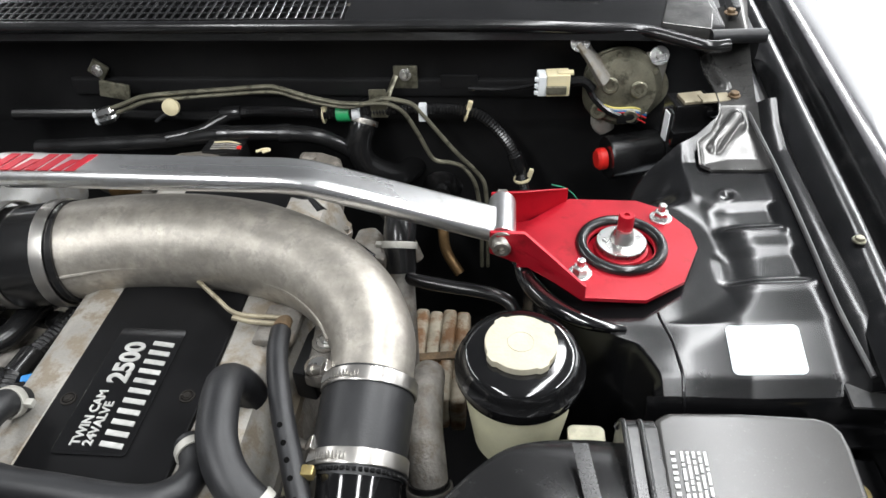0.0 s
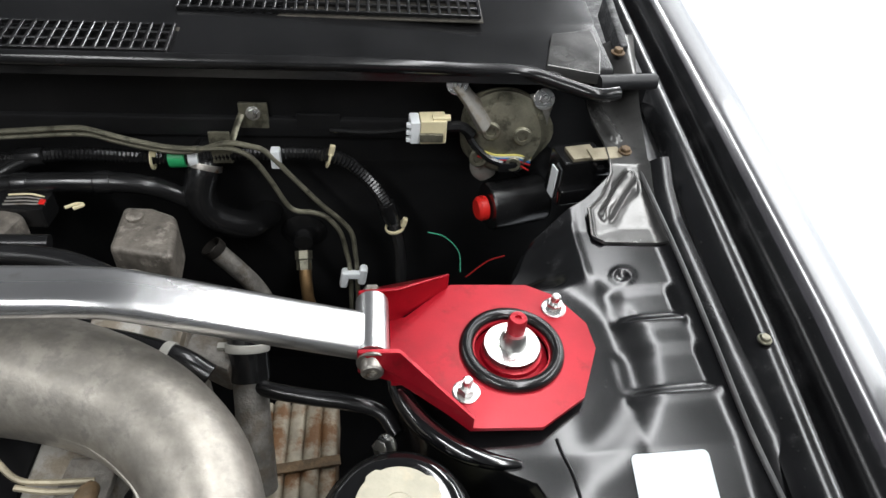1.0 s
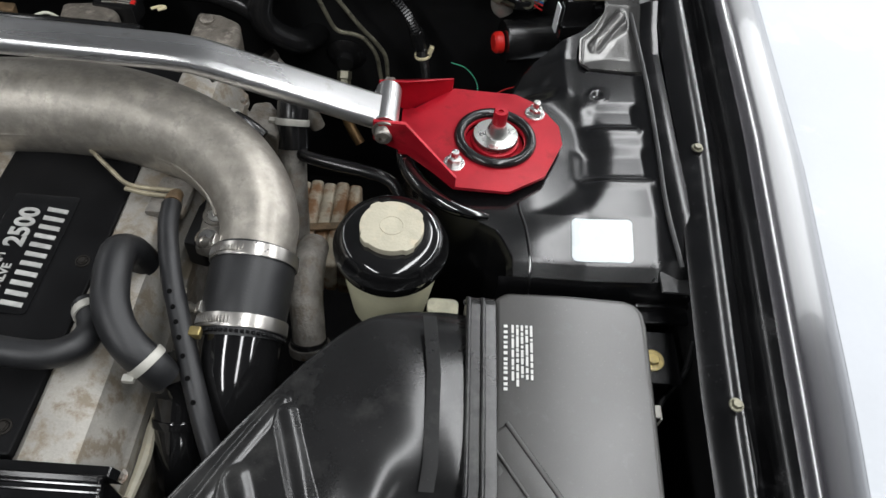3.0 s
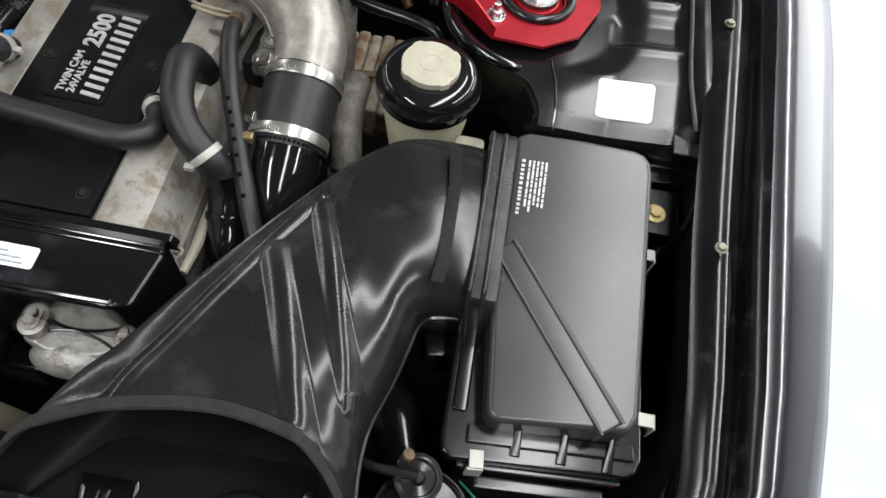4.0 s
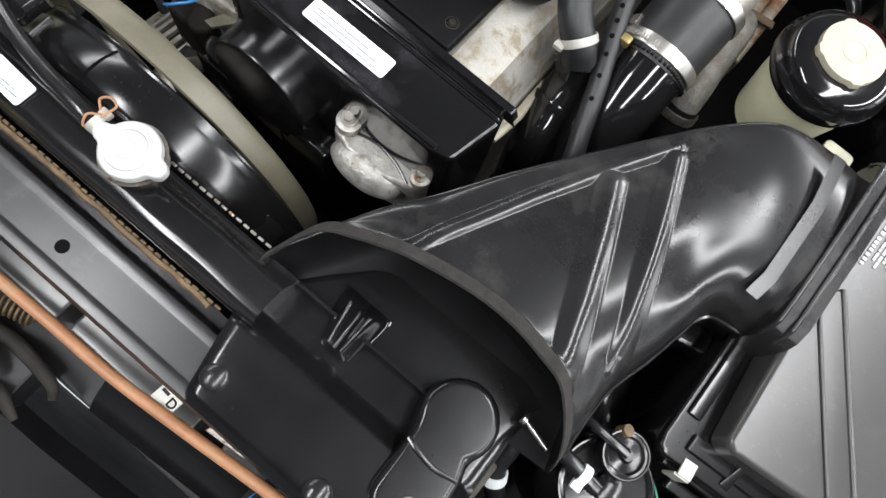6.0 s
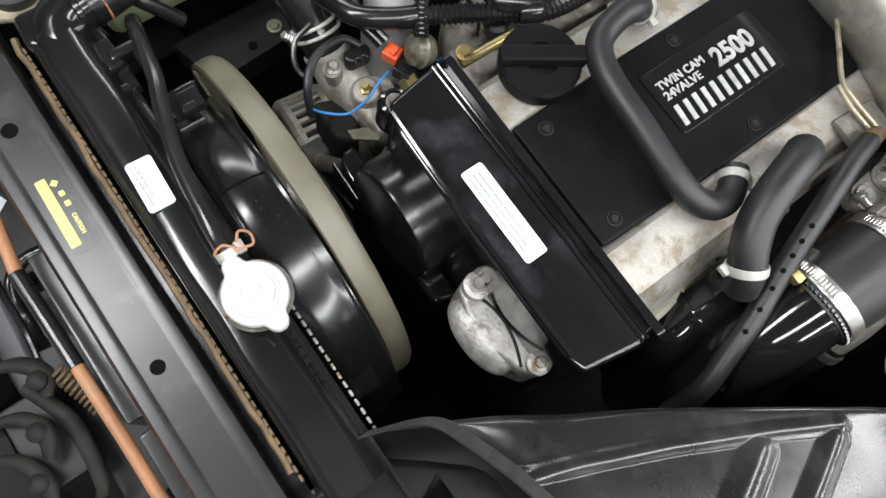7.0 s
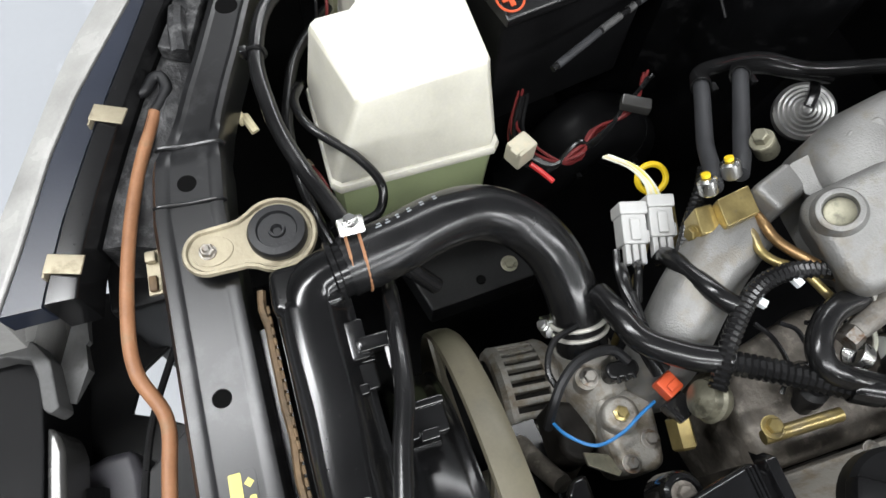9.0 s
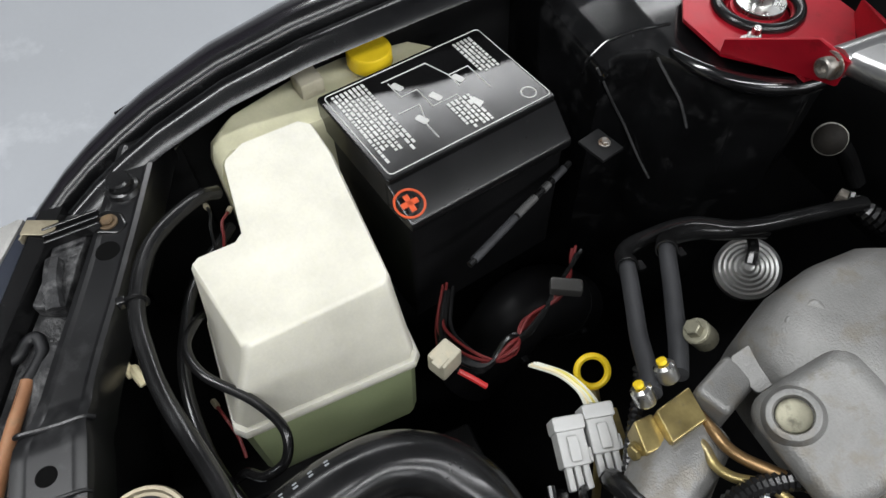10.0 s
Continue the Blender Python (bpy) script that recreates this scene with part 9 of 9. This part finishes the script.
part("lower_grille_panel", prism(bmesh.new(), [(-0.432, -0.42), (-0.428, -0.360), (-0.421, -0.343), (-0.387, -0.347), (-0.342, -0.349), (-0.230, -0.358), (-0.236, -0.42)], 0.60, 0.70, 0.003), COILBLK, beam)
part("panel_lip", prism(bmesh.new(), [(-0.443, -0.42), (-0.443, -0.355), (-0.433, -0.342), (-0.413, -0.330), (-0.370, -0.326), (-0.366, -0.334), (-0.372, -0.340), (-0.400, -0.342), (-0.418, -0.347), (-0.426, -0.365), (-0.427, -0.42)], 0.69, 0.720, 0.003), FLAPGREY, beam, "dusty grey panel lip")
part("panel_edge", prism(bmesh.new(), [(-0.362, -0.343), (-0.354, -0.334), (-0.337, -0.330), (-0.222, -0.337), (-0.140, -0.342), (-0.140, -0.358), (-0.228, -0.353)], 0.655, 0.708, 0.005, seg=3), GUSSET, beam, "shiny folded panel edge")
# Added dark sheet hides the floor where the gap lies in shade.
part("dark_gap_filler", prism(bmesh.new(), [(-0.53, -0.40), (-0.53, -0.20), (-0.475, -0.20), (-0.462, -0.249), (-0.431, -0.296), (-0.389, -0.313), (-0.374, -0.280), (-0.352, -0.249), (-0.30, -0.245), (-0.30, -0.40)], 0.577, 0.585, 0.002), SHELL, beam)
latch = thing("bonnet_latch", "greasy steel bonnet latch with a coil spring", "latch", (-0.09, -0.29, 0.68))
for pts, rr in (([(-0.178, -0.318, 0.716), (-0.166, -0.292, 0.719), (-0.146, -0.278, 0.720), (-0.128, -0.286, 0.716)], [0.004, 0.0075, 0.009, 0.005]),
                ([(-0.135, -0.338, 0.712), (-0.122, -0.312, 0.716), (-0.100, -0.302, 0.717), (-0.078, -0.311, 0.712)], [0.004, 0.007, 0.0095, 0.005]),
                ([(-0.108, -0.354, 0.706), (-0.092, -0.333, 0.711), (-0.064, -0.322, 0.712), (-0.034, -0.331, 0.706)], [0.004, 0.007, 0.009, 0.004]),
                ([(-0.152, -0.304, 0.700), (-0.100, -0.284, 0.702), (-0.040, -0.288, 0.700), (-0.026, -0.300, 0.694)], [0.006, 0.008, 0.007, 0.004])):
    part("lever", tube(bmesh.new(), pts, rr, 10, 5, flat=0.6), GREASY, latch, "greasy steel lever")
for p in ((-0.143, -0.284, 0.722), (-0.104, -0.306, 0.718), (-0.066, -0.326, 0.713)):
    part("pivot", lathe(bmesh.new(), [(0.009, 0), (0.009, 0.004), (0.006, 0.007), (0, 0.008)], 14, Matrix.Translation(p)), GREASY, latch)
m = axis((-0.145, -0.268, 0.715), (0.85, 0.2, -0.3))
part("spring", tube(bmesh.new(), [m @ V(0.009 * math.cos(radians(60 * i)), 0.009 * math.sin(radians(60 * i)), 0.0009 * i) for i in range(60)], 0.0016, 6, 2), RUSTED, latch, "rusty coil spring")
bm = bmesh.new()
prism(bm, rounded(-0.10, -0.31, 0.09, 0.05, 0.006), 0.66, 0.70, 0.004)
part("base", bm, SHELL, latch)
horn = thing("resonator_box", "lilac grey plastic resonator box ahead of the radiator", "resonator", (-0.27, -0.295, 0.62))
part("body", prism(bmesh.new(), [(-0.334, -0.352), (-0.341, -0.325), (-0.341, -0.299), (-0.315, -0.293), (-0.172, -0.301), (-0.156, -0.312), (-0.150, -0.345), (-0.162, -0.360), (-0.24, -0.362)], 0.54, 0.640, 0.012, seg=4), LILAC, horn, "lilac grey moulded body", angle=60)
part("hose", tube(bmesh.new(), [(-0.246, -0.205, 0.722), (-0.251, -0.235, 0.720), (-0.249, -0.248, 0.720), (-0.239, -0.263, 0.718), (-0.222, -0.270, 0.712), (-0.199, -0.272, 0.70), (-0.185, -0.29, 0.65)], 0.0062, 10, 6), RUBBER, horn)
part("stay", tube(bmesh.new(), [(-0.245, -0.28, 0.69), (-0.222, -0.262, 0.715), (-0.212, -0.24, 0.735)], 0.004, 8, 4), RUBBER, horn)
e = thing("part_label", "grey white letter label on the front panel", "label", (0.072, -0.219, 0.772))
part("paper", box(bmesh.new(), (0.072, -0.219, 0.772), (0.024, 0.018, 0.002), rz=-6, bev=0.0005), SPRINGCL, e)
lettering("D", 0.012, Matrix.Translation((0.073, -0.2235, 0.7731)) @ pose(0, 0, 0, 0, 0, -6), RUBBER, e, depth=0.0003, weight=0.0003)
part("print", prism(bmesh.new(), rounded(0.067, -0.2155, 0.008, 0.003, 0.0005, rz=-6), 0.7730, 0.7733, 0), RUBBER, e)
e = thing("release_catch", "worn metal catch under the support edge", "catch", (0.132, -0.207, 0.76))
bm = bmesh.new()
prism(bm, [(0.114, -0.218), (0.122, -0.202), (0.133, -0.192), (0.139, -0.192), (0.141, -0.202), (0.155, -0.206), (0.157, -0.214), (0.136, -0.216)], 0.768, 0.774, 0.0015)
part("plate", bm, STEEL, e)
part("tongue", box(bmesh.new(), (0.134, -0.205, 0.778), (0.010, 0.018, 0.008), rz=-20, bev=0.002), STEEL, e)
part("pin", hexbolt(bmesh.new(), (0.147, -0.209, 0.774), r=0.004, h=0.004), STEEL, e)
for cx, cy, w in ((0.222, -0.204, 0.028), (0.296, -0.192, 0.036)):
    e = thing("wiring_connector", "grimy olive connector under the support edge", "connector", (cx, cy, 0.75), "front connectors")
    bm = bmesh.new()
    box(bm, (cx, cy, 0.765), (w, 0.016, 0.014), bev=0.002, rz=7)
    box(bm, (cx - 0.004, cy + 0.002, 0.773), (w * 0.6, 0.007, 0.004), bev=0.001, rz=7)
    part("housing", bm, OLIVE, e)
    part("latch", box(bmesh.new(), (cx + w * 0.38, cy - 0.004, 0.771), (0.008, 0.012, 0.007), bev=0.0015, rz=7), OLIVE, e)
    part("boot", box(bmesh.new(), (cx - 0.002, cy - 0.013, 0.758), (w * 0.8, 0.016, 0.012), bev=0.003, rz=7), RUBBER, e)
solo("red_tag", box(bmesh.new(), (0.260, -0.193, 0.758), (0.024, 0.008, 0.004), rz=8, bev=0.001), REDDULL, "faded red tag between the connectors", "tag")
solo("bush", lathe(bmesh.new(), [(0.012, 0), (0.012, 0.006), (0.008, 0.008), (0.0075, 0.005), (0.004, 0.005), (0.004, 0.009), (0, 0.009)], 20, axis((0.335, -0.194, 0.760), (0, -0.3, 1))), RUSTED, "rusty bolt and washer under the support", "bolt")
for k, mt in enumerate((RUBBER, BLUEW, RUBBER)):
    solo("front_wire", tube(bmesh.new(), [(0.206 + 0.003 * k, -0.190, 0.752), (0.190 + 0.003 * k, -0.206, 0.754), (0.178 + 0.003 * k, -0.234, 0.750), (0.178 + 0.004 * k, -0.262, 0.74), (0.19, -0.29, 0.70)], 0.0030 if mt is RUBBER else 0.0009, 8, 6), mt, "thin wire hanging under the support", "wire", "front wires")
bm = bmesh.new()
sheet(bm, 24, 6, lambda u, v: V(0.0 + 0.19 * u, -0.245 - 0.045 * v + 0.012 * u, 0.705 - 0.012 * v - 0.02 * v * v), 0.003)
solo("splash_panel", bm, SHROUDPL, "curved panel ahead of the radiator", "panel")
for x, y, w in ((0.40, -0.175, 0.05), (0.47, -0.152, 0.045), (0.55, -0.118, 0.035), (0.62, -0.092, 0.045)):
    bm = bmesh.new()
    box(bm, (x, y, 0.735), (w, 0.030, 0.03), bev=0.006, rz=18)
    box(bm, (x + 0.006, y - 0.016, 0.745), (w * 0.5, 0.012, 0.016), bev=0.003, rz=18)
    solo("lamp_socket", bm, RUBBER, "black plastic lamp socket below the crossmember", "socket", "lamp sockets")

# headlamps with their clips and black finisher
for s in (-1, 1):
    C = -0.085
    f = lambda x: x if s < 0 else 2 * C - x
    e = thing("headlamp", "headlamp unit with a pale lens edge and black finisher", "headlamp", (f(-0.62), -0.25, 0.65), "headlamps")
    XS = [-0.757 + 0.327 * i / 26 for i in range(27)]
    outer = lambda x: lerp(x, [-0.79, -0.785, -0.739, -0.688, -0.644, -0.594, -0.530, -0.40], [-0.190, -0.197, -0.228, -0.258, -0.280, -0.302, -0.330, -0.385])
    inner = lambda x: lerp(x, [-0.79, -0.764, -0.712, -0.663, -0.621, -0.565, -0.483, -0.40], [-0.163, -0.175, -0.206, -0.236, -0.261, -0.288, -0.318, -0.352])
    rl = lambda x: lerp(x, [-0.79, -0.738, -0.684, -0.621, -0.564, -0.501, -0.446, -0.40], [-0.150, -0.174, -0.199, -0.229, -0.255, -0.281, -0.299, -0.312])
    rr = lambda x: lerp(x, [-0.79, -0.731, -0.663, -0.617, -0.577, -0.522, -0.465, -0.40], [-0.126, -0.157, -0.191, -0.213, -0.230, -0.252, -0.271, -0.284])
    oz = lambda x: lerp(x, [-0.79, -0.40], [0.805, 0.787])

    def strip(lines):
        return loft(bmesh.new(), [[V(f(x), q(x) + dy, oz(x) + dz) for q, dy, dz in lines] for x in XS])
    part("lens", strip([(outer, 0.004, -0.20), (outer, -0.012, -0.20), (outer, -0.006, -0.06), (outer, 0.0, -0.014), (outer, 0.003, -0.006), (inner, -0.004, 0.000), (inner, 0.0, -0.002), (inner, 0.0, -0.016)]), HEADLENS, e, "pale clear lens edge", angle=50)
    part("trim_strip", strip([(inner, 0.0006, -0.03), (inner, 0.0006, -0.005), (inner, 0.004, -0.001), (rl, -0.003, -0.003), (rl, -0.001, -0.03)]), NAVY, e, "dark blue trim strip")
    part("finisher", strip([(rl, 0.0, -0.05), (rl, 0.0, 0.000), (rl, 0.002, 0.002), (rr, -0.002, 0.000), (rr, 0.0, -0.002), (rr, 0.001, -0.05)]), PLASTIC, e, "black plastic finisher", angle=45)
    part("housing", loft(bmesh.new(), [[V(f(x), rr(x) + 0.003, oz(x) - 0.10), V(f(x), rr(x) + 0.003, oz(x) - 0.026), V(f(x + 0.006), rr(x) + 0.026, oz(x) - 0.022 + 0.004 * math.sin(x * 90)), V(f(x + 0.01), rr(x) + 0.052, oz(x) - 0.034), V(f(x + 0.01), rr(x) + 0.056, oz(x) - 0.10)] for x in XS[4:-4]]), GRIME, e, "grimy black lamp housing")
    for x in (-0.736, -0.591, -0.459):
        yc = (rl(x) + rr(x)) / 2
        ang = math.degrees(math.atan2(rl(x + 0.02) - rl(x - 0.02), 0.04))
        bm = bmesh.new()
        box(bm, (f(x), yc, oz(x) + 0.0035), (0.017, 0.030, 0.0022), rz=-ang * s, bev=0.0009)
        box(bm, (f(x), yc - 0.0145, oz(x) - 0.001), (0.016, 0.002, 0.010), rz=-ang * s, bev=0.0007)
        part("spring_clip", bm, BRACKET, e, "bright spring clip")
    bm = bmesh.new()
    prism(bm, [(f(x), y) for x, y in ((-0.759, -0.153), (-0.748, -0.119), (-0.70, -0.140), (-0.648, -0.158), (-0.663, -0.185), (-0.70, -0.168))], 0.775, 0.792, 0.003)
    tube(bm, [(f(-0.700), -0.160, 0.795), (f(-0.675), -0.163, 0.798), (f(-0.650), -0.165, 0.792)], 0.008, 8, 4)
    part("adjuster_cover", bm, GRIME, e, "flaking black adjuster cover")

# small leads and clips round the coolant tank
for pts, mt in (([(-0.738, -0.024, 0.760), (-0.722, -0.022, 0.768), (-0.706, -0.026, 0.766), (-0.697, -0.03, 0.74)], RUBBERGREY), ([(-0.719, -0.006, 0.765), (-0.706, -0.014, 0.768), (-0.696, -0.018, 0.755), (-0.69, -0.03, 0.72)], REDDULL), ([(-0.554, -0.073, 0.700), (-0.535, -0.067, 0.706), (-0.517, -0.062, 0.700), (-0.501, -0.062, 0.69)], REDDULL)):
    e = thing("small_lead", "thin lead with a bare crimped end by the tank", "wire", pts[0], "small leads by the tank")
    part("wire", tube(bmesh.new(), pts, 0.0016, 6, 5), mt, e)
    part("terminal", tube(bmesh.new(), [pts[0], tuple(a + (a - b) * 0.5 for a, b in zip(pts[0], pts[1]))], 0.0028, 8, 2), BRACKET, e, "crimped brass terminal")
e = thing("edge_clip", "corroded spring clip on the crossmember edge", "clip", (-0.436, -0.219, 0.78))
part("plate", box(bmesh.new(), (-0.436, -0.219, 0.785), (0.040, 0.011, 0.003), rz=-2, bev=0.001), BRACKET, e)
part("tongue", box(bmesh.new(), (-0.448, -0.219, 0.789), (0.010, 0.009, 0.007), rz=-2, bev=0.002), BRACKET, e)
part("tongue", box(bmesh.new(), (-0.425, -0.220, 0.788), (0.014, 0.007, 0.005), rz=-2, bev=0.002), RUSTED, e)
e = thing("cable_tie", "black cable tie round the cable by the tank", "cable tie", (-0.621, -0.093, 0.80))
m = axis((-0.621, -0.098, 0.8025), (1, -0.1, 0.05))
part("band", tube(bmesh.new(), [m @ V(0.009 * math.cos(radians(a)), 0.009 * math.sin(radians(a)), 0) for a in range(0, 360, 30)], 0.0016, 6, 2, closed=True, flat=1.6), RUBBER, e)
part("head", box(bmesh.new(), (-0.623, -0.108, 0.806), (0.008, 0.008, 0.010), bev=0.0015), RUBBER, e)
e = thing("side_member", "dusty dark chassis rail low beside the engine", "chassis rail", (-0.45, 0.1, 0.5))
part("rail", prism(bmesh.new(), [(-0.50, 0.00), (-0.42, 0.02), (-0.43, 0.16), (-0.50, 0.16)], 0.50, 0.545, 0.004), SHELL, e)
part("hole", disc(bmesh.new(), -0.442, 0.088, 0.5455, 0.006), HOLE, e)
part("bolt", hexbolt(bmesh.new(), (-0.452, 0.128, 0.546), r=0.007, h=0.005), OLIVE, e)

# cables by the coolant tank
solo("battery_cable", tube(bmesh.new(), [(-0.745, -0.01, 0.77), (-0.725, -0.03, 0.79), (-0.680, -0.076, 0.80), (-0.617, -0.098, 0.803), (-0.560, -0.098, 0.80), (-0.522, -0.092, 0.798), (-0.480, -0.080, 0.80), (-0.440, -0.068, 0.81), (-0.405, -0.058, 0.82), (-0.385, -0.03, 0.80), (-0.37, 0.0, 0.76)], 0.0075, 12, 6), RUBBER, "black insulated cable beside the coolant tank", "cable")
solo("battery_cable", tube(bmesh.new(), [(-0.66, -0.06, 0.70), (-0.620, -0.066, 0.745), (-0.585, -0.075, 0.765), (-0.550, -0.066, 0.770), (-0.513, -0.034, 0.765), (-0.482, -0.018, 0.758), (-0.462, -0.025, 0.745), (-0.460, -0.045, 0.735), (-0.475, -0.06, 0.72), (-0.49, -0.075, 0.68)], 0.0045, 10, 6), RUBBER, "thin black cable looped before the coolant tank", "cable")
solo("battery_cable", tube(bmesh.new(), [(-0.74, -0.01, 0.72), (-0.68, -0.055, 0.73), (-0.63, -0.075, 0.735), (-0.570, -0.088, 0.735), (-0.50, -0.085, 0.72), (-0.45, -0.07, 0.68)], 0.006, 10, 6), RUBBER, "black cable below the coolant tank", "cable")
for p in ((-0.585, -0.125, 0.752), (-0.573, -0.117, 0.752)):
    bm = bmesh.new()
    tube(bm, [p, (p[0] - 0.010, p[1] - 0.004, p[2] + 0.004), (p[0] - 0.018, p[1] - 0.006, p[2] + 0.002)], 0.0045, 8, 3)
    solo("pin_connector", bm, IVORY, "small ivory pin connector", "connector")
e = thing("fuse_connector", "aged ivory connector with red leads by the tank", "connector", (-0.50, 0.13, 0.70))
part("housing", box(bmesh.new(), (-0.505, 0.135, 0.715), (0.022, 0.026, 0.028), rz=25, bev=0.003), CREAM, e)
part("latch", box(bmesh.new(), (-0.499, 0.128, 0.727), (0.010, 0.014, 0.006), rz=25, bev=0.001), CREAM, e)
part("lead", tube(bmesh.new(), [(-0.495, 0.145, 0.70), (-0.485, 0.155, 0.695), (-0.475, 0.165, 0.688)], 0.003, 8, 3), REDW, e)
rnd = random.Random(9)
for k in range(16):
    mt = (REDDULL, RUBBER, RUBBER, REDDULL, RUBBER)[k % 5]
    o = V(rnd.uniform(-0.007, 0.007), rnd.uniform(-0.007, 0.007), rnd.uniform(-0.007, 0.005))
    pts = [V(-0.601, 0.181, 0.67) + o, V(-0.56, 0.158, 0.668) + o * 1.3, V(-0.530, 0.158, 0.672) + o * 1.8, V(-0.502, 0.178, 0.675) + o, V(-0.508, 0.205, 0.678) - o * 1.6, V(-0.519, 0.236, 0.68) + o * 1.4, V(-0.545, 0.286, 0.682) - o, V(-0.577, 0.325, 0.685) + o]
    solo("battery_wire", tube(bmesh.new(), pts, 0.0026 if mt is RUBBER else 0.0018, 6, 5), mt, "taped red wire in the battery harness" if mt is REDDULL else "black wire in the battery harness", "wire", "battery harness wires")
hose("air_duct_hose", [(-0.585, 0.20, 0.48), (-0.582, 0.235, 0.545), (-0.585, 0.265, 0.585), (-0.595, 0.31, 0.57), (-0.60, 0.36, 0.51)], 0.044, COILBLK, "smooth black plastic pot below the battery", [((-0.5835, 0.25, 0.565), (0.0, 0.7, 0.7)), ((-0.598, 0.335, 0.54), (-0.1, 0.6, -0.75))], cl_mat=COILBLK, seg=20)
e = thing("battery_lead", "black lead along the battery with worn grey sleeve pieces", "cable", (-0.61, 0.27, 0.74))
LP = [V(-0.578, 0.195, 0.738), V(-0.597, 0.235, 0.740), V(-0.617, 0.275, 0.740), V(-0.634, 0.312, 0.741), V(-0.652, 0.350, 0.742)]
part("lead", tube(bmesh.new(), LP, 0.0036, 8, 6), RUBBER, e)
for i, (u0, u1) in enumerate(((0.05, 0.42), (0.44, 0.66), (0.72, 0.78), (0.82, 0.98))):
    q = spline(LP, 12)
    part("sleeve", tube(bmesh.new(), q[int(u0 * (len(q) - 1)):int(u1 * (len(q) - 1)) + 1:3], 0.0046, 10, 3), (HOSEGREY, FLAPGREY, FLAPGREY, HOSEGREY)[i], e, "worn grey sleeve")
solo("sensor_plug", box(bmesh.new(), (-0.535, 0.285, 0.70), (0.034, 0.016, 0.014), rz=60, bev=0.003), LIDGREY, "dark grey sensor plug", "connector")
bm = bmesh.new()
box(bm, (-0.63, 0.368, 0.782), (0.036, 0.030, 0.004), rz=15, bev=0.001)
solo("side_bracket", bm, SHELL, "black bracket screwed beside the battery", "bracket")
solo("bracket_screw", hexbolt(bmesh.new(), (-0.63, 0.372, 0.784), r=0.005, h=0.004, washer=1.3), STEEL, "zinc screw on the side bracket", "screw")

# fittings low behind the tower wall
e = thing("hose_fitting", "dull cast hose fitting with a pale ring beside the tower", "fitting", (-0.557, 0.62, 0.74))
part("body", lathe(bmesh.new(), [(0.010, -0.03), (0.013, -0.026), (0.013, -0.004), (0.017, -0.002), (0.017, 0.008), (0.012, 0.012), (0, 0.013)], 24, axis((-0.557, 0.620, 0.752), (0.5, -0.6, 0.6))), GREASY, e)
part("ring", lathe(bmesh.new(), [(0.0172, 0.000), (0.0182, 0.001), (0.0182, 0.005), (0.0172, 0.006)], 24, axis((-0.557, 0.620, 0.752), (0.5, -0.6, 0.6))), SPRINGCL, e, "pale retaining ring")
part("hose", tube(bmesh.new(), [(-0.566, 0.631, 0.741), (-0.575, 0.655, 0.72), (-0.57, 0.69, 0.69), (-0.55, 0.72, 0.64)], 0.011, 12, 5), RUBBER, e)
e = thing("hose_fitting", "black ribbed hose end on a dark fitting", "fitting", (-0.485, 0.62, 0.70))
corrugated("bellows", [(-0.500, 0.610, 0.716), (-0.485, 0.620, 0.712), (-0.466, 0.634, 0.704), (-0.45, 0.655, 0.69)], 0.013, "", parent=e, ring=0.007)
part("clip", box(bmesh.new(), (-0.503, 0.608, 0.717), (0.010, 0.012, 0.016), rz=30, bev=0.002), OLDCAST, e, "dull metal clip")
